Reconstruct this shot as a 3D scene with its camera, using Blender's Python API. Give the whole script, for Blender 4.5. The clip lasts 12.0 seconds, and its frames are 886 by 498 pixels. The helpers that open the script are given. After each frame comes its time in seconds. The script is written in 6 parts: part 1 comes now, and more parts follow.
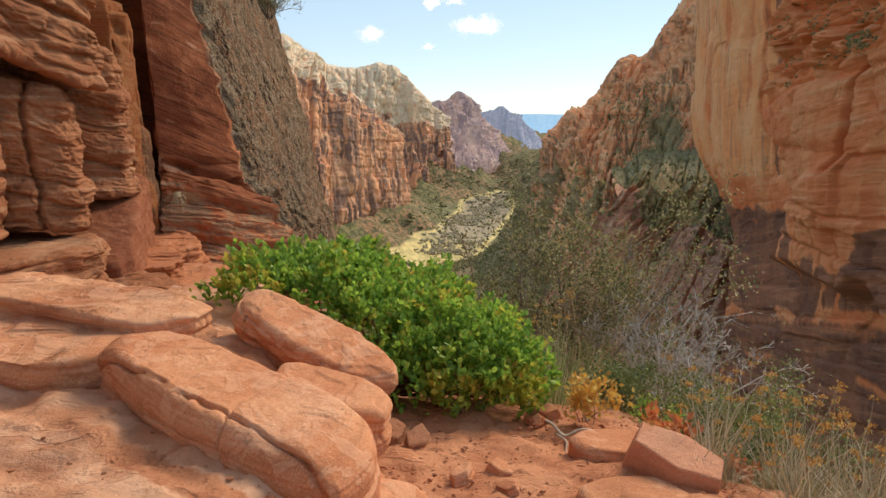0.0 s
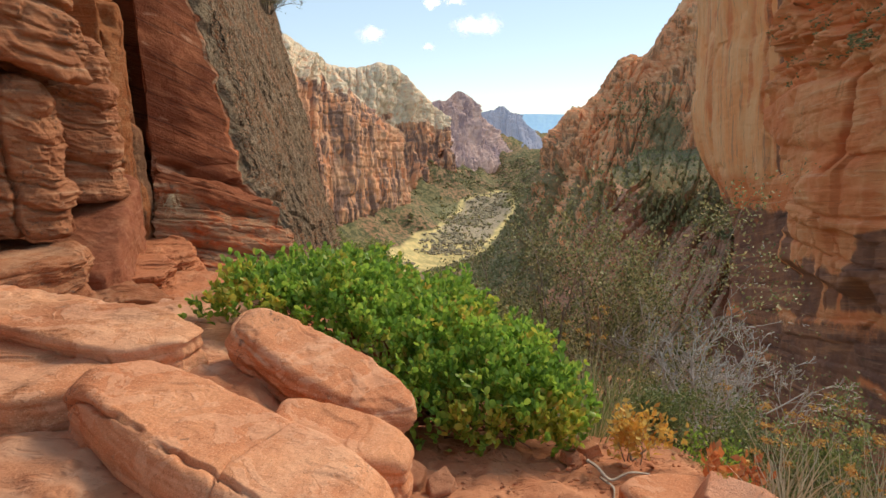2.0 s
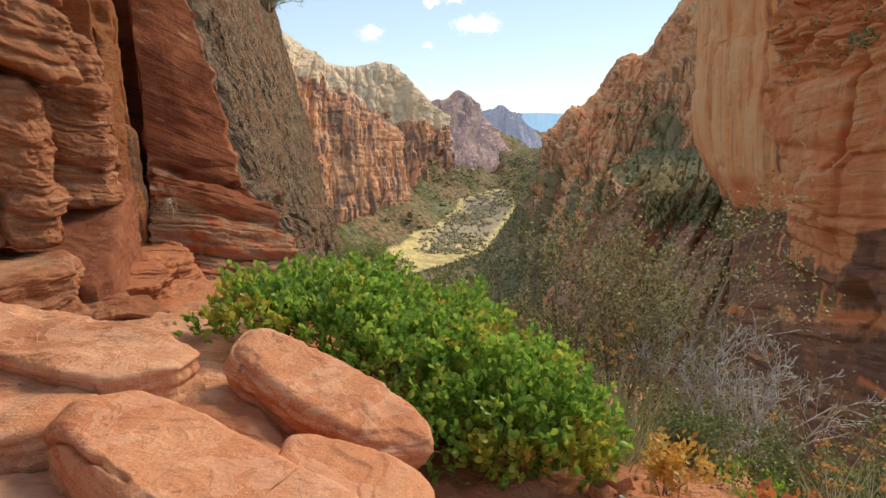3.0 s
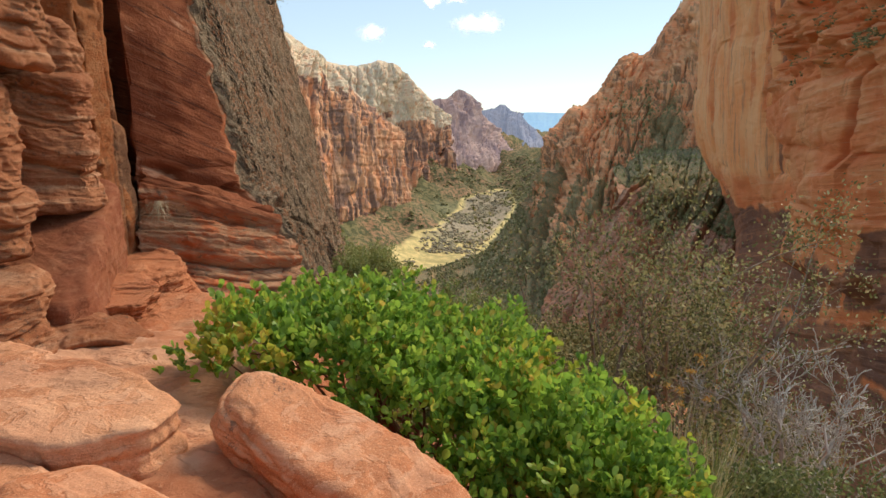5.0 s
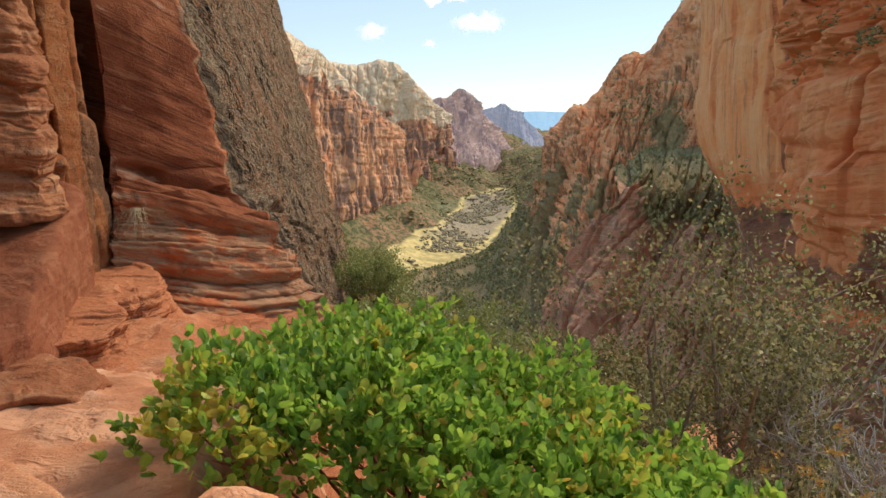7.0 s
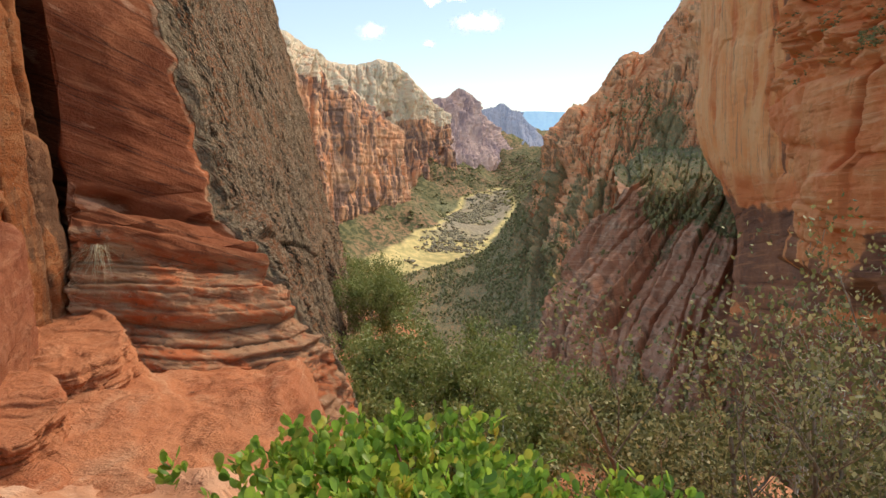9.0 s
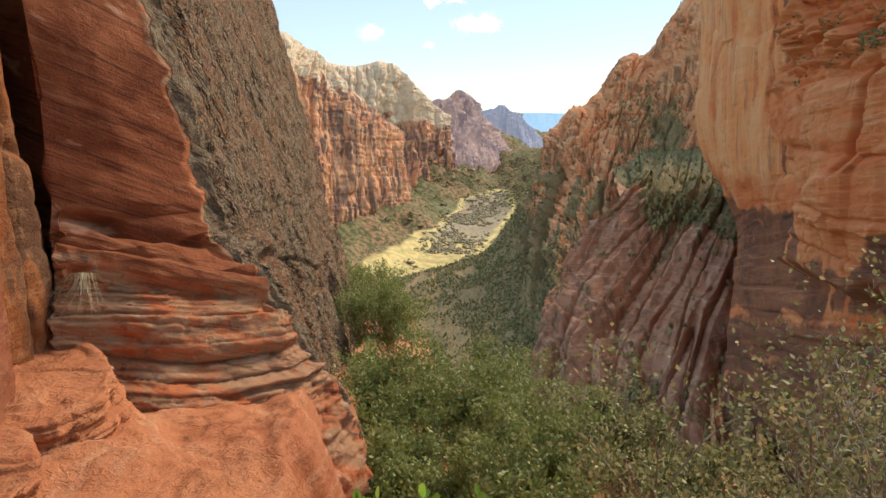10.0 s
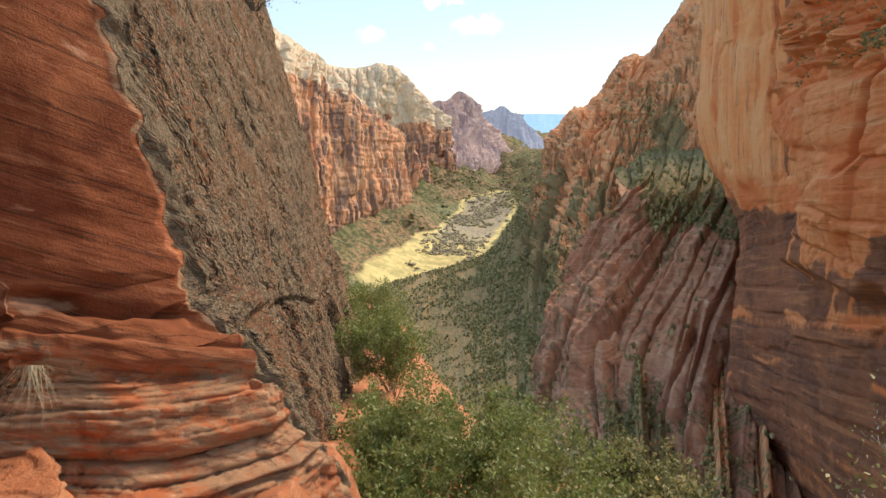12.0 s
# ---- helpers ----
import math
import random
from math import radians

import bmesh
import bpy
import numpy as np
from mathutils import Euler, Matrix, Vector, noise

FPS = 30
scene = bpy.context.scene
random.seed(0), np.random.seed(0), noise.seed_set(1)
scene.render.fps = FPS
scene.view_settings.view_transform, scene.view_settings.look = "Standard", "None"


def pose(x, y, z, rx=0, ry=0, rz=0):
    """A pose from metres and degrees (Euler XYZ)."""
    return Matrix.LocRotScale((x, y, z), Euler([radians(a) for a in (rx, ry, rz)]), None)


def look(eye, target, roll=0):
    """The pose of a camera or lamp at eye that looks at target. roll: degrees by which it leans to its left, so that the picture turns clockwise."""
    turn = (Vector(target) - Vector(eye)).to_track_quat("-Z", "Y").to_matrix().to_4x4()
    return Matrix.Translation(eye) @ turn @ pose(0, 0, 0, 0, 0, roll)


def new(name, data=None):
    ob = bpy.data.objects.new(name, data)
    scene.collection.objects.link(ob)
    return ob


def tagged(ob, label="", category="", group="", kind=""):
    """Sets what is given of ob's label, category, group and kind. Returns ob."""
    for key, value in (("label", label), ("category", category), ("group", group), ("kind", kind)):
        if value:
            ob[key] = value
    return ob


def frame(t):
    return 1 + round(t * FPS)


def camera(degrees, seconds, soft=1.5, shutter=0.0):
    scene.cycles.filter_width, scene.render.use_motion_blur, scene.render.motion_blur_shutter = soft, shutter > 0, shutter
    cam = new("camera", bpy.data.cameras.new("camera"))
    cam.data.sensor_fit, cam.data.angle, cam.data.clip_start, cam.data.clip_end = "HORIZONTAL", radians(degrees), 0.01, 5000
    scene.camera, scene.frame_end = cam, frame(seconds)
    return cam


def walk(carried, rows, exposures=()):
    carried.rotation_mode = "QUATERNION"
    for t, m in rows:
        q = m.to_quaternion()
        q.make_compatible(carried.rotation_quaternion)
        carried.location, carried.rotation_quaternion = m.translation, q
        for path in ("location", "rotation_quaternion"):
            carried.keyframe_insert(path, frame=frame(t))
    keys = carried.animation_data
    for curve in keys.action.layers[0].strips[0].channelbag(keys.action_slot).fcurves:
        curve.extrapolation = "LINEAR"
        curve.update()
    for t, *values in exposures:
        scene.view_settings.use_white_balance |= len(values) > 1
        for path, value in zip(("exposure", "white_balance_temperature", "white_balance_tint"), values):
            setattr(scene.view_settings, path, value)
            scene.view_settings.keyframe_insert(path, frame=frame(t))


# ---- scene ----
# ---- camera ----
PATH = [
    (0, (0.002, 0.022, 0.998), (0.002, 1.985, 0.616), 0.0),
    (0.5, (-0.015, 0.088, 0.992), (-0.015, 2.051, 0.610), 0.0),
    (1, (-0.030, 0.157, 0.984), (-0.030, 2.120, 0.602), 0.0),
    (1.5, (-0.049, 0.226, 0.980), (-0.049, 2.189, 0.598), 0.0),
    (2, (-0.067, 0.294, 0.984), (-0.068, 2.257, 0.602), 0.0),
    (2.5, (-0.093, 0.371, 0.989), (-0.092, 2.334, 0.607), 0.0),
    (3, (-0.117, 0.454, 0.997), (-0.116, 2.416, 0.612), 0.0),
    (5, (-0.210, 0.813, 0.979), (-0.212, 2.775, 0.592), 0.1),
    (5.5, (-0.238, 0.915, 0.977), (-0.240, 2.878, 0.590), 0.1),
    (6, (-0.265, 1.037, 0.969), (-0.266, 2.999, 0.580), 0.1),
    (6.5, (-0.288, 1.166, 0.961), (-0.291, 3.127, 0.571), 0.1),
    (7, (-0.311, 1.300, 0.956), (-0.314, 3.262, 0.566), 0.1),
    (9, (-0.389, 1.813, 1.038), (-0.390, 3.774, 0.648), 0.1),
    (9.5, (-0.421, 1.921, 1.069), (-0.420, 3.883, 0.681), 0.1),
    (10, (-0.447, 2.030, 1.098), (-0.447, 3.992, 0.712), 0.1),
    (10.5, (-0.467, 2.146, 1.130), (-0.468, 4.108, 0.745), 0.0),
    (11, (-0.478, 2.257, 1.171), (-0.479, 4.220, 0.786), 0.0),
    (11.5, (-0.482, 2.356, 1.224), (-0.485, 4.319, 0.841), -0.1),
    (12, (-0.489, 2.444, 1.288), (-0.493, 4.407, 0.906), -0.2),
]
EXPOSURE, WARMTH = 0.42, 7400
cam = camera(69.0, 12.0)
walk(cam, [(t, look(eye, target, roll)) for t, eye, target, roll in PATH], [(0, EXPOSURE, WARMTH, 10), (7, EXPOSURE + 0.05, WARMTH, 10), (9, EXPOSURE + 0.10, WARMTH, 10), (12, EXPOSURE + 0.32, WARMTH, 10)])

# ---- sky and sun ----
SUN_BEARING, SUN_HEIGHT = 44.0, 40.0  # degrees right of straight ahead, above the horizon
world = bpy.data.worlds.new("sky")
scene.world = world
world.use_nodes = True
sky = world.node_tree.nodes.new("ShaderNodeTexSky")
sky.sky_type, sky.sun_disc = "NISHITA", False
sky.sun_elevation, sky.sun_rotation = radians(SUN_HEIGHT), radians(SUN_BEARING)
sky.altitude, sky.air_density, sky.dust_density, sky.ozone_density = 1600, 1.0, 0.4, 1.6
# even pale colour added to the sky, partly as fill light for shaded rock
sky_fill = world.node_tree.nodes.new("ShaderNodeMix")
sky_fill.data_type = "RGBA"
sky_fill.inputs[0].default_value = 0.55
sky_fill.inputs[7].default_value = (2.9, 4.0, 5.2, 1.0)
world.node_tree.links.new(sky.outputs[0], sky_fill.inputs[6])
world.node_tree.links.new(sky_fill.outputs[2], world.node_tree.nodes["Background"].inputs[0])
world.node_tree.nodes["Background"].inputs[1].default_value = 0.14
sun = new("sun", bpy.data.lights.new("sun", "SUN"))
sun.data.energy, sun.data.angle, sun.data.color = 2.8, radians(24.0), (1.0, 0.90, 0.76)
sb, sh = radians(SUN_BEARING), radians(SUN_HEIGHT)
sun.matrix_world = look((0, 0, 60), (-math.sin(sb) * math.cos(sh), -math.cos(sb) * math.cos(sh), 60 - math.sin(sh)))

# ---- noise and mesh helpers ----
def lattice(i, j, k, seed):
    n = (i * 374761393 + j * 668265263 + k * 1274126177 + seed * 974634777) & 0xFFFFFFFF
    n = ((n ^ (n >> 13)) * 1274126177) & 0xFFFFFFFF
    return ((n ^ (n >> 16)) & 0xFFFF) / 32767.5 - 1.0


def vnoise(x, y, z=0.0, seed=0):
    """Smooth value noise, -1 to 1, on arrays."""
    x, y, z = np.broadcast_arrays(np.asarray(x, float), y, z)
    i, j, k = (np.floor(a).astype(np.int64) for a in (x, y, z))
    u, v, w = x - i, y - j, z - k
    u, v, w = (a * a * a * (a * (a * 6 - 15) + 10) for a in (u, v, w))
    out = 0.0
    for di, wi in ((0, 1 - u), (1, u)):
        for dj, wj in ((0, 1 - v), (1, v)):
            for dk, wk in ((0, 1 - w), (1, w)):
                out = out + wi * wj * wk * lattice(i + di, j + dj, k + dk, seed)
    return out


def fbm(x, y, z=0.0, seed=0, octaves=4, gain=0.5):
    out, amp = 0.0, 1.0
    for o in range(octaves):
        f = 2.03 ** o
        out = out + amp * vnoise(np.asarray(x) * f, np.asarray(y) * f, np.asarray(z) * f, seed + 17 * o)
        amp *= gain
    return out


def ridged(x, y, z=0.0, seed=0, octaves=3):
    out, amp = 0.0, 1.0
    for o in range(octaves):
        f = 2.1 ** o
        out = out + amp * (1 - 2 * np.abs(vnoise(np.asarray(x) * f, np.asarray(y) * f, np.asarray(z) * f, seed + 31 * o)))
        amp *= 0.5
    return out


def step(a, b, x):
    t = np.clip((x - a) / (b - a), 0, 1)
    return t * t * (3 - 2 * t)


def beds(z, thick, seed, groove=0.35):
    """Bedding: each bed stands out by its own amount, with a worn round front and a joint above it. -1 to 1."""
    f = z / thick + 0.7 * vnoise(z / thick * 0.37, 0.3, 0.7, seed + 5)
    i = np.floor(f).astype(np.int64)
    t = f - i
    a, b = lattice(i, 0 * i, 0 * i, seed), lattice(i + 1, 0 * i, 0 * i, seed)
    w = step(0.72, 1.0, t)
    joint = np.exp(-((t - 0.97) / 0.10) ** 2) + np.exp(-((t + 0.03) / 0.10) ** 2)
    return a * (1 - w) + b * w - groove * joint


def broken(s, b, thick, wide, seed):
    """Beds broken by upright joints into blocks that stand in and out. -1 to 1."""
    f = b / thick + 0.6 * vnoise(b / thick * 0.4, s / wide * 0.3, 0.2, seed)
    i = np.floor(f).astype(np.int64)
    g = s / wide + 3.7 * lattice(i, 0 * i, 0 * i, seed + 1) + 0.35 * vnoise(s / wide * 2, b / thick, 0.6, seed + 2)
    j = np.floor(g).astype(np.int64)
    t, u = f - i, g - j
    joint = np.maximum(np.exp(-(np.minimum(t, 1 - t) / 0.07) ** 2), 0.8 * np.exp(-(np.minimum(u, 1 - u) / 0.05) ** 2))
    return lattice(i, j, 0 * i, seed + 3) - 0.9 * joint


def terrace(v):
    """Irregular level steps out of a smooth field."""
    i = np.floor(v)
    return i + step(0.72, 1.0, v - i)


def spline(points, n, smooth=True):
    """n places along a row of points, evenly by index."""
    p = np.array(points, float)
    t = np.linspace(0, len(p) - 1, n)
    i = np.minimum(t.astype(int), len(p) - 2)
    f = (t - i)[:, None]
    if not smooth:
        return p[i] * (1 - f) + p[i + 1] * f
    q = np.vstack([2 * p[0] - p[1], p, 2 * p[-1] - p[-2]])
    a, b, c, d = q[i], q[i + 1], q[i + 2], q[i + 3]
    return 0.5 * (2 * b + (c - a) * f + (2 * a - 5 * b + 4 * c - d) * f ** 2 + (3 * b - a - 3 * c + d) * f ** 3)


def loft(rows, nu, nv, smooth=True):
    across = np.stack([spline(r, nu, smooth) for r in rows])
    return np.stack([spline(across[:, k], nv, smooth) for k in range(nu)], 1)


def normals(p, ring=False):
    if ring:
        du = np.roll(p, -1, 1) - np.roll(p, 1, 1)
    else:
        du = np.gradient(p, axis=1)
    n = np.cross(du, np.gradient(p, axis=0))
    return n / np.maximum(np.linalg.norm(n, axis=-1, keepdims=True), 1e-9)


def make(name, verts, faces, material, parent=None, label="", smooth=True):
    """One mesh object out of arrays: verts (n, 3), faces (m, 3 or 4)."""
    me = bpy.data.meshes.new(name)
    faces = np.asarray(faces, np.int32)
    m, k = faces.shape
    me.vertices.add(len(verts))
    me.vertices.foreach_set("co", np.asarray(verts, np.float32).ravel())
    me.loops.add(m * k)
    me.loops.foreach_set("vertex_index", faces.ravel())
    me.polygons.add(m)
    me.polygons.foreach_set("loop_start", np.arange(0, m * k, k, dtype=np.int32))
    me.update(calc_edges=True)
    me.polygons.foreach_set("use_smooth", np.full(m, smooth))
    me.materials.append(material)
    ob = new(name, me)
    if parent is not None:
        ob.parent = parent
    if label:
        tagged(ob, label)
    return ob


def grid_faces(nv, nu, ring=False):
    r, c = np.meshgrid(np.arange(nv - 1), np.arange(nu if ring else nu - 1), indexing="ij")
    c2 = (c + 1) % nu
    return np.stack([r * nu + c, (r + 1) * nu + c, (r + 1) * nu + c2, r * nu + c2], -1).reshape(-1, 4)


def sheet(name, p, material, parent=None, label="", mask=None):
    nv, nu = p.shape[:2]
    ob = make(name, p.reshape(-1, 3), grid_faces(nv, nu), material, parent, label)
    if mask is not None:
        a = ob.data.attributes.new("stain", "FLOAT", "POINT")
        a.data.foreach_set("value", np.asarray(mask, np.float32).ravel())
    return ob


def empty(name, at=(0, 0, 0)):
    ob = new(name)
    ob.location = at
    return ob


# ---- materials ----
class Nodes:
    """A short way to write a node material."""

    def __init__(self, name):
        self.mat = bpy.data.materials.new(name)
        self.mat.use_nodes = True
        self.tree = self.mat.node_tree
        self.shader = self.tree.nodes["Principled BSDF"]
        self.place = self.add("ShaderNodeNewGeometry").outputs["Position"]

    def add(self, kind, **values):
        node = self.tree.nodes.new(kind)
        for key, value in values.items():
            if key == "operation":
                node.operation = value
            elif key == "data_type":
                node.data_type = value
        return node

    def put(self, socket, value):
        if isinstance(value, bpy.types.NodeSocket):
            self.tree.links.new(value, socket)
        else:
            socket.default_value = value

    def math(self, op, a, b=0.0):
        n = self.add("ShaderNodeMath", operation=op)
        self.put(n.inputs[0], a), self.put(n.inputs[1], b)
        return n.outputs[0]

    def scaled(self, scale, at=None):
        n = self.add("ShaderNodeVectorMath", operation="MULTIPLY")
        self.put(n.inputs[0], at or self.place)
        n.inputs[1].default_value = scale
        return n.outputs[0]

    def noise(self, scale, detail=4.0, rough=0.55, at=None, warp=0.0):
        n = self.add("ShaderNodeTexNoise")
        self.put(n.inputs["Vector"], at or self.place)
        n.inputs["Scale"].default_value, n.inputs["Detail"].default_value = scale, detail
        n.inputs["Roughness"].default_value, n.inputs["Distortion"].default_value = rough, warp
        return n.outputs["Fac"]

    def band(self, value, low, high, a=0.0, b=1.0):
        n = self.add("ShaderNodeMapRange")
        n.interpolation_type = "SMOOTHSTEP"
        for k, v in enumerate((value, low, high, a, b)):
            self.put(n.inputs[k], v)
        return n.outputs[0]

    def mix(self, fac, a, b, mode="MIX"):
        n = self.add("ShaderNodeMix", data_type="RGBA")
        n.blend_type = mode
        for k, v in ((0, fac), (6, a), (7, b)):
            self.put(n.inputs[k], (*v, 1.0) if isinstance(v, tuple) else v)
        return n.outputs[2]

    def along(self, v, k):
        """Metres along v, times k."""
        d = self.add("ShaderNodeVectorMath", operation="DOT_PRODUCT")
        self.put(d.inputs[0], self.place)
        d.inputs[1].default_value = tuple(k * c for c in v)
        return d.outputs["Value"]

    def layered(self, a, b, c, detail=6.0, rough=0.65, warp=0.3):
        """Noise on axes of its own: each a pair of direction and scale."""
        m = self.add("ShaderNodeCombineXYZ")
        for k, (v, f) in enumerate((a, b, c)):
            self.put(m.inputs[k], self.along(v, f))
        return self.noise(1.0, detail, rough, at=m.outputs[0], warp=warp)

    def near(self, value, at, wide, amount=1.0):
        """A thin line where value passes at."""
        return self.band(self.math("ABSOLUTE", self.math("SUBTRACT", value, at)), wide, 0.25 * wide, 0.0, amount)

    def stain(self):
        n = self.add("ShaderNodeAttribute")
        n.attribute_name = "stain"
        return n.outputs["Fac"]

    def finish(self, colour, rough=0.9, height=None, depth=0.01, spec=0.25):
        self.put(self.shader.inputs["Base Color"], (*colour, 1.0) if isinstance(colour, tuple) else colour)
        self.put(self.shader.inputs["Roughness"], rough)
        self.shader.inputs["Specular IOR Level"].default_value = spec
        if height is not None:
            b = self.add("ShaderNodeBump")
            b.inputs["Strength"].default_value, b.inputs["Distance"].default_value = 1.0, depth
            self.put(b.inputs["Height"], height)
            self.put(self.shader.inputs["Normal"], b.outputs[0])
        return self.mat


def sandstone(name, a, b, pale, unit=1.0, dip=(0.05, 0.02, 1.0), lichen=0.0, dark=(0.10, 0.07, 0.06), streak=0.0,
              stain=None, cracks=0.5, fine=1.0, bedded=1.0, relief=1.0, deep=0.62, flaky=0.0, edge=0.08, wet=0.0, clean=0.65):
    """Bedded sandstone. unit: metres of its largest patches; lichen: how much of it is spotted with dark crusts;
    streak: dark varnish that runs down; stain: the colour where the mesh's own stain mask is set."""
    n = Nodes(name)
    patch = n.noise(1.6 / unit, 5, 0.6, warp=0.4)
    lines = n.scaled((dip[0] * 6 / unit, dip[1] * 6 / unit, dip[2] * 22 / unit))
    bed = n.noise(1.0, 6, 0.65, at=lines, warp=0.25)
    col = n.mix(n.band(patch, 0.35, 0.65), a, b)
    col = n.mix(n.math("MULTIPLY", n.band(bed, 0.5, 0.72), 0.75 * bedded), col, pale)
    col = n.mix(n.math("MULTIPLY", n.band(bed, 0.46, 0.34), 0.45 * bedded), col, tuple(0.55 * c for c in a))
    if streak:
        run = n.noise(1.0, 5, 0.6, at=n.scaled((5 / unit, 5 / unit, 0.35 / unit)), warp=0.3)
        where = n.noise(0.5 / unit, 3, 0.5)
        fac = n.math("MULTIPLY", n.math("MULTIPLY", n.band(run, 0.46 - wet, 0.60 - wet), n.band(where, 0.38 - wet, 0.58 - wet)), streak)
        col = n.mix(fac, col, dark)
        pale_run = n.noise(1.0, 4, 0.6, at=n.scaled((9 / unit, 9 / unit, 0.3 / unit)))
        col = n.mix(n.math("MULTIPLY", n.band(pale_run, 0.60, 0.70), 0.35 * streak), col, pale)
    grain = n.noise(60 / unit * fine, 6, 0.7)
    bare = 1.0
    if stain:
        rag = n.math("ADD", n.stain(), n.math("MULTIPLY", n.math("SUBTRACT", n.noise(9 / unit, 6, 0.7), 0.5), 0.9))
        crust = n.mix(n.band(grain, 0.35, 0.65), stain, tuple(1.75 * c for c in stain))
        crust = n.mix(n.band(n.noise(7 / unit, 5, 0.7), 0.50, 0.64, 0.0, clean), crust, a)
        crust = n.mix(n.band(n.noise(22 / unit, 5, 0.7), 0.54, 0.64, 0.0, 0.75), crust, tuple(2.6 * c for c in stain) if stain[0] < 0.2 else crust)
        crusted = n.band(rag, 0.5 - edge, 0.5 + edge)
        col = n.mix(crusted, col, crust)
        bare = n.math("SUBTRACT", 1.0, n.math("MULTIPLY", crusted, 0.85))
    if lichen:
        spot = n.noise(30 / unit, 4, 0.7)
        area = n.noise(3.5 / unit, 4, 0.6)
        fac = n.math("MULTIPLY", n.band(spot, 0.54, 0.62), n.band(area, 0.62 - 0.2 * lichen, 0.72 - 0.2 * lichen))
        col = n.mix(n.math("MULTIPLY", fac, 0.8), col, dark)
        pale_spot = n.noise(42 / unit, 3, 0.6)
        col = n.mix(n.math("MULTIPLY", n.band(pale_spot, 0.66, 0.72), 0.5 * lichen), col, (0.50, 0.46, 0.36))
    col = n.mix(n.math("MULTIPLY", n.band(grain, 0.35, 0.7, 0.0, 0.35), bare), col, tuple(deep * c for c in b))
    speck = n.noise(170 / unit * fine, 3, 0.65)
    col = n.mix(n.band(speck, 0.57, 0.65, 0.0, min(0.85, 1.15 * (1 - deep))), col, tuple(0.40 * c for c in a))
    col = n.mix(n.math("MULTIPLY", n.band(speck, 0.43, 0.35, 0.0, 0.45), bare), col, pale)
    rel = n.math("ADD", n.math("MULTIPLY", bed, 1.0 * bedded), n.math("ADD", n.math("MULTIPLY", n.math("ADD", grain, n.math("MULTIPLY", speck, 0.3)), 0.5),
                 n.math("MULTIPLY", n.noise(14 / unit, 6, 0.7), 0.9)))
    if flaky:
        scale = n.noise(5 / unit, 5, 0.6, at=n.scaled((1, 1, 1.8)), warp=0.8)
        skin = n.band(scale, 0.535, 0.555)
        col = n.mix(n.math("MULTIPLY", skin, flaky), col, pale)
        rel = n.math("ADD", rel, n.math("MULTIPLY", skin, 0.2))
    if cracks:
        v = n.add("ShaderNodeTexVoronoi")
        v.feature = "DISTANCE_TO_EDGE"
        warped = n.add("ShaderNodeVectorMath", operation="ADD")
        wn = n.add("ShaderNodeTexNoise")
        n.put(wn.inputs["Vector"], n.place)
        wn.inputs["Scale"].default_value = 3 / unit
        n.put(warped.inputs[0], n.scaled((1.6 / unit, 1.6 / unit, 3.2 / unit)))
        n.put(warped.inputs[1], n.scaled((1.1, 1.1, 1.1), at=wn.outputs["Color"]))
        n.put(v.inputs["Vector"], warped.outputs[0])
        v.inputs["Scale"].default_value = 1.0
        rel = n.math("SUBTRACT", rel, n.math("MULTIPLY", n.band(v.outputs["Distance"], 0.03, 0.0), cracks))
    return n.finish(col, 0.92, rel, 0.022 * unit * relief)


def leafy(name, tones, rough=0.55, shine=0.35, through_light=0.25):
    """Leaves: each its own tone by island."""
    n = Nodes(name)
    r = n.tree.nodes["Geometry"].outputs["Random Per Island"]
    ramp = n.add("ShaderNodeValToRGB")
    ramp.color_ramp.interpolation = "LINEAR"
    el = ramp.color_ramp.elements
    while len(el) < len(tones):
        el.new(0.5)
    for k, (at, c) in enumerate(tones):
        el[k].position, el[k].color = at, (*c, 1.0)
    n.put(ramp.inputs[0], r)
    col = n.mix(n.band(n.noise(90, 3), 0.3, 0.7, 0.0, 0.25), ramp.outputs[0], (0.10, 0.11, 0.04))
    n.finish(col, rough, spec=shine)
    t = n.add("ShaderNodeBsdfTranslucent")
    n.put(t.inputs[0], col)
    m = n.add("ShaderNodeMixShader")
    m.inputs[0].default_value = through_light
    out = n.tree.nodes["Material Output"]
    n.tree.links.new(n.shader.outputs[0], m.inputs[1])
    n.tree.links.new(t.outputs[0], m.inputs[2])
    n.tree.links.new(m.outputs[0], out.inputs[0])
    return n.mat


def twiggy(name, a, b):
    n = Nodes(name)
    return n.finish(n.mix(n.band(n.noise(25, 4), 0.35, 0.65), a, b), 0.85, n.noise(120, 3), 0.002)


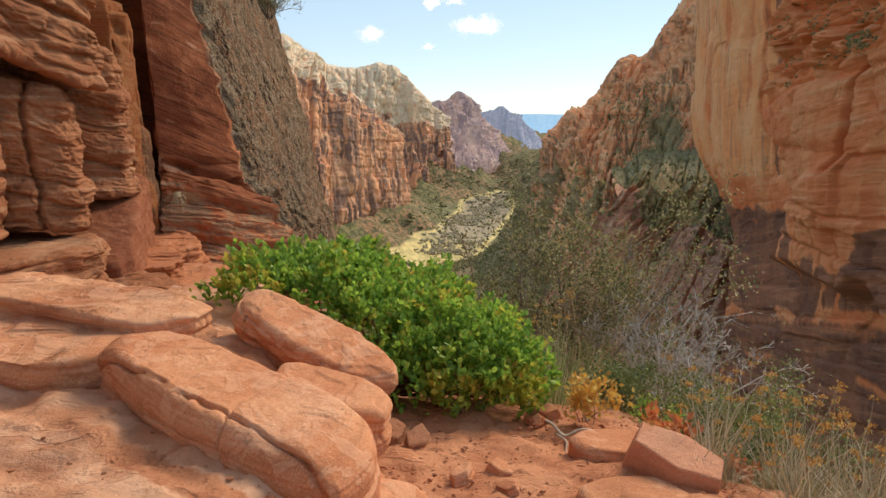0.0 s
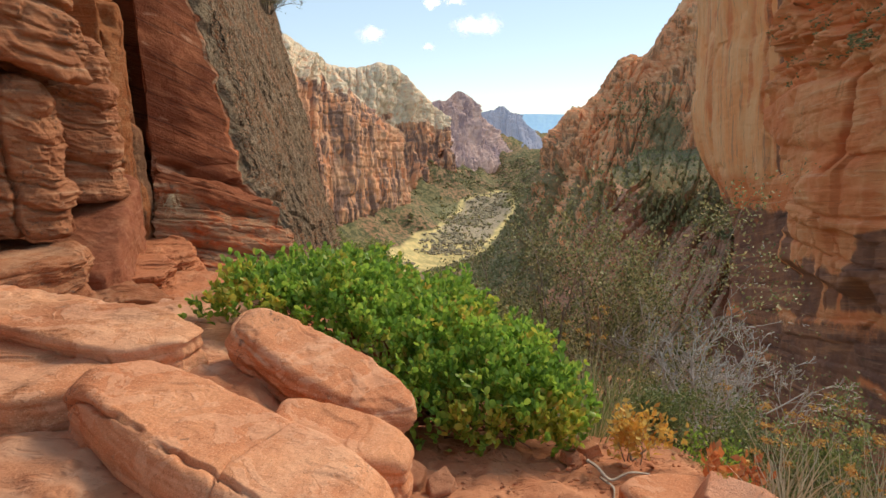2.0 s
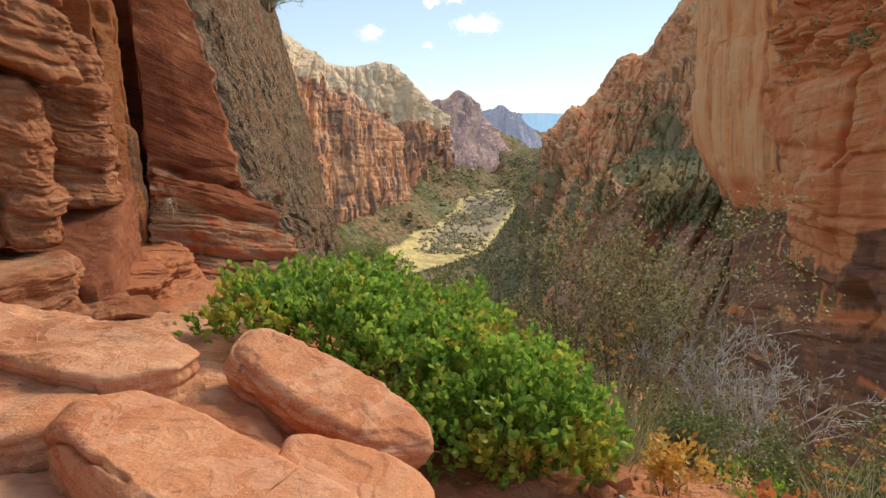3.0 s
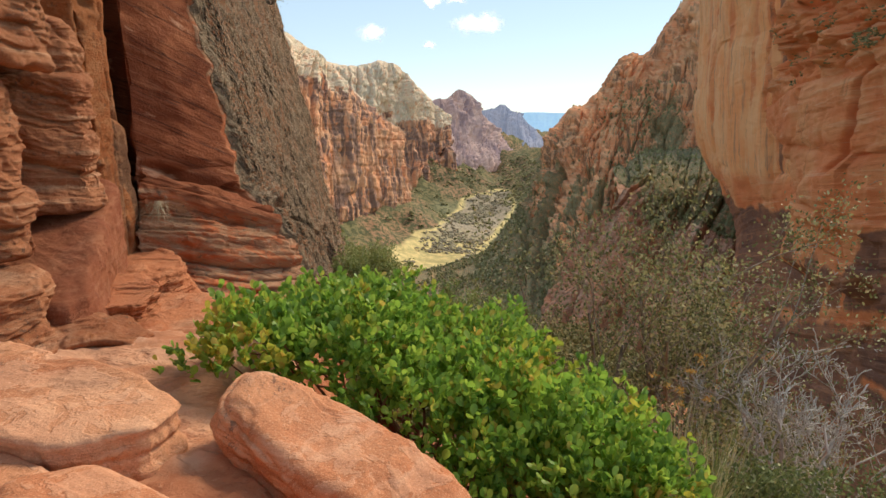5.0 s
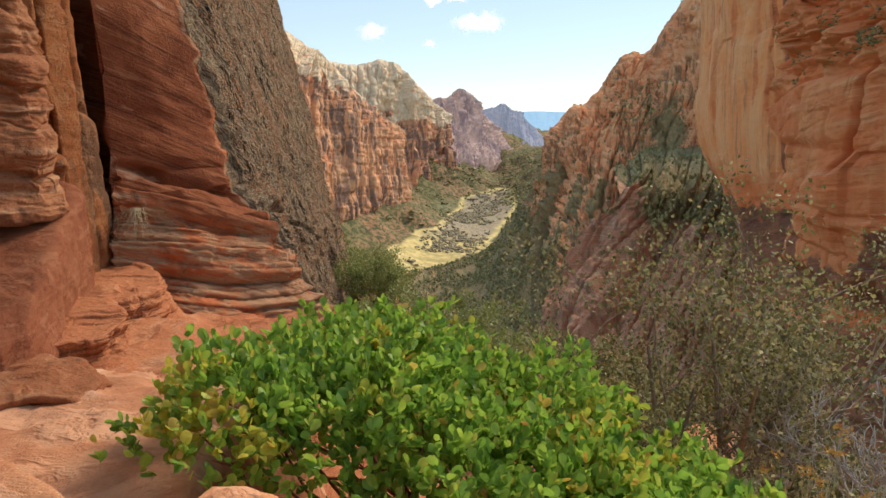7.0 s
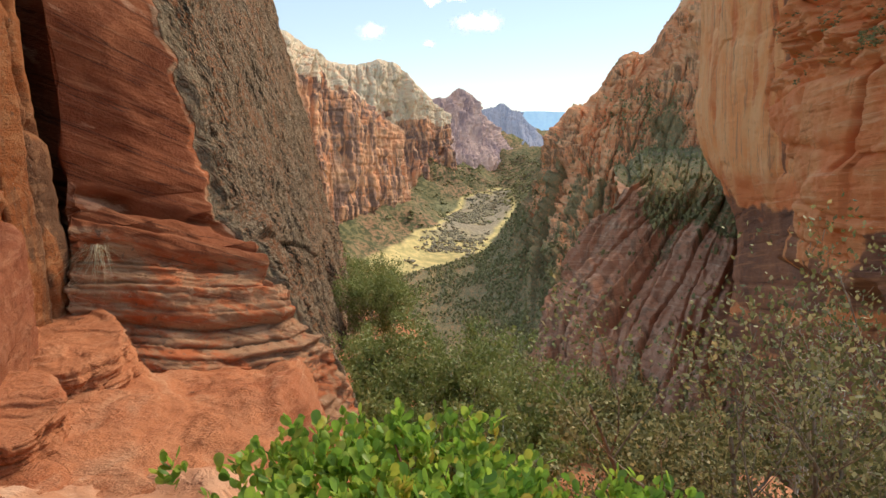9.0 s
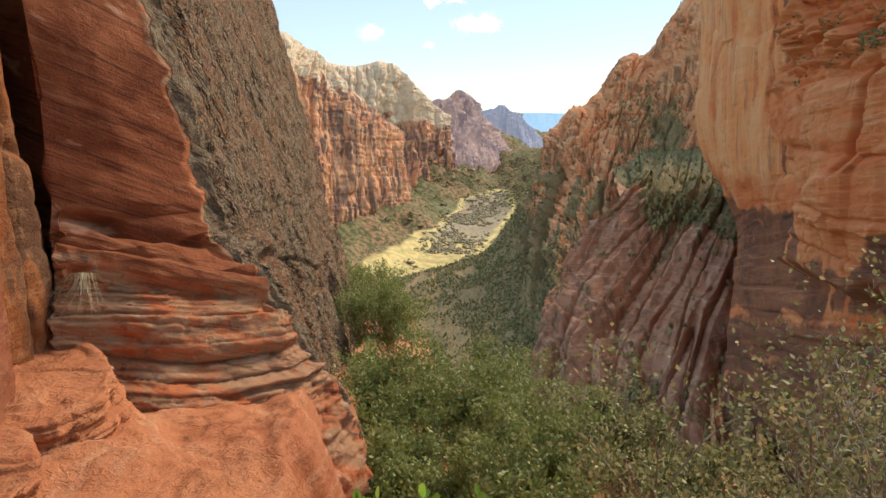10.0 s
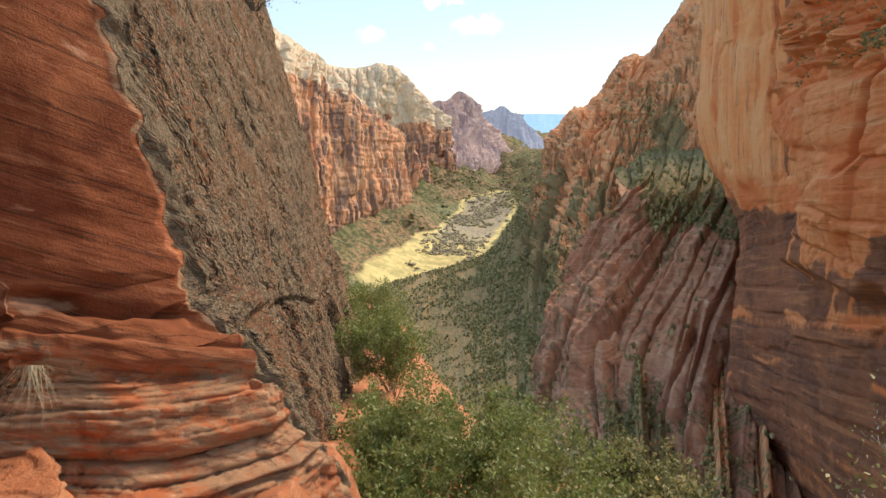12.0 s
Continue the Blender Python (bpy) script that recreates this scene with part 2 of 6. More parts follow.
ROCK = sandstone("bench sandstone", (0.52, 0.19, 0.088), (0.69, 0.335, 0.18), (0.82, 0.51, 0.34), 0.8, lichen=0.15, cracks=0.0, bedded=0.9, relief=0.42, flaky=0.25)
BOULDER = sandstone("boulder sandstone", (0.53, 0.185, 0.083), (0.68, 0.305, 0.155), (0.80, 0.48, 0.31), 0.6, lichen=0.25, cracks=0.0, bedded=0.8, relief=0.42, flaky=0.25)
def wall_material():
    """The leaning wall: red bedded sandstone, and where the mesh's mask says so a grey crust in long grains."""
    n = Nodes("leaning wall sandstone")

    along = n.along

    def frame_of(a, b, c):
        m = n.add("ShaderNodeCombineXYZ")
        for k, v in enumerate((a, b, c)):
            n.put(m.inputs[k], v)
        return m.outputs[0]

    dip, strike, depth = (0.35, 0.20, 0.91), (0.80, 0.45, -0.40), (0.5, -0.85, 0.0)
    thick = n.noise(1.0, 5, 0.6, at=frame_of(along(dip, 7), along(strike, 0.8), along(depth, 0.8)), warp=0.4)
    thin = n.noise(1.0, 6, 0.65, at=frame_of(along(dip, 26), along(strike, 2.0), along(depth, 2.0)), warp=0.8)
    patch = n.noise(2.2, 5, 0.6, warp=0.5)
    grain = n.noise(75, 6, 0.7)
    red = n.mix(n.band(thick, 0.36, 0.62), (0.155, 0.036, 0.0135), (0.215, 0.058, 0.022))
    red = n.mix(n.band(patch, 0.48, 0.66, 0.0, 0.7), red, (0.32, 0.102, 0.042))
    red = n.mix(n.band(thin, 0.56, 0.66, 0.0, 0.45), red, (0.42, 0.175, 0.09))
    red = n.mix(n.band(thin, 0.40, 0.30, 0.0, 0.45), red, (0.10, 0.030, 0.016))
    red = n.mix(n.band(grain, 0.35, 0.7, 0.0, 0.25), red, (0.26, 0.085, 0.04))
    hair = n.noise(1.0, 6, 0.6, at=frame_of(along(dip, 13), along(strike, 0.30), along(depth, 0.30)), warp=0.35)
    red = n.mix(n.band(n.math("ABSOLUTE", n.math("SUBTRACT", hair, 0.5)), 0.012, 0.003, 0.0, 0.75), red, (0.055, 0.02, 0.012))
    scar = n.noise(1.0, 5, 0.6, at=frame_of(along(dip, 9), along(strike, 3), along(depth, 3)), warp=0.5)
    red = n.mix(n.band(scar, 0.62, 0.70, 0.0, 0.6), red, (0.56, 0.30, 0.19))
    weathered = n.noise(1.0, 6, 0.65, at=frame_of(along(dip, 11), along(strike, 4), along(depth, 4)), warp=0.9)
    foot = n.mix(n.band(weathered, 0.40, 0.56), (0.46, 0.135, 0.055), (0.40, 0.22, 0.125))
    foot = n.mix(n.band(n.noise(24, 5, 0.7), 0.58, 0.66, 0.0, 0.75), foot, (0.15, 0.12, 0.09))
    foot = n.mix(n.band(n.noise(15, 5, 0.7), 0.60, 0.68, 0.0, 0.6), foot, (0.56, 0.40, 0.27))
    foot = n.mix(n.band(thin, 0.44, 0.34, 0.0, 0.8), foot, (0.17, 0.06, 0.034))
    foot = n.mix(n.band(thin, 0.57, 0.64, 0.0, 0.5), foot, (0.58, 0.36, 0.23))
    red = n.mix(n.band(n.stain(), 0.06, 0.22, 0.0, 0.9), red, foot)
    # the crust: grains drawn out down the face
    t, s, o = (0.05, 0.853, 0.521), (0.0, -0.521, 0.853), (1.0, 0.0, 0.0)
    flow = n.noise(1.0, 6, 0.7, at=frame_of(along(t, 15), along(s, 5), along(o, 8)), warp=0.2)
    speck = n.noise(1.0, 5, 0.72, at=frame_of(along(t, 120), along(s, 62), along(o, 70)), warp=0.3)
    fleck = n.noise(1.0, 4, 0.7, at=frame_of(along(t, 70), along(s, 40), along(o, 45)), warp=0.3)
    blotch = n.noise(11, 5, 0.7, warp=0.4)
    zone = n.noise(2.2, 5, 0.65)
    crust = n.mix(n.band(flow, 0.42, 0.58), (0.15, 0.102, 0.066), (0.30, 0.20, 0.125))
    crust = n.mix(n.band(blotch, 0.52, 0.62, 0.0, 0.7), crust, (0.37, 0.28, 0.19))
    crust = n.mix(n.band(speck, 0.53, 0.58, 0.0, 0.85), crust, (0.60, 0.46, 0.32))
    crust = n.mix(n.band(speck, 0.46, 0.40, 0.0, 0.85), crust, (0.050, 0.038, 0.028))
    crust = n.mix(n.math("MULTIPLY", n.band(fleck, 0.50, 0.60), n.band(zone, 0.44, 0.58, 0.12, 0.95)), crust, (0.54, 0.215, 0.10))
    seam = n.noise(1.0, 5, 0.6, at=frame_of(along(t, 7), along(s, 0.9), along(o, 2)), warp=0.5)
    crust = n.mix(n.band(n.math("ABSOLUTE", n.math("SUBTRACT", seam, 0.5)), 0.016, 0.004, 0.0, 0.85), crust, (0.040, 0.030, 0.022))
    crust = n.mix(n.math("MULTIPLY", n.band(seam, 0.56, 0.66), n.band(fleck, 0.42, 0.54)), crust, (0.40, 0.17, 0.085))
    rag = n.math("ADD", n.stain(), n.math("MULTIPLY", n.math("SUBTRACT", n.noise(7, 7, 0.75), 0.5), 0.9))
    crust = n.mix(n.band(rag, 0.85, 0.62, 0.0, 0.55), crust, (0.46, 0.35, 0.23))
    col = n.mix(n.band(rag, 0.47, 0.53), red, crust)
    rel = n.math("ADD", n.math("MULTIPLY", thin, 0.4), n.math("MULTIPLY", grain, 0.25))
    rough = n.math("ADD", n.math("MULTIPLY", flow, 1.4), n.math("MULTIPLY", speck, 1.6))
    rough = n.math("SUBTRACT", rough, n.band(n.math("ABSOLUTE", n.math("SUBTRACT", seam, 0.5)), 0.02, 0.0, 0.0, 1.2))
    fac = n.band(rag, 0.45, 0.55)
    rel = n.math("ADD", n.math("MULTIPLY", rel, n.math("SUBTRACT", 1.0, fac)), n.math("MULTIPLY", rough, fac))
    return n.finish(col, 0.93, rel, 0.030)


WALL = wall_material()
SHELF = sandstone("shelf sandstone", (0.44, 0.135, 0.058), (0.54, 0.20, 0.09), (0.62, 0.34, 0.20), 0.9, dip=(0.6, 0.30, 1.0), lichen=0.15,
                  dark=(0.12, 0.06, 0.04), cracks=0.0, relief=0.8, flaky=0.08)
SALMON = sandstone("salmon sandstone", (0.60, 0.235, 0.125), (0.68, 0.31, 0.18), (0.76, 0.44, 0.30), 0.5, lichen=0.05, cracks=0.0, bedded=0.5, relief=0.6)
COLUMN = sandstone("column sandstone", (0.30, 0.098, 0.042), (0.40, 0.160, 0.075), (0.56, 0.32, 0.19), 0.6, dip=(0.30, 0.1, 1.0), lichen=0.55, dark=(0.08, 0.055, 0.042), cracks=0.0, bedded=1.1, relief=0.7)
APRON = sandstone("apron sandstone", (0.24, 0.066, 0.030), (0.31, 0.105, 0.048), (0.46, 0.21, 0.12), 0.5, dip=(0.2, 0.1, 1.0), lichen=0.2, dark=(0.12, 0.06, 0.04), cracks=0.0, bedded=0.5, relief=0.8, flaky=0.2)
FIN = sandstone("orange sandstone", (0.29, 0.080, 0.020), (0.33, 0.110, 0.036), (0.44, 0.22, 0.11), 0.5, lichen=0.7, streak=0.9, dark=(0.09, 0.05, 0.03), cracks=0.0, bedded=0.6, flaky=0.25)


def soil_material():
    n = Nodes("red soil")
    g = n.noise(55, 6, 0.75)
    lump = n.noise(6, 5, 0.6)
    col = n.mix(n.band(lump, 0.35, 0.65), (0.42, 0.16, 0.08), (0.54, 0.25, 0.14))
    col = n.mix(n.band(g, 0.55, 0.75, 0.0, 0.6), col, (0.50, 0.24, 0.14))
    col = n.mix(n.band(g, 0.42, 0.3, 0.0, 0.6), col, (0.16, 0.05, 0.025))
    return n.finish(col, 0.97, n.math("ADD", g, lump), 0.012)


SOIL = soil_material()


def bench_material():
    """The bench: bare sandstone and red soil where the mesh's mask says so."""
    n = Nodes("bench rock and soil")
    bed = n.noise(1.0, 6, 0.65, at=n.scaled((2.5, 4.5, 26.0)), warp=0.3)
    patch = n.noise(2.2, 5, 0.6, warp=0.5)
    grain = n.noise(70, 6, 0.7)
    rock = n.mix(n.band(patch, 0.35, 0.65), (0.52, 0.22, 0.115), (0.62, 0.32, 0.19))
    rock = n.mix(n.band(bed, 0.5, 0.7, 0.0, 0.7), rock, (0.72, 0.46, 0.32))
    rock = n.mix(n.band(bed, 0.45, 0.33, 0.0, 0.45), rock, (0.27, 0.10, 0.05))
    rock = n.mix(n.band(grain, 0.3, 0.7, 0.0, 0.3), rock, (0.36, 0.17, 0.09))
    scab = n.noise(3.2, 5, 0.6, at=n.scaled((1, 1.7, 1)), warp=0.6)
    rock = n.mix(n.band(scab, 0.48, 0.55, 0.0, 0.40), rock, (0.72, 0.42, 0.27))
    rock = n.mix(n.band(scab, 0.46, 0.38, 0.0, 0.5), rock, (0.44, 0.165, 0.08))
    lump = n.noise(7, 5, 0.65)
    soil = n.mix(n.band(lump, 0.35, 0.65), (0.42, 0.155, 0.075), (0.53, 0.23, 0.12))
    soil = n.mix(n.band(grain, 0.55, 0.72, 0.0, 0.6), soil, (0.62, 0.32, 0.19))
    soil = n.mix(n.band(grain, 0.42, 0.3, 0.0, 0.6), soil, (0.24, 0.08, 0.04))
    m = n.band(n.math("ADD", n.stain(), n.math("MULTIPLY", n.math("SUBTRACT", n.noise(12, 5, 0.7), 0.5), 0.8)), 0.4, 0.6)
    rel = n.math("ADD", n.math("MULTIPLY", bed, 1.0), n.math("ADD", n.math("MULTIPLY", grain, 0.6), n.math("ADD", n.noise(16, 6, 0.7), n.band(scab, 0.48, 0.54, 0.0, 0.6))))
    return n.finish(n.mix(m, rock, soil), 0.94, rel, 0.008)


BENCH = bench_material()
FAR_RED = sandstone("red canyon wall", (0.76, 0.30, 0.145), (0.78, 0.42, 0.24), (0.74, 0.54, 0.37), 60.0, lichen=0.0,
                    streak=1.2, dark=(0.17, 0.10, 0.09), stain=(0.56, 0.455, 0.33), cracks=0.0, bedded=0.35, deep=0.80, wet=0.04)


def great_wall_material():
    """Red cliff: blocky where the mask is nought, smooth and streaked under nought, dark varnish over it."""
    n = Nodes("red cliff wall")
    up, away = (0.0, 0.0, 1.0), (0.0, 1.0, 0.0)
    patch = n.noise(0.07, 6, 0.65, warp=0.5)
    grain = n.noise(3.5, 6, 0.75)
    lines = n.layered(((0, 0.14, 1), 0.9), ((0, 1, -0.14), 0.05), ((1, 0, 0), 0.05), 8, 0.68, 0.5)
    fine_lines = n.layered(((0, 0.22, 1), 2.6), ((0, 1, -0.22), 0.16), ((1, 0, 0), 0.16), 6, 0.7, 0.5)
    red = n.mix(n.band(patch, 0.38, 0.62), (0.80, 0.235, 0.090), (0.86, 0.35, 0.155))
    red = n.mix(n.band(lines, 0.55, 0.68, 0.0, 0.6), red, (0.88, 0.48, 0.28))
    red = n.mix(n.band(lines, 0.44, 0.36, 0.0, 0.5), red, (0.62, 0.165, 0.065))
    red = n.mix(n.band(fine_lines, 0.40, 0.33, 0.0, 0.45), red, (0.34, 0.11, 0.055))
    red = n.mix(n.band(fine_lines, 0.60, 0.70, 0.0, 0.35), red, (0.92, 0.62, 0.42))
    crack = n.layered(((0, 0.55, 1), 0.16), ((0, 1, -0.55), 0.05), ((1, 0, 0), 0.03), 2, 0.4, 0.15)
    joint = n.layered(((0, 1, 0.12), 0.11), (up, 0.025), ((1, 0, 0), 0.03), 2, 0.4, 0.1)
    seams = n.math("MULTIPLY", n.math("MAXIMUM", n.near(crack, 0.53, 0.004, 0.22), n.near(joint, 0.46, 0.004, 0.22)), n.band(patch, 0.42, 0.58))
    red = n.mix(seams, red, (0.12, 0.05, 0.03))
    # the smooth face, with water streaks down it
    run = n.layered((away, 0.55), (up, 0.018), ((1, 0, 0), 0.3), 7, 0.68, 0.25)
    thin_run = n.layered((away, 2.2), (up, 0.04), ((1, 0, 0), 1.0), 5, 0.65, 0.2)
    smooth = n.mix(n.band(patch, 0.40, 0.60), (0.93, 0.37, 0.150), (0.94, 0.46, 0.22))
    smooth = n.mix(n.band(run, 0.55, 0.66, 0.0, 0.55), smooth, (0.95, 0.58, 0.35))
    smooth = n.mix(n.band(run, 0.45, 0.36, 0.0, 0.75), smooth, (0.46, 0.22, 0.14))
    smooth = n.mix(n.band(thin_run, 0.42, 0.34, 0.0, 0.5), smooth, (0.36, 0.20, 0.14))
    col = n.mix(n.band(n.stain(), -0.05, -0.30), red, smooth)
    # varnish, cut by sloping beds
    bed = n.layered(((0, 0.27, 1), 0.55), ((0, 1, -0.27), 0.030), ((1, 0, 0), 0.03), 8, 0.66, 0.4)
    dark = n.mix(n.band(patch, 0.38, 0.62), (0.22, 0.098, 0.066), (0.36, 0.145, 0.082))
    dark = n.mix(n.band(bed, 0.53, 0.64, 0.0, 0.7), dark, (0.56, 0.235, 0.12))
    dark = n.mix(n.band(bed, 0.44, 0.36, 0.0, 0.7), dark, (0.085, 0.046, 0.038))
    dark = n.mix(n.band(fine_lines, 0.58, 0.68, 0.0, 0.5), dark, (0.50, 0.28, 0.18))
    dark = n.mix(n.math("MULTIPLY", seams, 0.8), dark, (0.04, 0.025, 0.02))
    rag = n.math("ADD", n.stain(), n.math("MULTIPLY", n.math("SUBTRACT", n.noise(0.35, 7, 0.75), 0.5), 0.9))
    col = n.mix(n.band(rag, 0.32, 0.68), col, dark)
    col = n.mix(n.band(grain, 0.38, 0.30, 0.0, 0.4), col, (0.34, 0.13, 0.07))
    rel = n.math("ADD", n.math("ADD", n.math("MULTIPLY", lines, 0.8), n.math("MULTIPLY", fine_lines, 0.5)), n.math("SUBTRACT", n.math("MULTIPLY", grain, 0.35), seams))
    return n.finish(col, 0.93, rel, 0.40)


NEAR_RED = great_wall_material()
SLAB = sandstone("slab rock", (0.92, 0.33, 0.140), (0.93, 0.47, 0.24), (0.94, 0.65, 0.41), 14.0, lichen=0.1,
                 streak=0.8, dark=(0.13, 0.075, 0.05), stain=(0.20, 0.165, 0.085), cracks=0.3, deep=0.75, clean=0.4)
DARK_SLAB = sandstone("dark slab rock", (0.54, 0.23, 0.135), (0.62, 0.33, 0.215), (0.78, 0.55, 0.39), 14.0, lichen=0.1,
                 streak=0.6, dark=(0.10, 0.085, 0.06), stain=(0.11, 0.115, 0.055), cracks=0.3)


def valley_material():
    """The canyon floor: pale cottonwood flats along the river, scrub and meadow."""
    n = Nodes("valley floor")
    bush = n.noise(0.10, 6, 0.75)
    area = n.noise(0.006, 5, 0.6, warp=0.5)
    col = n.mix(n.band(area, 0.40, 0.60), (0.13, 0.13, 0.06), (0.26, 0.24, 0.125))
    col = n.mix(n.band(bush, 0.48, 0.60), col, (0.055, 0.065, 0.03))
    trees = n.mix(n.band(n.noise(0.16, 5, 0.75), 0.42, 0.6), (0.40, 0.33, 0.23), (0.22, 0.18, 0.125))
    # red talus above the flats
    up = n.add("ShaderNodeSeparateXYZ")
    n.put(up.inputs[0], n.place)
    height = n.math("ADD", up.outputs[2], n.math("MULTIPLY", n.noise(0.02, 4), 30.0))
    talus = n.mix(n.band(area, 0.40, 0.62), (0.36, 0.20, 0.11), (0.22, 0.19, 0.085))
    talus = n.mix(n.band(bush, 0.44, 0.54), talus, (0.085, 0.09, 0.04))
    col = n.mix(n.band(height, -214, -195), col, talus)
    meadow = n.mix(n.band(n.noise(0.05, 6, 0.7), 0.4, 0.62), (0.70, 0.54, 0.24), (0.42, 0.35, 0.15))
    col = n.mix(n.band(n.stain(), 0.2, 0.5), col, meadow)
    col = n.mix(n.band(n.stain(), 0.58, 0.9), col, trees)
    return n.finish(col, 0.95, bush, 2.0)


def painted_haze_material(name, a, b, glow):
    """Far distance, a pale backdrop: the hazy air is painted into its colour and a faint glow."""
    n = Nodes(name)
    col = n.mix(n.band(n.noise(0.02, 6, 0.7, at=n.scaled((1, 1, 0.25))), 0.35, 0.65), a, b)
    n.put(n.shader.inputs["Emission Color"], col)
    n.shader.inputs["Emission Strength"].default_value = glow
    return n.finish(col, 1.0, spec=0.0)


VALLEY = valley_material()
# paler, bluer colours and emission imitate the air in front of these
PEAK = painted_haze_material("hazy red peaks", (0.24, 0.18, 0.20), (0.52, 0.37, 0.33), 0.22)
PEAK_FAR = painted_haze_material("hazy blue peaks", (0.20, 0.23, 0.31), (0.27, 0.28, 0.35), 0.45)
MESA = painted_haze_material("blue mesa", (0.24, 0.40, 0.56), (0.28, 0.44, 0.60), 0.75)
GREY_WOODS = leafy("bare cottonwoods", [(0.0, (0.26, 0.21, 0.15)), (0.5, (0.36, 0.30, 0.21)), (1.0, (0.50, 0.42, 0.26))], 0.9, 0.1, 0.0)
WOODS = leafy("far woods", [(0.0, (0.17, 0.16, 0.075)), (0.5, (0.28, 0.255, 0.12)), (0.85, (0.40, 0.35, 0.17)), (1.0, (0.50, 0.43, 0.25))], 0.9, 0.1, 0.0)

# ---- the canyon ----
def ground_height(x, y):
    """The canyon floor, the talus under its walls and the drop below the bench."""
    r = np.hypot(x, y)
    drop = -6 - 0.95 * np.maximum(r - 12, 0)
    floor = -236 + 8 * fbm(x / 400, y / 400, 0, 3) + 2.5 * fbm(x / 60, y / 60, 0, 4)
    foot = np.interp(y, [600, 900, 1450, 1650, 2100, 2250, 2750, 3500, 4900], [-460, -350, -110, -190, -10, -20, 262, 600, 1100])
    rise = np.interp(y, [600, 950, 1450, 1700, 1950, 2300, 2800, 3300, 4900], [120, 105, 64, 62, 108, 106, 100, 75, 60])
    gully = 1 + 0.25 * ridged(x / 90, y / 90, 0, 19, 3)
    talus = np.clip(rise - 0.42 * (x - foot), 0, 140) * gully
    right = np.clip((x - 0.066 * y - 20) * 0.50, 0, 135) * step(1350, 2000, y) * step(3000, 2500, y) * gully
    knoll = 20 * np.exp(-(((x + 48) / 60) ** 2 + ((y - 1340) / 75) ** 2))
    z = floor + talus + right + knoll
    return np.where(drop > z, drop, z)


def ground_sheet():
    rad = np.concatenate([np.linspace(0.5, 10, 6), np.geomspace(12, 800, 40), np.geomspace(820, 4900, 150)])
    ang = np.radians(np.concatenate([np.linspace(-180, -48, 24), np.linspace(-46, 46, 240), np.linspace(48, 180, 24)]))
    a, r = np.meshgrid(ang, rad)
    x, y = r * np.sin(a), r * np.cos(a)
    z = ground_height(x, y)
    z = z + 1.5 * fbm(x / 25, y / 25, 0, 9) * step(600, 900, r)
    river = 0.15 * y - 165 + 20 * np.sin(y / 230)
    flats = step(80, 40, np.abs(x - river) - 0.012 * y) * step(1150, 1300, y)
    meadow = step(1320, 1230, y + 30 * fbm(x / 70, y / 70, 0, 7)) * step(850, 950, y) * step(-208, -218, z)
    tone = np.maximum(0.5 * meadow, flats * (0.88 + 0.12 * vnoise(x / 40, y / 60, 0, 8)) * step(-205, -218, z))
    p = np.stack([x, y, z], -1)
    ob = sheet("ground", p, VALLEY, mask=np.clip(tone, 0, 1))
    ob.data.polygons.foreach_set("use_smooth", np.ones(len(ob.data.polygons), bool))
    tagged(ob, "scrub-covered canyon floor with pale cottonwood flats along a river", "ground", kind="structure")


def cliff(name, rows, nu, nv, material, label, relief, seed, flute=1.0, ledge=1.0, slant=0.0, size=40.0, mask=None,
          kind="structure", category="cliff", sunk=0.0, lump=0.9, blocks=0.0, calm=None):
    """A rock face hung between rows of points from its rim to its foot. relief: metres that its buttresses stand out; flute:
    upright ribs; ledge: bedding; slant: how far the ribs lean as they run down."""
    if sunk:
        rows = rows + [[(px, py, pz - sunk) for px, py, pz in rows[-1]]]
    p = loft(rows, nu, nv)
    n = normals(p)
    x, y, z = p[..., 0], p[..., 1], p[..., 2]
    along = np.cumsum(np.linalg.norm(np.diff(p, axis=1, prepend=p[:, :1]), axis=-1).mean(0))[None, :] + slant * z
    d = relief * lump * fbm(along / size / 1.6, z / size / 2.2, 0, seed, 3)
    d = d + relief * 0.36 * flute * ridged(along / size, z / size / 7, 0, seed + 1, 5)
    d = d + relief * 0.36 * flute * broken(z * 0.35, along + 0.15 * size * vnoise(along / size * 2, z / size, 0, seed + 8), size * 0.42, size * 1.3, seed + 9)
    d = d + relief * 0.16 * ledge * beds(z + 0.06 * along + 0.06 * size * vnoise(along / size, z / size, 0, seed + 3), size * 0.16, seed + 2)
    d = d + relief * 0.10 * ledge * beds(z + 0.04 * along, size * 0.05, seed + 7)
    d = d + relief * min(0.22, 0.3 * lump) * fbm(x / size * 3, y / size * 3, z / size * 3, seed + 4, 5, 0.6)
    if blocks:
        tilt = z + 0.10 * along
        d = d + relief * blocks * (0.30 * broken(along, tilt, size * 0.34, size * 0.8, seed + 20) + 0.16 * broken(along, tilt, size * 0.12, size * 0.4, seed + 24))
    if calm is not None:
        d = d * calm(x, y, z)
    e = np.ones_like(d) * (0.25 + 0.75 * step(0, 0.10, np.linspace(0, 1, nv)))[:, None]
    p = p - n * (d * e)[..., None] * (1 if n[nv // 2, nu // 2, 1] > 0 else -1)
    ob = sheet(name, p, material, mask=mask(p, along) if mask else None)
    tagged(ob, label, category, kind=kind)
    return p


ground_sheet()

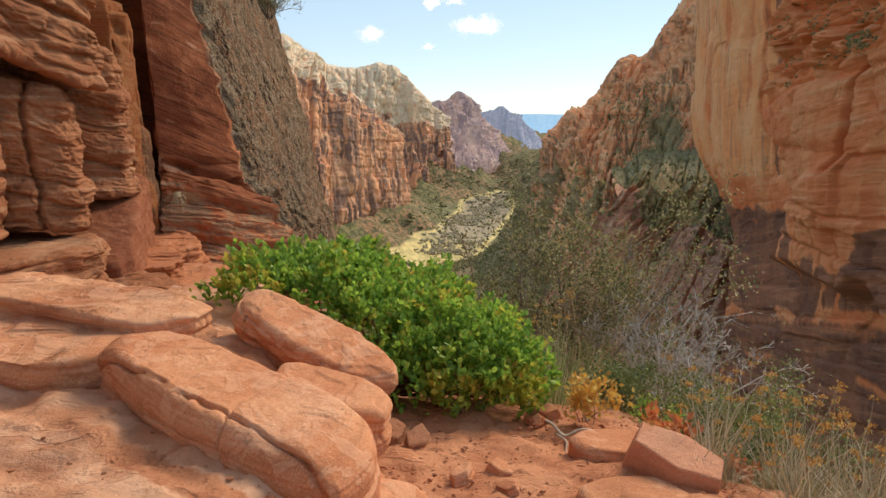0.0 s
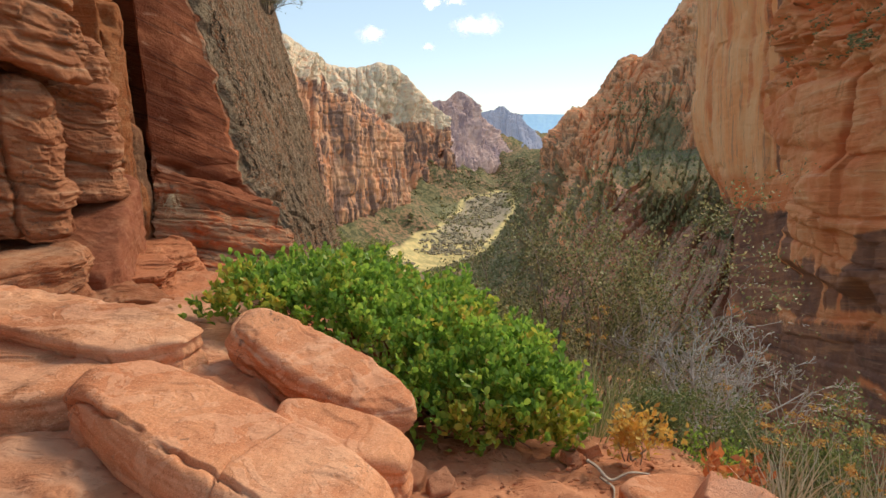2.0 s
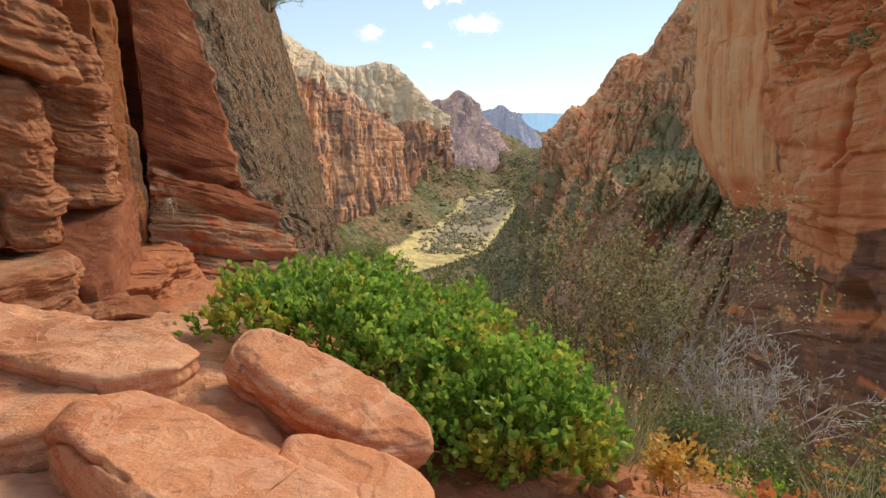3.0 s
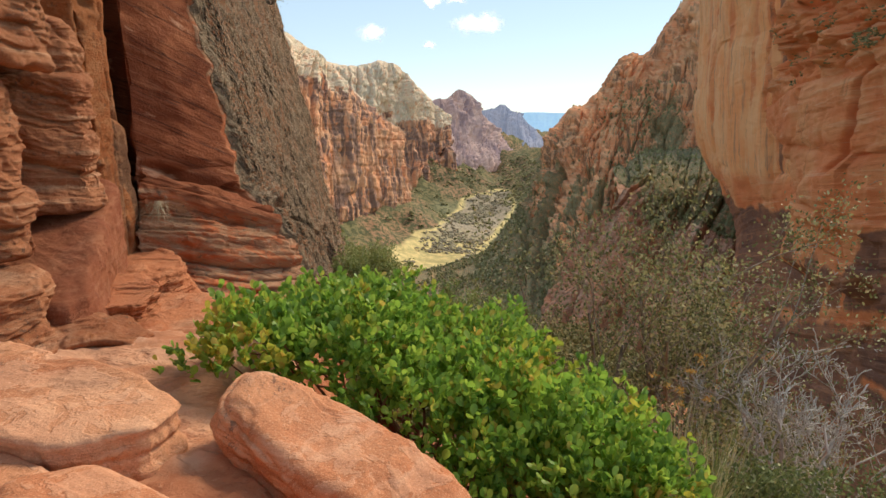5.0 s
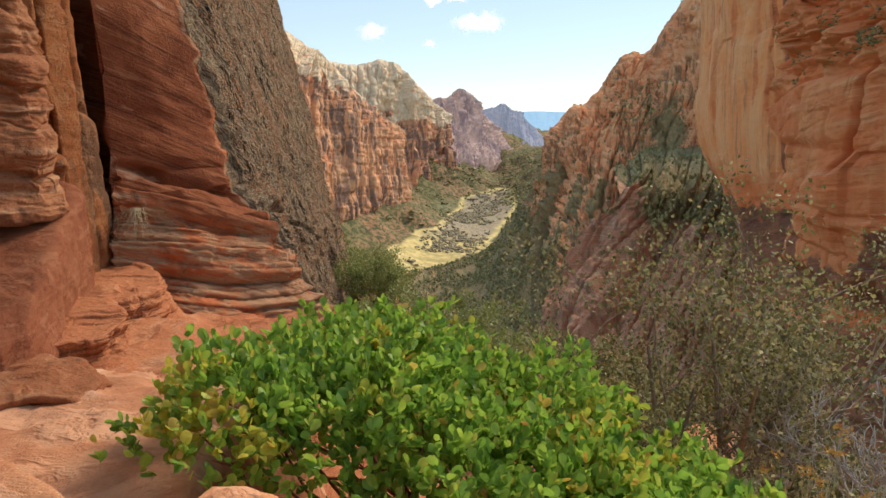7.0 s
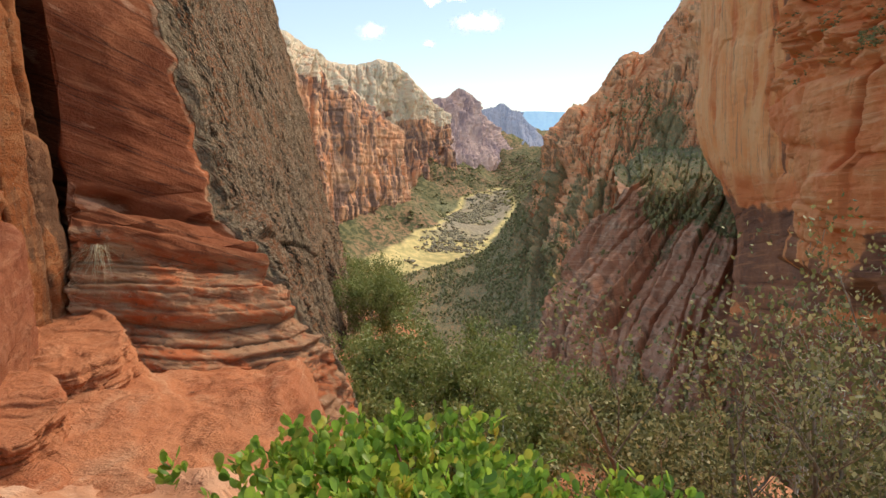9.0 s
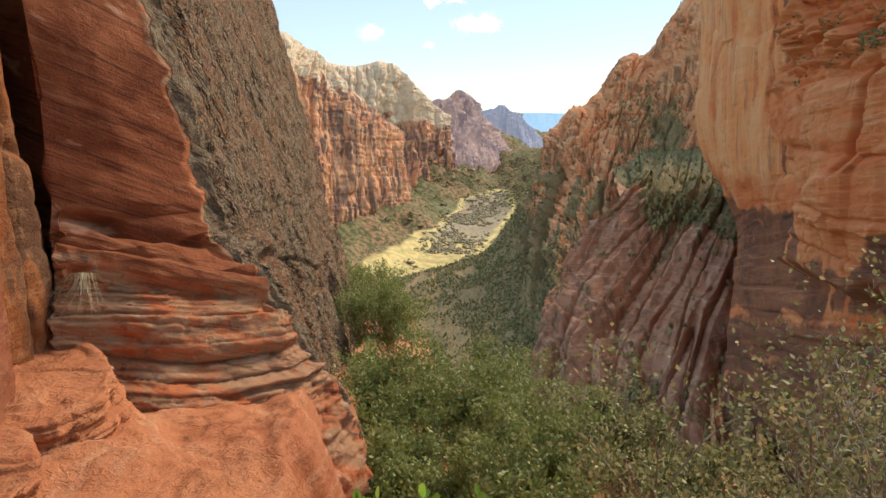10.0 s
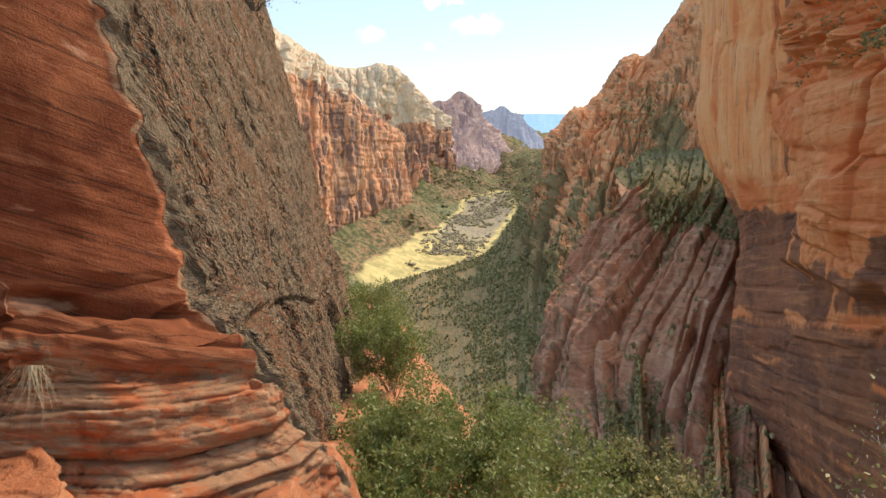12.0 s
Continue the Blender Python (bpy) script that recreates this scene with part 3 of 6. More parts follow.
# the sunlit wall across the canyon: pale dome over red cliffs
# control rows from the rim to the foot
WALL_ONE_A = [(-321, 960, 188), (-289, 1010, 170), (-264, 1060, 148), (-227, 1140, 123), (-217, 1180, 121), (-194, 1240, 85), (-149, 1350, 25), (-117, 1420, -2), (-102, 1480, -25)]
WALL_ONE_B = [(-308, 910, 120), (-278, 960, 104), (-253, 1020, 93), (-235, 1090, 84), (-209, 1150, 68), (-181, 1220, 41), (-146, 1320, 9), (-105, 1410, -24), (-94, 1470, -50)]
WALL_ONE_C = [(-306, 890, 52), (-276, 940, 48), (-243, 1000, 26), (-231, 1060, 18), (-206, 1120, 14), (-174, 1200, 5), (-145, 1300, -16), (-104, 1400, -50), (-91, 1460, -75)]
WALL_ONE_D = [(-305, 870, -44), (-276, 920, -55), (-242, 980, -58), (-221, 1040, -62), (-195, 1100, -65), (-168, 1180, -70), (-138, 1280, -82), (-104, 1385, -95), (-89, 1450, -106)]
WALL_ONE_E = [(-304, 850, -125), (-274, 900, -129), (-241, 960, -133), (-215, 1020, -132), (-190, 1080, -142), (-163, 1160, -157), (-132, 1260, -164), (-98, 1370, -173), (-84, 1440, -168)]
WALL_ONE = [WALL_ONE_A, WALL_ONE_B, WALL_ONE_C, WALL_ONE_D, WALL_ONE_E]


def dome_stain(p, along):
    z = p[..., 2] + 10 * fbm(along / 70, p[..., 2] / 50, 0, 5)
    return step(76, 112, z + 0.36 * (p[..., 0] + 266) + 14 * fbm(along / 25, z / 60, 0, 45))


cliff("far_cliff", WALL_ONE, 300, 190, FAR_RED, "sunlit red sandstone cliff under a pale weathered dome", 15, 11, 1.2, 0.12, size=60, mask=dome_stain, sunk=60, lump=0.5, blocks=0.5)

# control rows from the rim to the foot
WALL_TWO_A = [(-318, 1680, 151), (-280, 1720, 146), (-241, 1760, 146), (-196, 1800, 155), (-173, 1830, 164), (-126, 1890, 154), (-90, 1960, 114), (-39, 2060, 65), (-7, 2130, 27)]
WALL_TWO_B = [(-309, 1620, 95), (-271, 1660, 97), (-234, 1700, 99), (-192, 1750, 102), (-166, 1790, 105), (-125, 1860, 86), (-89, 1930, 57), (-42, 2040, 26), (-4, 2110, -9)]
WALL_TWO_C = [(-304, 1580, 13), (-267, 1620, 14), (-231, 1660, 14), (-190, 1710, 7), (-158, 1760, -0), (-120, 1830, -8), (-81, 1910, -24), (-38, 2010, -34), (0, 2090, -45)]
WALL_TWO_D = [(-301, 1540, -105), (-265, 1580, -108), (-229, 1620, -111), (-188, 1670, -114), (-149, 1730, -119), (-113, 1800, -123), (-75, 1880, -113), (-34, 1980, -98), (4, 2060, -88)]
WALL_TWO_E = [(-297, 1510, -169), (-262, 1550, -174), (-227, 1590, -178), (-186, 1640, -184), (-140, 1700, -183), (-106, 1770, -175), (-68, 1850, -151), (-27, 1950, -127), (11, 2030, -108)]
WALL_TWO = [WALL_TWO_A, WALL_TWO_B, WALL_TWO_C, WALL_TWO_D, WALL_TWO_E]


def cap_stain(p, along):
    z = p[..., 2] + 18 * fbm(along / 120, p[..., 2] / 80, 0, 6)
    return np.clip(0.15 + 0.85 * step(-30, 50, z + 25 * fbm(along / 50, p[..., 2] / 40, 0, 47)), 0, 1)


cliff("far_cliff", WALL_TWO, 290, 165, FAR_RED, "grey-capped buttress of pale and red sandstone across the canyon", 24, 23, 1.3, 0.12, size=80, mask=cap_stain, sunk=70, lump=0.6, blocks=0.5)

# control rows from the rim to the foot
WALL_THREE_A = [(-86, 2280, 57), (-32, 2330, 74), (12, 2390, 84), (39, 2430, 109), (65, 2470, 119), (111, 2540, 89), (147, 2600, 37), (224, 2700, -33), (260, 2760, -80)]
WALL_THREE_B = [(-84, 2220, 9), (-31, 2280, 28), (12, 2340, 33), (39, 2390, 40), (65, 2430, 40), (110, 2500, 25), (150, 2570, -5), (222, 2670, -60), (266, 2740, -99)]
WALL_THREE_C = [(-82, 2150, -83), (-31, 2210, -85), (12, 2280, -82), (38, 2330, -84), (64, 2370, -81), (108, 2450, -84), (155, 2520, -82), (228, 2630, -95), (285, 2710, -116)]
WALL_THREE_D = [(-80, 2080, -143), (-30, 2140, -143), (12, 2210, -140), (51, 2270, -140), (93, 2320, -143), (137, 2390, -150), (196, 2470, -153), (261, 2580, -155), (327, 2670, -149)]
WALL_THREE = [WALL_THREE_A, WALL_THREE_B, WALL_THREE_C, WALL_THREE_D]
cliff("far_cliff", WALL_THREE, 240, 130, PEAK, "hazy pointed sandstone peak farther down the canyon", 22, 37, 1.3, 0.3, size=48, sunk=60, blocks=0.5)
# control rows from the rim to the foot
WALL_FOUR_A = [(138, 3500, 43), (198, 3500, 58), (263, 3490, 69), (316, 3480, 90), (360, 3470, 54), (399, 3470, 37), (435, 3460, 5), (493, 3440, -59), (575, 3420, -123)]
WALL_FOUR_B = [(136, 3420, -45), (195, 3420, -30), (258, 3410, -16), (310, 3400, -7), (353, 3390, -18), (392, 3390, -30), (432, 3380, -58), (499, 3370, -104), (577, 3360, -150)]
WALL_FOUR_C = [(132, 3300, -184), (189, 3300, -184), (252, 3290, -178), (302, 3280, -169), (358, 3270, -168), (401, 3270, -168), (442, 3260, -174), (505, 3260, -174), (573, 3260, -179)]
WALL_FOUR = [WALL_FOUR_A, WALL_FOUR_B, WALL_FOUR_C]
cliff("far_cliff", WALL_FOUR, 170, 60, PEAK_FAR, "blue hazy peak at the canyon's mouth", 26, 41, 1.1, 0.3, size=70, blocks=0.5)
# control rows from the rim to the foot
MESA_ROWS_A = [(-339, 4700, 61), (65, 4700, 61), (468, 4700, 65), (669, 4700, 69), (871, 4700, 65), (1275, 4700, 61), (2081, 4700, 65)]
MESA_ROWS_B = [(-336, 4650, -22), (64, 4650, -22), (465, 4650, -22), (665, 4650, -18), (865, 4650, -18), (1265, 4650, -18), (2067, 4650, -22)]
MESA_ROWS_C = [(-328, 4500, -213), (63, 4500, -213), (453, 4500, -213), (649, 4500, -213), (844, 4500, -213), (1235, 4500, -213), (2017, 4500, -213)]
MESA_ROWS = [MESA_ROWS_A, MESA_ROWS_B, MESA_ROWS_C]
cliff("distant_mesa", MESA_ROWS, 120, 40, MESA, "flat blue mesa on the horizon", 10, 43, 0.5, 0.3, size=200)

# the spur that comes down from the right to the valley floor
# control rows from the rim to the foot
SPUR_A = [(-72, 430, -118), (-40, 430, -106), (-5, 435, -97), (19, 440, -91), (33, 445, -83), (47, 450, -63), (58, 455, -50), (68, 460, -38), (74, 465, -18), (83, 470, -2), (92, 475, 12), (100, 475, 12), (114, 480, 26), (126, 485, 44), (136, 490, 50), (149, 495, 51), (164, 500, 73), (179, 505, 93), (199, 510, 124), (229, 510, 159), (276, 500, 203)]
SPUR_B = [(-68, 405, -119), (-38, 405, -109), (-5, 405, -102), (18, 405, -96), (30, 405, -90), (44, 410, -78), (54, 415, -68), (64, 425, -53), (70, 430, -36), (80, 435, -18), (88, 440, -5), (96, 440, -1), (108, 445, 6), (120, 450, 16), (127, 450, 20), (140, 455, 24), (153, 455, 35), (166, 455, 46), (180, 450, 60), (206, 445, 74), (252, 440, 100)]
SPUR_C = [(-62, 365, -121), (-35, 365, -114), (-5, 365, -109), (16, 360, -104), (27, 360, -100), (40, 362, -96), (48, 368, -87), (58, 375, -75), (65, 385, -65), (75, 395, -47), (83, 405, -29), (92, 410, -22), (102, 412, -17), (113, 415, -14), (120, 415, -13), (131, 415, -11), (142, 412, -8), (154, 410, -6), (168, 405, -3), (191, 400, 4), (232, 390, 11)]
SPUR_D = [(-53, 310, -120), (-30, 310, -116), (-4, 310, -113), (13, 305, -108), (24, 300, -105), (34, 300, -102), (40, 302, -100), (49, 308, -93), (56, 315, -86), (64, 325, -77), (73, 335, -67), (80, 340, -59), (89, 345, -53), (97, 345, -50), (103, 345, -49), (112, 345, -47), (121, 342, -45), (131, 340, -44), (143, 335, -43), (162, 330, -39), (196, 320, -35)]
SPUR_E = [(-40, 230, -114), (-23, 230, -112), (-3, 228, -110), (10, 225, -107), (18, 222, -105), (26, 220, -103), (31, 220, -101), (37, 222, -100), (42, 225, -98), (48, 230, -96), (54, 235, -93), (59, 240, -91), (66, 245, -88), (72, 245, -85), (77, 245, -84), (84, 245, -83), (90, 242, -82), (97, 240, -81), (105, 235, -80), (117, 230, -78), (141, 220, -74)]
SPUR_F = [(-22, 120, -87), (-12, 120, -87), (-2, 120, -87), (6, 120, -87), (10, 120, -87), (15, 120, -87), (17, 120, -87), (21, 120, -87), (24, 120, -87), (26, 120, -86), (29, 122, -86), (32, 122, -85), (35, 122, -83), (39, 124, -83), (41, 124, -83), (45, 124, -83), (49, 124, -83), (53, 124, -83), (59, 124, -83), (67, 124, -83), (84, 124, -83)]
SPUR = [SPUR_A, SPUR_B, SPUR_C, SPUR_D, SPUR_E, SPUR_F]


def scrub_stain(p, along):
    x, y, z = p[..., 0], p[..., 1], p[..., 2]
    low = step(84, 40, x + 0.35 * (z + 60) + 14 * fbm(x / 30, z / 30, 0, 12))
    gully = np.exp(-((x - 132 - 0.40 * (z + 20)) / 20) ** 2) * step(45, 0, z) * 0.6
    rib = 0.55 * step(0.08, 0.35, fbm(along / 8, z / 45, 0, 46, 4, 0.6)) * step(10, -25, z)
    return np.clip(low + gully + rib + 0.25 * vnoise(x / 14, y / 14, z / 14, 13), 0, 1)


spur_p = cliff("spur", SPUR, 390, 290, SLAB, "red and tan rock spur with dark scrub running down to the valley", 9.5, 51, 1.6, 0.5, slant=-0.50, size=18, mask=scrub_stain, lump=0.30, blocks=0.9,
               calm=lambda x, y, z: 0.16 + 0.84 * step(34, 62, x + 0.25 * (z + 80)))

# steep slabs in front of it
# control rows from the rim to the foot
SLABS_A = [(107, 408, -27), (121, 418, -19), (133, 420, -16), (151, 418, -14), (170, 412, -12), (189, 400, -11), (203, 380, -14)]
SLABS_B = [(82, 300, -32), (89, 300, -24), (95, 295, -27), (106, 290, -27), (117, 280, -31), (128, 265, -36), (137, 250, -38)]
SLABS_C = [(65, 285, -48), (72, 282, -43), (82, 275, -42), (94, 268, -44), (107, 258, -44), (120, 245, -49), (130, 235, -53)]
SLABS_D = [(52, 268, -63), (58, 264, -59), (70, 255, -58), (83, 245, -58), (97, 235, -57), (111, 225, -61), (121, 215, -65)]
SLABS_E = [(41, 250, -75), (48, 246, -71), (59, 235, -68), (73, 225, -68), (88, 215, -69), (101, 200, -71), (111, 195, -73)]
SLABS_F = [(34, 232, -90), (41, 226, -84), (51, 215, -81), (64, 200, -77), (77, 188, -76), (90, 175, -80), (99, 170, -81)]
SLABS_G = [(33, 212, -101), (40, 205, -97), (48, 190, -91), (57, 175, -87), (67, 160, -82), (77, 148, -84), (86, 145, -85)]
SLABS_H = [(32, 170, -109), (38, 165, -106), (43, 150, -96), (50, 140, -93), (54, 125, -85), (62, 115, -83), (68, 112, -84)]
SLABS = [SLABS_A, SLABS_B, SLABS_C, SLABS_D, SLABS_E, SLABS_F, SLABS_G, SLABS_H]


def slab_stain(p, along):
    x, y, z = p[..., 0], p[..., 1], p[..., 2]
    top = step(-47, -41, z - 4 * vnoise(x / 8, z / 8, 0, 15)) * step(80, 88, x + 3 * vnoise(y / 8, z / 8, 0, 20))
    return np.clip(0.6 * top + 0.5 * step(0.3, 0.7, fbm(x / 16, y / 16, z / 16, 14)), 0, 1)


slab_p = cliff("rock_slabs", SLABS, 270, 280, DARK_SLAB, "steep fluted purple-brown rock slabs with pines in their cracks", 8.5, 61, 1.5, 0.12, slant=-0.45, size=19, mask=slab_stain, lump=0.25, blocks=0.35)

# the great wall on the right
# control rows from the rim to the foot
GREAT_A = [(119, 300, 164), (86, 240, 118), (76, 205, 101), (66, 165, 82), (61, 140, 69), (57, 118, 59), (53, 100, 50), (51.4, 85.0, 42.5), (47.1, 66.0, 33.2), (41.6, 44.0, 22.5), (34.51, 22.00, 11.74), (20.56, 6.00, 3.92)]
GREAT_B = [(125, 300, 69), (89, 235, 43), (79, 200, 37), (71, 165, 30), (65, 140, 26), (60, 118, 22), (57, 100, 19), (54.8, 85.0, 16.2), (50.2, 66.0, 12.8), (44.4, 44.0, 8.9), (36.80, 22.00, 4.93), (21.93, 6.00, 2.07)]
GREAT_C = [(126, 300, 31), (88, 232, 24), (79, 198, 21), (71, 164, 17), (66, 140, 15), (61, 117, 13), (57.3, 99.0, 10.8), (55.7, 85.0, 9.4), (51.0, 66.0, 7.5), (45.1, 44.0, 5.3), (37.40, 22.00, 3.17), (22.28, 6.00, 1.59)]
GREAT_D = [(128, 300, 6), (87, 228, 5), (78, 195, 4), (71, 162, 4), (66, 138, 3), (61, 116, 3), (57.7, 98.0, 2.6), (56.6, 85.0, 2.4), (51.8, 66.0, 2.1), (45.9, 44.0, 1.7), (38.01, 22.00, 1.35), (22.65, 6.00, 1.09)]
GREAT_E = [(132, 300, -15), (89, 224, -9), (80, 192, -9), (72, 160, -9), (68, 138, -9), (62, 116, -7), (58.6, 98.0, -5.8), (57.5, 85.0, -4.9), (52.7, 66.0, -3.6), (46.6, 44.0, -2.0), (38.64, 22.00, -0.52), (23.02, 6.00, 0.58)]
GREAT_F = [(140, 290, -42), (91, 200, -28), (84, 182, -26), (76, 160, -23), (69, 138, -21), (64, 116, -17), (59.6, 98.0, -14.4), (58.5, 85.0, -12.4), (53.6, 66.0, -9.4), (47.4, 44.0, -5.9), (39.30, 22.00, -2.46), (23.41, 6.00, 0.06)]
GREAT_G = [(140, 285, -70), (91, 196, -46), (83, 178, -42), (76, 158, -38), (69, 136, -33), (64, 115, -28), (60.0, 97.0, -23.1), (58.8, 84.0, -19.9), (54.5, 66.0, -15.4), (48.2, 44.0, -9.9), (39.97, 22.00, -4.47), (23.82, 6.00, -0.49)]
GREAT_H = [(136, 280, -100), (87, 190, -66), (81, 174, -60), (75, 154, -53), (69, 133, -46), (64, 113, -39), (60.5, 96.0, -32.9), (59.2, 83.0, -28.3), (54.7, 65.0, -21.9), (49.2, 44.0, -14.5), (40.74, 22.00, -6.75), (24.28, 6.00, -1.11)]
GREAT_I = [(136, 270, -129), (86, 180, -84), (81, 166, -78), (75, 148, -70), (70, 130, -62), (65, 111, -52), (61.3, 95.0, -44.7), (59.9, 82.0, -38.4), (56.0, 65.0, -30.3), (50.3, 44.0, -20.2), (41.69, 22.00, -9.57), (24.84, 6.00, -1.88)]
GREAT_J = [(146, 240, -181), (95, 165, -120), (89, 152, -111), (83, 138, -100), (75, 122, -89), (68, 106, -77), (63.9, 92.0, -66.5), (61.8, 80.0, -57.7), (57.6, 64.0, -46.0), (52.6, 44.0, -31.3), (43.57, 22.00, -15.14), (25.96, 6.00, -3.39)]
GREAT = [GREAT_A, GREAT_B, GREAT_C, GREAT_D, GREAT_E, GREAT_F, GREAT_G, GREAT_H, GREAT_I, GREAT_J]


def varnish(p, along):
    x, y, z = p[..., 0], p[..., 1], p[..., 2]
    bed = z + 0.27 * y + 2.0 * vnoise(y / 25, z / 18, 0, 17)
    top = np.interp(y, [60, 75, 85, 93, 102, 115, 118, 121, 140, 170], [-8, -10, -12.5, -16, -21, -23, -16, -12, -14, -19])
    d = step(1.5, -3.5, z - top + 3.5 * fbm(y / 12, z / 8, 0, 16, 3))
    out = d * (0.86 + 0.28 * fbm(bed / 4.0, y / 60, 0, 18, 3))
    # a pale red bed that crosses the dark face, and a lower one
    for at, wide in ((-3.0, 1.3), (-13.0, 1.0), (-23.0, 1.6)):
        out = out - 0.5 * np.exp(-((bed - at - 1.2 * fbm(y / 14, 0.4, 0, 22, 3)) / wide) ** 2) * step(-0.3, 0.2, vnoise(y / 15, at, 0, 23))
    # water streaks down the smooth face, cracks in the blocky one
    wave = vnoise(z / 5, 0.3, 0, 19)
    for at, wide, low, high, deep in ((143, 1.6, -8, 34, 1.6), (149, 1.0, 3, 40, 0.9), (156, 0.9, 6, 40, 0.7), (138, 0.8, 6, 40, 1.0), (168, 1.4, 8, 40, 0.6), (185, 1.8, 4, 30, 0.6), (200, 2.0, 10, 40, 0.5)):
        out = out + deep * np.exp(-((y - at - 0.8 * wave) / wide) ** 2) * step(low - 3, low + 3, z + 3 * vnoise(y, 0, 0, 21)) * step(high + 2, high, z)
    # tongues of clean red rock that run down into the varnish
    for at, wide, low in ((112, 1.0, -33), (105, 0.6, -30), (122, 0.8, -30)):
        out = out - 0.9 * np.exp(-((y - at - 0.5 * wave) / wide) ** 2) * step(low - 3, low + 3, z)
    return np.clip(out, 0, 1)


def great_wall():
    p = loft(GREAT, 560, 330)
    n = normals(p)
    x, y, z = p[..., 0], p[..., 1], p[..., 2]
    # the smooth streaked face far off, the blocky face proud of it nearer
    brow = np.interp(z, [-26, -17.6, -10.8, -7.8, -3.8, 0, 4, 8, 15.6, 23], [126, 122.5, 118, 119, 122, 136, 139, 134, 128, 125]) + 1.6 * fbm(z / 3, 0.2, 0.1, 71, 3)
    blocky = step(1.0, -1.0, y - brow) * step(-27, -23, z + 3 * vnoise(y / 9, 0, 0, 73))
    d = 0.6 * blocky - 4.2 * (1 - blocky) * step(176, 142, y) + 0.6 * ridged(y / 30, z / 150, 0, 74, 4) + 0.9 * fbm(y / 34, z / 30, 0, 75, 3)
    bed = z + 0.10 * y + 1.5 * vnoise(y / 22, z / 14, 0, 76)
    rugged = step(7, 11, z + 0.10 * (y - 100) + 2 * vnoise(y / 7, 0.2, 0, 79))
    d = d + blocky * (0.75 * broken(y, bed, 7.5, 13.0, 82) + 0.16 * broken(y, bed + 0.1 * y, 2.0, 7.0, 83) + 0.06 * beds(bed, 0.8, 78, 0.7))
    d = d + blocky * rugged * (1.3 * broken(y, bed + 0.25 * y, 2.6, 5.0, 90) + 0.9 * terrace(2.0 * fbm(y / 4, z / 2, 0, 94, 4)))
    # a great block left standing low on the face, with a deep crack above it
    lump = step(86, 88, y) * step(112, 109.5, y + 0.8 * vnoise(z / 2, 0, 0, 98)) * step(-15.6, -14.6, z - 0.25 * np.maximum(y - 103, 0) + 0.6 * vnoise(y / 3, 0, 0, 99)) * step(-3.6, -6.5, z + 0.30 * (y - 96))
    d = d + 1.8 * lump
    low = step(-14, -24, z + 2 * vnoise(y / 12, 0.3, 0, 84))
    slope_bed = z + 0.27 * y + 0.8 * vnoise(y / 9, z / 9, 0, 86)
    d = d + low * (0.40 * broken(y, slope_bed, 5.5, 40.0, 85) + 0.08 * beds(slope_bed, 1.5, 87))
    smooth_face = (1 - blocky) * (1 - low)
    d = d + smooth_face * (0.15 * ridged(y / 6, z / 60, 0, 88, 3) + 0.8 * broken(z * 0.4, y + 0.05 * z, 11.0, 14.0, 89))
    d = d + 0.16 * fbm(x / 2, y / 2, z / 2, 80, 5, 0.65)
    for at, mid, lean, wide, deep, low_end, high_end in ((93.4, 0, -0.46, 0.50, 5.0, -6, 9), (101, -8, 0.3, 0.30, 1.5, -22, -14), (118, 8, -0.5, 0.30, 2.0, 4, 14), (110, 2, 0.8, 0.25, 1.2, -2, 6), (150, 10, 0.0, 0.5, 2.5, 0, 30),
                                                         (142, 10, 0.02, 0.6, 3.0, -8, 34), (104, -20, 0.05, 0.30, 1.6, -30, -14), (112, -20, 0.08, 0.35, 1.8, -32, -14)):
        off = (y - at - lean * (z - mid) - 0.9 * vnoise(z / 3, at, 0, 81)) / wide
        d = d - deep * np.exp(-off ** 2) * step(low_end - 1, low_end + 1, z) * step(high_end + 1, high_end - 1, z)
    s = np.sign(np.nansum(n[90:220, 130:280, 0]))
    p = p - n * (s * d)[..., None]
    shelf = p[(p[..., 2] > 9.5 - 0.10 * (p[..., 1] - 100)) & (p[..., 2] < 32) & (p[..., 1] < 124) & (p[..., 1] > 66)]
    pick = np.random.default_rng(77).choice(len(shelf), 5200)
    spots = shelf[pick]
    spots = spots[fbm(spots[:, 1] / 5, spots[:, 2] / 2, 0, 96) > 0.12]
    scatter("ledge_scrub", spots, 0.42, 0.7, 78, "dark scrub on the ledges of the great wall")
    ob = sheet("great_wall", p, NEAR_RED, mask=np.where(smooth_face > 0.5, varnish(p, None) - 0.35 * step(-16, -8, z), varnish(p, None)))
    tagged(ob, "towering red sandstone wall with streaks and dark desert varnish", "cliff", kind="structure")


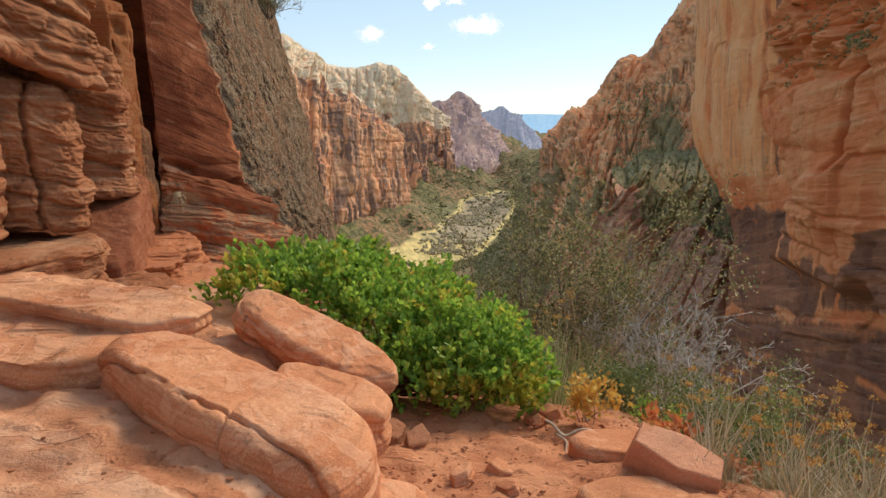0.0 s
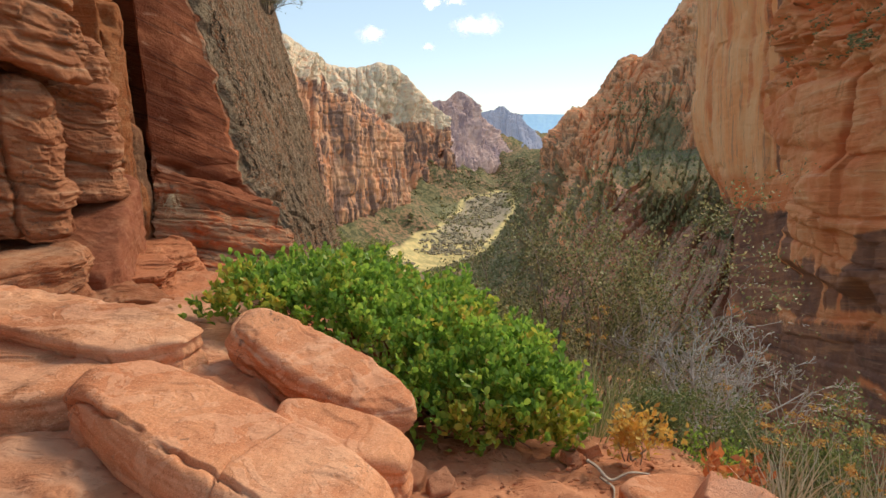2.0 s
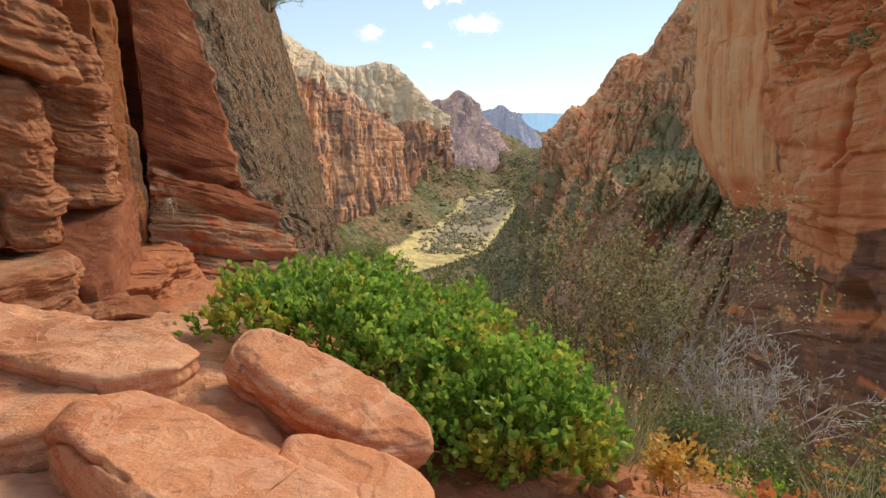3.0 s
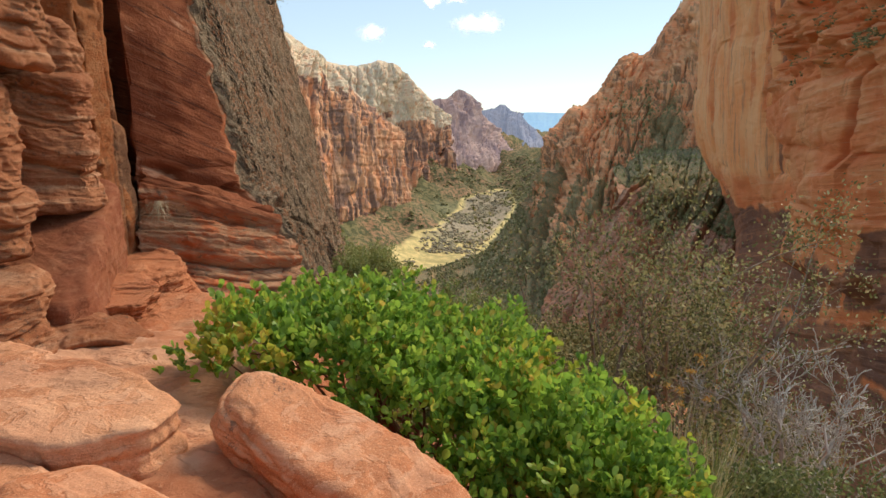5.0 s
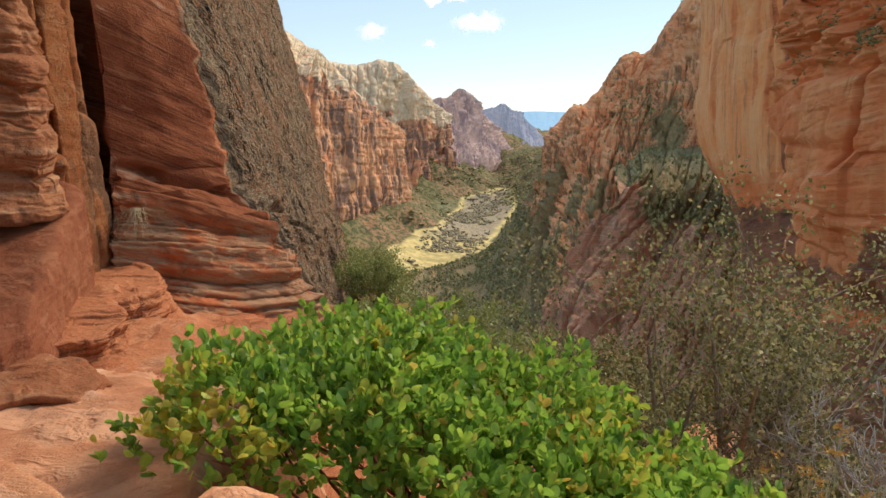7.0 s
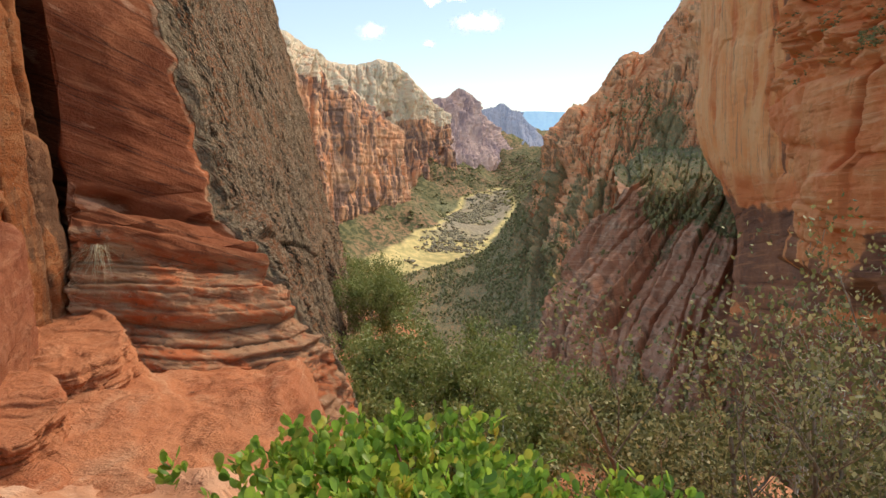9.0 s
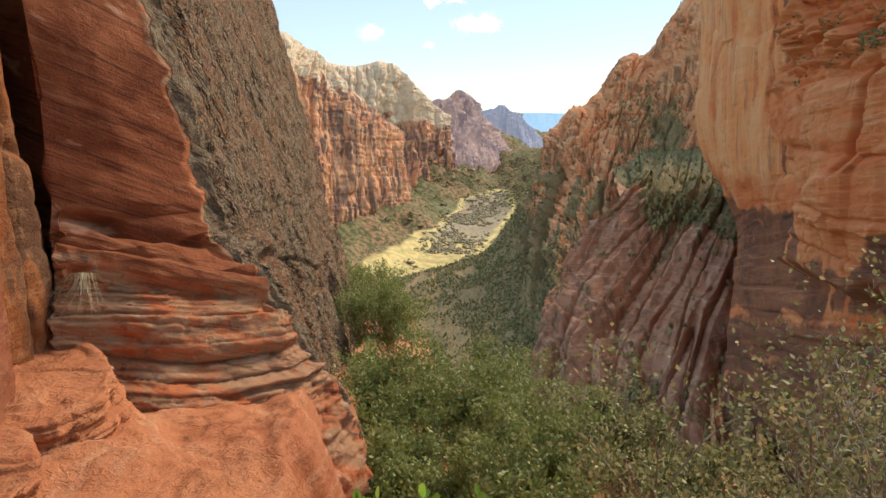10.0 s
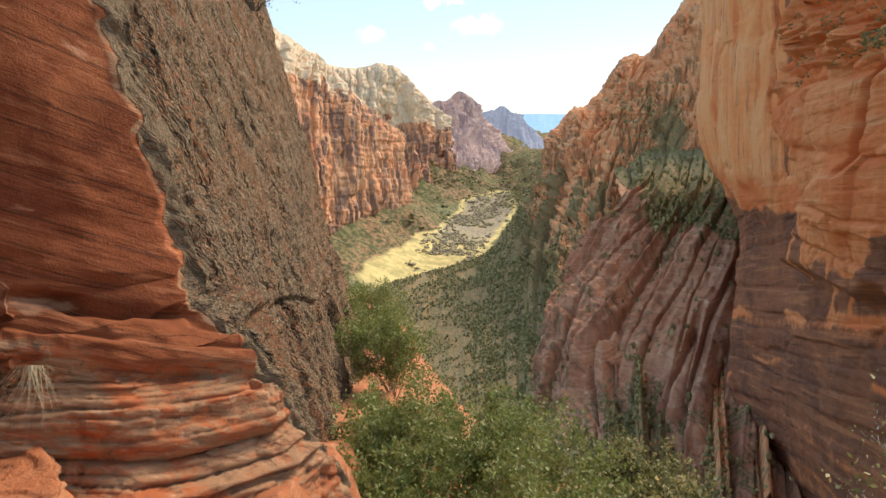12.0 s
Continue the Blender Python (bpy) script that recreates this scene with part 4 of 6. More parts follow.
# woods on the far slopes
def clump(rng, k):
    """A ragged little crown, 1 wide."""
    g = np.array([(0, 0, 1), (0.89, 0, 0.45), (0.28, 0.85, 0.45), (-0.72, 0.53, 0.45), (-0.72, -0.53, 0.45), (0.28, -0.85, 0.45),
                  (0.72, 0.53, -0.45), (-0.28, 0.85, -0.45), (-0.89, 0, -0.45), (-0.28, -0.85, -0.45), (0.72, -0.53, -0.45), (0, 0, -1)])
    f = np.array([(0, 1, 2), (0, 2, 3), (0, 3, 4), (0, 4, 5), (0, 5, 1), (1, 6, 2), (2, 7, 3), (3, 8, 4), (4, 9, 5), (5, 10, 1),
                  (6, 7, 2), (7, 8, 3), (8, 9, 4), (9, 10, 5), (10, 6, 1), (11, 7, 6), (11, 8, 7), (11, 9, 8), (11, 10, 9), (11, 6, 10)])
    v = g[None] * (0.5 + 0.22 * rng.uniform(-1, 1, (k, 12, 1)))
    return v, f


def scatter(name, spots, size, tall, seed, label, material=None, lumps=2):
    rng = np.random.default_rng(seed)
    k = len(spots)
    v, f = clump(rng, k * lumps)
    s = np.repeat(size * rng.uniform(0.5, 1.3, k) ** 1.3, lumps)[:, None, None]
    v = v * s * rng.uniform(0.6, 1.0, (k * lumps, 1, 1))
    v[..., 2] *= tall
    at = np.repeat(spots, lumps, 0)[:, None, :] + rng.normal(0, 0.33, (k * lumps, 1, 3)) * s * (1, 1, 0.4 * tall)
    v = v + at + np.array((0, 0, 0.3 * size * tall))
    faces = (f[None] + 12 * np.arange(k * lumps)[:, None, None]).reshape(-1, 3)
    ob = make(name, v.reshape(-1, 3), faces, material or WOODS, smooth=False)
    tagged(ob, label, "woods", kind="stuff")


def spread(p, count, seed, keep):
    """Places on a sheet where keep(x, y, z) lets them stand."""
    rng = np.random.default_rng(seed)
    i, j = rng.integers(1, p.shape[0] - 1, count * 4), rng.integers(1, p.shape[1] - 1, count * 4)
    q = p[i, j]
    ok = rng.uniform(0, 1, len(q)) < keep(q[:, 0], q[:, 1], q[:, 2])
    return q[ok][:count]


great_wall()
def spur_woods(x, y, z):
    """Thick on the low green slope, in the gully above it and along a few ledges."""
    slope = step(90, 30, x + 0.35 * (z + 60)) * step(0.0, 0.6, 0.5 + fbm(x / 16, y / 16, z / 16, 91))
    gully = np.exp(-((x - 130 - 0.4 * (z + 10)) / 19) ** 2) * step(34, 8, z) * step(0.05, 0.4, 0.5 + fbm(x / 9, y / 9, z / 9, 95))
    return np.clip(slope + 0.8 * gully + 0.02 * step(0.05, 0.35, fbm(x / 7, y / 7, z / 22, 97)), 0, 1)


def slab_woods(x, y, z):
    top = step(-48, -42, z - 3 * vnoise(x / 6, z / 6, 0, 15)) * step(80, 88, x)
    return np.clip(0.5 * top * step(-0.1, 0.25, fbm(x / 9, y / 9, z / 9, 92)) + 0.03 * step(-0.2, 0.15, fbm(x / 9, y / 9, z / 9, 92)), 0, 1)


scatter("scrub_woods", spread(spur_p, 17000, 5, spur_woods), 1.25, 1.5, 6, "dark pinyon and scrub oak on the spur", lumps=1)
scatter("scrub_woods", spread(spur_p[150:], 9000, 15, lambda x, y, z: step(95, 70, x) * step(-0.3, 0.25, fbm(x / 10, y / 10, z / 10, 93))), 0.95, 1.3, 16, "low oak scrub on the foot of the spur", lumps=1)
scatter("scrub_woods", spread(slab_p, 5200, 7, slab_woods), 1.3, 1.7, 8, "dark pines and scrub on the ledges of the slabs", lumps=1)
tr = np.random.default_rng(9)
vx, vy = tr.uniform(-330, 330, 26000), tr.uniform(960, 2500, 26000)
vz = ground_height(vx, vy)
open_ground = step(-228, -205, vz)
dark = (0.15 + 0.85 * open_ground) * step(-0.15, 0.5, fbm(vx / 80, vy / 80, 0, 93)) * step(1180, 1420, vy)
dark = np.maximum(dark, step(0, 30, vx - 0.066 * vy - 30) * step(1500, 1800, vy) * 0.9)
keep = tr.uniform(0, 1, len(vx)) < dark
scatter("valley_woods", np.stack([vx, vy, vz], -1)[keep][:3600], 6.5, 0.8, 10, "juniper and oak scrub scattered over the valley's slopes")
flat = step(70, 30, np.abs(vx - 0.15 * vy + 165)) * step(-205, -225, vz) * step(-0.4, 0.3, fbm(vx / 60, vy / 60, 0, 94))
keep = tr.uniform(0, 1, len(vx)) < 0.75 * flat
scatter("valley_woods", np.stack([vx, vy, vz], -1)[keep][:1800], 7.0, 0.7, 11, "bare pale cottonwoods on the river flats", GREY_WOODS)


# clouds
def cloud(at, wide, high, seed):
    """A thin veil of cloud far off, ragged and open at its rim."""
    nu, nv = 24, 14
    u, v = np.meshgrid(np.linspace(-1, 1, nu), np.linspace(-1, 1, nv))
    p = np.stack([u * wide, 25 * fbm(u * 2, v * 2, 0, seed), v * high], -1) + np.array(at)
    ob = sheet("cloud", p, CLOUD, mask=np.clip(1.15 - (u ** 2 + v ** 2) ** 0.5 + 0.25 * fbm(u * 1.6 + seed, v * 1.2, 0, seed), 0, 1))
    tagged(ob, "small white fair-weather cloud high in the sky", "cloud", kind="structure")


def cloud_material():
    n = Nodes("cloud")
    n.finish((0.9, 0.9, 0.9), 1.0, spec=0.0)
    # added glow imitates sunlight on the cloud
    n.shader.inputs["Emission Color"].default_value = (1.0, 0.98, 0.96, 1)
    n.shader.inputs["Emission Strength"].default_value = 0.65
    t = n.add("ShaderNodeBsdfTransparent")
    m = n.add("ShaderNodeMixShader")
    puff = n.math("ADD", n.stain(), n.math("MULTIPLY", n.math("SUBTRACT", n.noise(0.018, 6, 0.65), 0.5), 1.3))
    n.put(m.inputs[0], n.band(puff, 0.35, 1.1, 0.0, 0.85))
    n.tree.links.new(t.outputs[0], m.inputs[1])
    n.tree.links.new(n.shader.outputs[0], m.inputs[2])
    n.tree.links.new(m.outputs[0], n.tree.nodes["Material Output"].inputs[0])
    return n.mat


CLOUD = cloud_material()
cloud((-465, 4300, 565), 120, 75, 3)
cloud((212, 4300, 620), 210, 100, 4)
cloud((-94, 4300, 485), 70, 32, 5)
cloud((-79, 4300, 753), 75, 50, 6)
cloud((64, 4300, 763), 90, 40, 7)

# ---- the bench and its rocks ----
def edge_x(y):
    """Where the bench breaks off into the chasm."""
    return np.interp(y, [-4, 0, 2, 3.5, 5, 7, 9, 14, 20, 40], [2.2, 1.7, 1.55, 2.2, 2.2, 1.2, -0.2, -1.6, -3.6, -7])


def bench_height(x, y):
    left = np.interp(y, [-3, 0.6, 1.1, 1.6, 2.3, 2.8, 3.1, 3.6, 4.2, 4.8, 5.5, 6.5, 9, 12, 16, 19, 24, 40],
                     [0.31, 0.305, 0.298, 0.296, 0.286, 0.27, 0.20, 0.12, 0.03, -0.16, -0.42, -0.9, -1.5, -2.0, -2.35, -3.6, -7, -22])
    right = np.interp(y, [-3, 0.5, 1.2, 1.46, 1.9, 2.2, 2.6, 3.2, 4, 5, 7, 9, 12, 16, 19, 24, 40],
                      [0.25, 0.25, 0.17, 0.115, 0.05, 0.0, -0.16, -0.42, -0.75, -1.1, -1.65, -2.1, -2.4, -2.7, -3.9, -7, -22])
    brim = np.interp(y, [0.0, 1.0, 1.4, 1.8, 2.2, 3.0, 4.5, 6], [-0.05, -0.2, -0.22, -0.38, -0.62, -0.75, -0.85, -1.0])
    brim = brim + 0.10 * fbm(y * 1.7, x * 0.8, 0, 20, 3)
    k = step(brim - 0.16, brim + 0.16, x)
    z = left * (1 - k) + right * k
    z = z - (0.10 + 0.45 * step(1.3, 1.9, y)) * np.maximum(x - 0.62, 0) * step(6, 4, y)
    over = np.maximum(x - edge_x(y) - 0.30 * fbm(y * 1.1, 0.5, 0, 31, 3), 0)
    return z - 1.3 * over + np.minimum(over, 1) * (0.35 * fbm(x * 0.9, y * 0.9, 0, 33, 4) + 0.10 * terrace(2.2 * fbm(x * 0.8, y * 1.3, 0, 37, 3)))


def bench():
    xs = np.concatenate([np.linspace(-9, -2.6, 20), np.linspace(-2.5, 1.6, 250), np.linspace(1.65, 5, 30)])
    ys = np.concatenate([np.linspace(-4, 0.5, 20), np.linspace(0.55, 3.4, 230), np.linspace(3.42, 7, 110), np.linspace(7.1, 30, 60)])
    x, y = np.meshgrid(xs, ys)
    z = bench_height(x, y)
    rock = step(0.18, 0.29, bench_height(x, y) + 0.03 * fbm(x * 6, y * 6, 0, 21))
    rock = np.maximum(rock, step(-0.55, -0.8, x) * step(2.4, 2.9, y))
    rock = np.where(y > 5.8, rock * step(7.5, 5.8, y), rock)
    # broad ledges that run across the bare rock, one over the other
    run = y + 0.30 * (x + 1) + 0.10 * vnoise(x * 1.6, y * 1.6, 0, 22)
    ledge = 0.013 * beds(run, 0.42, 25, 0.5) * step(0.8, 1.6, y) + 0.006 * beds(run * 1.0 + 0.1 * x, 0.11, 26, 0.6)
    scale_off = 0.009 * step(0.0, 0.04, vnoise(x * 2.3, y * 3.2, 0, 27) + 0.3 * vnoise(x * 9, y * 9, 0, 35)) + 0.006 * step(0.0, 0.05, vnoise(x * 4, y * 5, 0, 28))
    z = z + rock * 0.7 * (ledge + scale_off) + 0.012 * fbm(x * 2, y * 2, 0, 23) + 0.006 * fbm(x * 11, y * 11, 0, 24, 4, 0.6)
    z = z + rock * 0.008 * terrace(2.6 * fbm(x * 3.5, y * 5, 0, 34, 3))
    z = z - 0.09 * step(3.25, 3.6, y) * step(-0.60, -0.85, x) * step(6.4, 6.1, y)
    grit = np.exp(-(((x + 0.60) / 0.16) ** 2 + ((y - 1.88) / 0.14) ** 2)) + 0.8 * np.exp(-(((x + 0.52) / 0.42) ** 2 + ((y - 1.20 + 0.62 * (x + 0.52)) / 0.05) ** 2))
    rock = rock * (1 - np.clip(1.3 * grit, 0, 1))
    soil = 1 - rock
    z = z + soil * (0.012 * fbm(x * 9, y * 9, 0, 29, 5, 0.6) + 0.004 * np.maximum(ridged(x * 14, y * 14, 0, 30, 3), 0.4))
    ob = sheet("rock_bench", np.stack([x, y, z], -1), BENCH, mask=soil)
    tagged(ob, "ledged red sandstone bench with a pocket of red soil", "ground", kind="structure")


bench()


def shelf():
    """Smooth orange rock that flows out from under the leaning wall, in low broad steps."""
    x, y = np.meshgrid(np.linspace(-2.5, -0.55, 170), np.linspace(3.0, 6.4, 220))
    z = bench_height(x, y)
    swell = 0.075 * step(3.05, 3.9, y) + 0.03 * fbm(x * 1.2, y * 0.9, 0, 401, 3)
    wave = 0.8 * x + 0.35 * y + 0.25 * vnoise(x * 1.3, y * 1.3, 0, 402)
    low = 0.024 * beds(wave, 0.36, 403, 0.35) + 0.004 * beds(wave * 1.02, 0.09, 404, 0.5) * (0.5 + 0.5 * vnoise(x * 3, y * 3, 0, 405))
    rim = np.minimum.reduce([(x + 2.5), (-0.62 + 0.05 * fbm(y * 2.2, 0.4, 0, 406, 3) - 0.16 * np.maximum(y - 4.6, 0) - x), (y - 3.15 - 0.12 * fbm(x * 3, 0.7, 0, 407, 3)), 6.4 - y])
    z = z + swell + low + 0.005 * fbm(x * 12, y * 12, 0, 408, 4, 0.6) + 0.011 * terrace(2.4 * fbm(x * 2.4 + 0.6 * y, y * 2.0, 0, 409, 4)) + 0.006 * terrace(2.4 * fbm(x * 6 + y, y * 5, 0, 410, 3)) - 0.22 * step(0.10, -0.02, rim) ** 1.5
    ob = sheet("rock_shelf", np.stack([x, y, z], -1), SHELF)
    tagged(ob, "smooth orange sandstone shelf flowing out from the foot of the wall", "ground", kind="structure")


shelf()


def ring_of(points, n, soft=0.22, dense=None):
    """A closed outline, its corners cut round, as n places: even, or six times closer where x is over dense."""
    p = np.array(points, float)
    for _ in range(2):
        q = np.roll(p, -1, 0)
        p = np.stack([(1 - soft) * p + soft * q, soft * p + (1 - soft) * q], 1).reshape(-1, 2)
    c = np.vstack([p, p[:1]])
    s = np.concatenate([[0], np.cumsum(np.linalg.norm(np.diff(c, axis=0), axis=1))])
    if dense is None:
        t = np.linspace(0, s[-1], n, endpoint=False)
    else:
        u = np.linspace(0, s[-1], 4000)
        w = np.cumsum(np.where(np.interp(u, s, c[:, 0]) > dense, 6.0, 1.0))
        t = np.interp(np.linspace(0, w[-1], n, endpoint=False), w, u)
    return np.stack([np.interp(t, s, c[:, k]) for k in (0, 1)], -1)


def block(name, outline, low, high, material, label, seed, round_top=0.06, round_low=0.03, taper=0.0, lean=(0, 0), bed=0.09, out=0.03,
          fine=0.012, dip=(0.0, 0.0), at=None, n=260, rows=150, cuts=(), category="rock", kind="", lumps=1.0, rough=0.0, soft=0.22, tall=1.7, flake=0.0, crag=0.0, caps=26, tilt=None, dense=None):
    """A bedded block of rock: an outline raised from low to high, worn round at its rims, its beds standing in and out.
    cuts: joints as (nx, ny, nz, offset, width, depth), planes that groove it. at: a pose for the whole."""
    o = ring_of(outline, n, soft, dense)
    mid = ring_of(outline, 200, soft).mean(0)
    zs = np.linspace(0, 1, rows)
    h = high - low
    p = np.zeros((rows + 2 * caps, n, 3))
    away = o - mid
    size = np.linalg.norm(away, axis=1).mean()
    for k in range(rows + 2 * caps):
        f = np.clip((k - caps) / (rows - 1), 0, 1)
        z = low + h * f
        inset = 0.0
        if f * h < round_low:
            inset += round_low * (1 - math.sqrt(max(0, 1 - (1 - f * h / round_low) ** 2)))
        if (1 - f) * h < round_top:
            inset += round_top * (1 - math.sqrt(max(0, 1 - (1 - (1 - f) * h / round_top) ** 2)))
        g = 1 - inset / size - taper * f
        if k < caps:
            g *= (k + 0.02) / caps
        if k > rows + caps - 1:
            g *= (rows + 2 * caps - 1 - k + 0.02) / caps
        p[k, :, :2] = mid + away * g + np.array(lean) * (z - low)
        p[k, :, 2] = z
    nn = normals(p, True)
    side = np.sign((nn[rows // 2 + caps, :, :2] * away).sum(-1).mean())
    nn = nn * side
    # the caps keep an upright normal
    x, y, z = p[..., 0], p[..., 1], p[..., 2]
    b = z + dip[0] * x + dip[1] * y + 0.25 * bed * fbm(x * 3, y * 3, z * 3, seed + 3, 3)
    d = out * beds(b, bed, seed) + 0.4 * out * beds(b * 1.03, bed * 0.31, seed + 1) * (0.5 + 0.5 * vnoise(x * 4, y * 4, z * 4, seed + 9))
    d = d * np.clip(1.15 - np.abs(nn[..., 2]), 0.1, 1)
    d = d + lumps * 0.25 * size * 0.35 * fbm(x / size * 0.8, y / size * 0.8, z / size * 0.8, seed + 4, 3) + fine * 0.6 * fbm(x * 14, y * 14, z * 14, seed + 5, 5, 0.55)
    if rough:
        around = np.cumsum(np.linalg.norm(np.roll(o, -1, 0) - o, axis=1))[None, :] + 0 * z
        calm = np.clip(1.25 * (1 - np.abs(nn[..., 2])) - 0.1, 0, 1)
        d = d + rough * calm * (broken(around, b, bed * tall, bed * 2.6, seed + 11) + 0.5 * broken(around, b, bed * 0.55, bed * 1.6, seed + 15))
    if crag:
        q = fbm(x * 2.6, y * 2.6, b * 6.5, seed + 40, 4, 0.55)
        d = d + crag * (0.5 + 0.5 * np.clip(1.2 - np.abs(nn[..., 2]), 0, 1)) * (terrace(2.2 * q) + 0.45 * terrace(2.5 * fbm(x * 6, y * 6, b * 17, seed + 44, 3)))
    if flake:
        q = vnoise(x * 4.2, y * 5.5, z * 2, seed + 30) + 0.35 * vnoise(x * 13, y * 13, z * 5, seed + 31)
        d = d + flake * np.clip(nn[..., 2], 0, 1) * (step(0.05, 0.11, q) + 0.6 * step(0.34, 0.38, q) + 0.6 * step(-0.30, -0.26, q))
    for a, bb, c, off, wide, deep in cuts:
        q = a * x + bb * y + c * z - off + 0.018 * fbm(x * 7, y * 7, z * 7, seed + 6, 3)
        d = d - deep * np.exp(-(q / wide) ** 2)
    p = p + nn * d[..., None]
    if tilt:
        p[..., 2] += tilt[0] * (p[..., 0] - tilt[2]) + tilt[1] * (p[..., 1] - tilt[3])
    ob = make(name, p.reshape(-1, 3), grid_faces(rows + 2 * caps, n, True), material)
    if at is not None:
        ob.matrix_world = at
    tagged(ob, label, category, kind=kind)
    return ob


# the long slab in front, split near its shoulder and across
block("boulder", [(-0.925, 1.64), (-0.955, 1.79), (-0.85, 1.87), (-0.66, 1.78), (-0.42, 1.62), (-0.25, 1.50), (-0.15, 1.40), (-0.14, 1.27), (-0.20, 1.15), (-0.34, 1.195), (-0.56, 1.325), (-0.75, 1.48)],
      0.12, 0.385, BOULDER, "long smooth orange sandstone boulder split by joints, sunk in the bench", 201, round_top=0.085, round_low=0.05, bed=0.05, out=0.007,
      cuts=((0.57, 0.82, 0.10, 0.858, 0.0040, 0.018), (0.57, 0.82, 0.10, 0.846, 0.012, 0.005), (0.935, -0.355, 0.0, -0.904, 0.0030, 0.012)),
      n=520, rows=110, caps=70, fine=0.005, lumps=0.05, soft=0.14, tilt=(-0.11, 0.0, -0.52, 1.45), flake=0.003)
block("boulder", [(-0.20, 0.08), (-0.16, -0.08), (0.05, -0.12), (0.17, -0.06), (0.16, 0.05), (0.02, 0.10)], -0.12, 0.03, BOULDER,
      "lower sandstone slab lying behind the long boulder", 203, round_top=0.03, round_low=0.04, bed=0.06, out=0.008,
      at=pose(-0.29, 1.64, 0.275, 0, 12, -14), n=180, rows=70, soft=0.16, rough=0.005, flake=0.005, fine=0.003, lumps=0.2)
# ledges behind it, one over the other
block("rock_ledge", [(-2.4, 2.85), (-1.58, 2.52), (-1.1, 2.30), (-0.74, 2.06), (-0.76, 1.93), (-0.95, 1.87), (-1.2, 1.97), (-1.5, 2.12), (-2.4, 2.3)], 0.16, 0.415, ROCK,
      "smooth pale ledge of sandstone worn by feet", 205, round_top=0.012, dense=-1.9, round_low=0.01, bed=0.05, out=0.010, n=420, rows=44, rough=0.007, flake=0.007, soft=0.10, crag=0.003, caps=40, fine=0.006, lumps=0.10)
block("rock_ledge", [(-2.4, 2.4), (-1.5, 2.18), (-1.15, 1.97), (-0.90, 1.86), (-0.86, 1.70), (-1.05, 1.62), (-1.3, 1.70), (-2.2, 1.72)], 0.14, 0.37, ROCK,
      "lower worn sandstone ledge with a dark undercut", 206, round_top=0.012, dense=-1.9, round_low=0.015, bed=0.06, out=0.012, n=420, rows=44, rough=0.007, flake=0.007, soft=0.10, crag=0.003, caps=40, fine=0.006, lumps=0.10)
block("rock_ledge", [(-2.2, 1.40), (-1.4, 1.42), (-1.05, 1.26), (-0.92, 1.08), (-0.76, 0.86), (-0.7, 0.6), (-1.0, 0.3), (-2.2, 0.3)], 0.16, 0.328, ROCK,
      "flat flaking sandstone ledge at the front of the bench", 207, round_top=0.012, dense=-1.9, round_low=0.01, bed=0.05, out=0.010, n=420, rows=44, rough=0.006, flake=0.006, soft=0.10, crag=0.003, caps=40, fine=0.006, lumps=0.06)
# the tilted one behind it
block("boulder", [(-0.29, 0.08), (-0.27, -0.06), (-0.05, -0.13), (0.20, -0.12), (0.30, -0.02), (0.24, 0.08), (-0.05, 0.13)],
      -0.04, 0.072, BOULDER, "tilted block of orange sandstone lying against the green bush", 215, round_top=0.035, round_low=0.03, bed=0.06, out=0.016,
      at=pose(-0.42, 2.02, 0.27, 10, 22, -14), n=220, rows=70, rough=0.004, soft=0.14, flake=0.008, crag=0.005, caps=36, fine=0.005, lumps=0.3)
# the broken blocks at the lip
block("boulder", [(-0.13, 0.05), (-0.12, -0.06), (0.02, -0.09), (0.13, -0.05), (0.12, 0.05), (0.0, 0.08)], -0.07, 0.07, SALMON,
      "angular salmon-coloured sandstone block at the lip of the bench", 221, round_top=0.006, round_low=0.006, bed=0.12, out=0.002, taper=0.12,
      at=pose(0.60, 1.56, 0.115, 8, 14, -32), n=130, rows=44, caps=18, soft=0.04, fine=0.003, lumps=0.10)
block("boulder", [(-0.14, 0.06), (-0.13, -0.05), (0.04, -0.09), (0.15, -0.04), (0.13, 0.06), (0.0, 0.09)], -0.06, 0.05, BOULDER,
      "low rounded sandstone block half sunk in red soil", 222, round_top=0.02, round_low=0.03, bed=0.08, out=0.006,
      at=pose(0.50, 1.71, 0.07, 0, 4, 8), n=120, rows=44, caps=16, fine=0.003, lumps=0.3)
block("boulder", [(-0.13, 0.08), (-0.12, -0.07), (0.04, -0.11), (0.16, -0.06), (0.13, 0.07), (0.0, 0.10)], -0.06, 0.05, BOULDER,
      "flat pale sandstone slab beside the soil pocket", 223, round_top=0.02, round_low=0.03, bed=0.08, out=0.006,
      at=pose(0.45, 1.40, 0.09, 0, 5, 20), n=120, rows=44, caps=16, fine=0.003, lumps=0.3)
block("boulder", [(-0.13, 0.10), (-0.12, -0.12), (0.04, -0.15), (0.15, -0.08), (0.13, 0.10), (0.0, 0.14)], -0.10, 0.07, BOULDER,
      "rounded sandstone slab under the end of the long boulder", 224, round_top=0.07, round_low=0.05, bed=0.08, out=0.008,
      at=pose(-0.14, 1.36, 0.09, 0, 8, 10), n=130, rows=50, caps=18, fine=0.004, lumps=0.5)

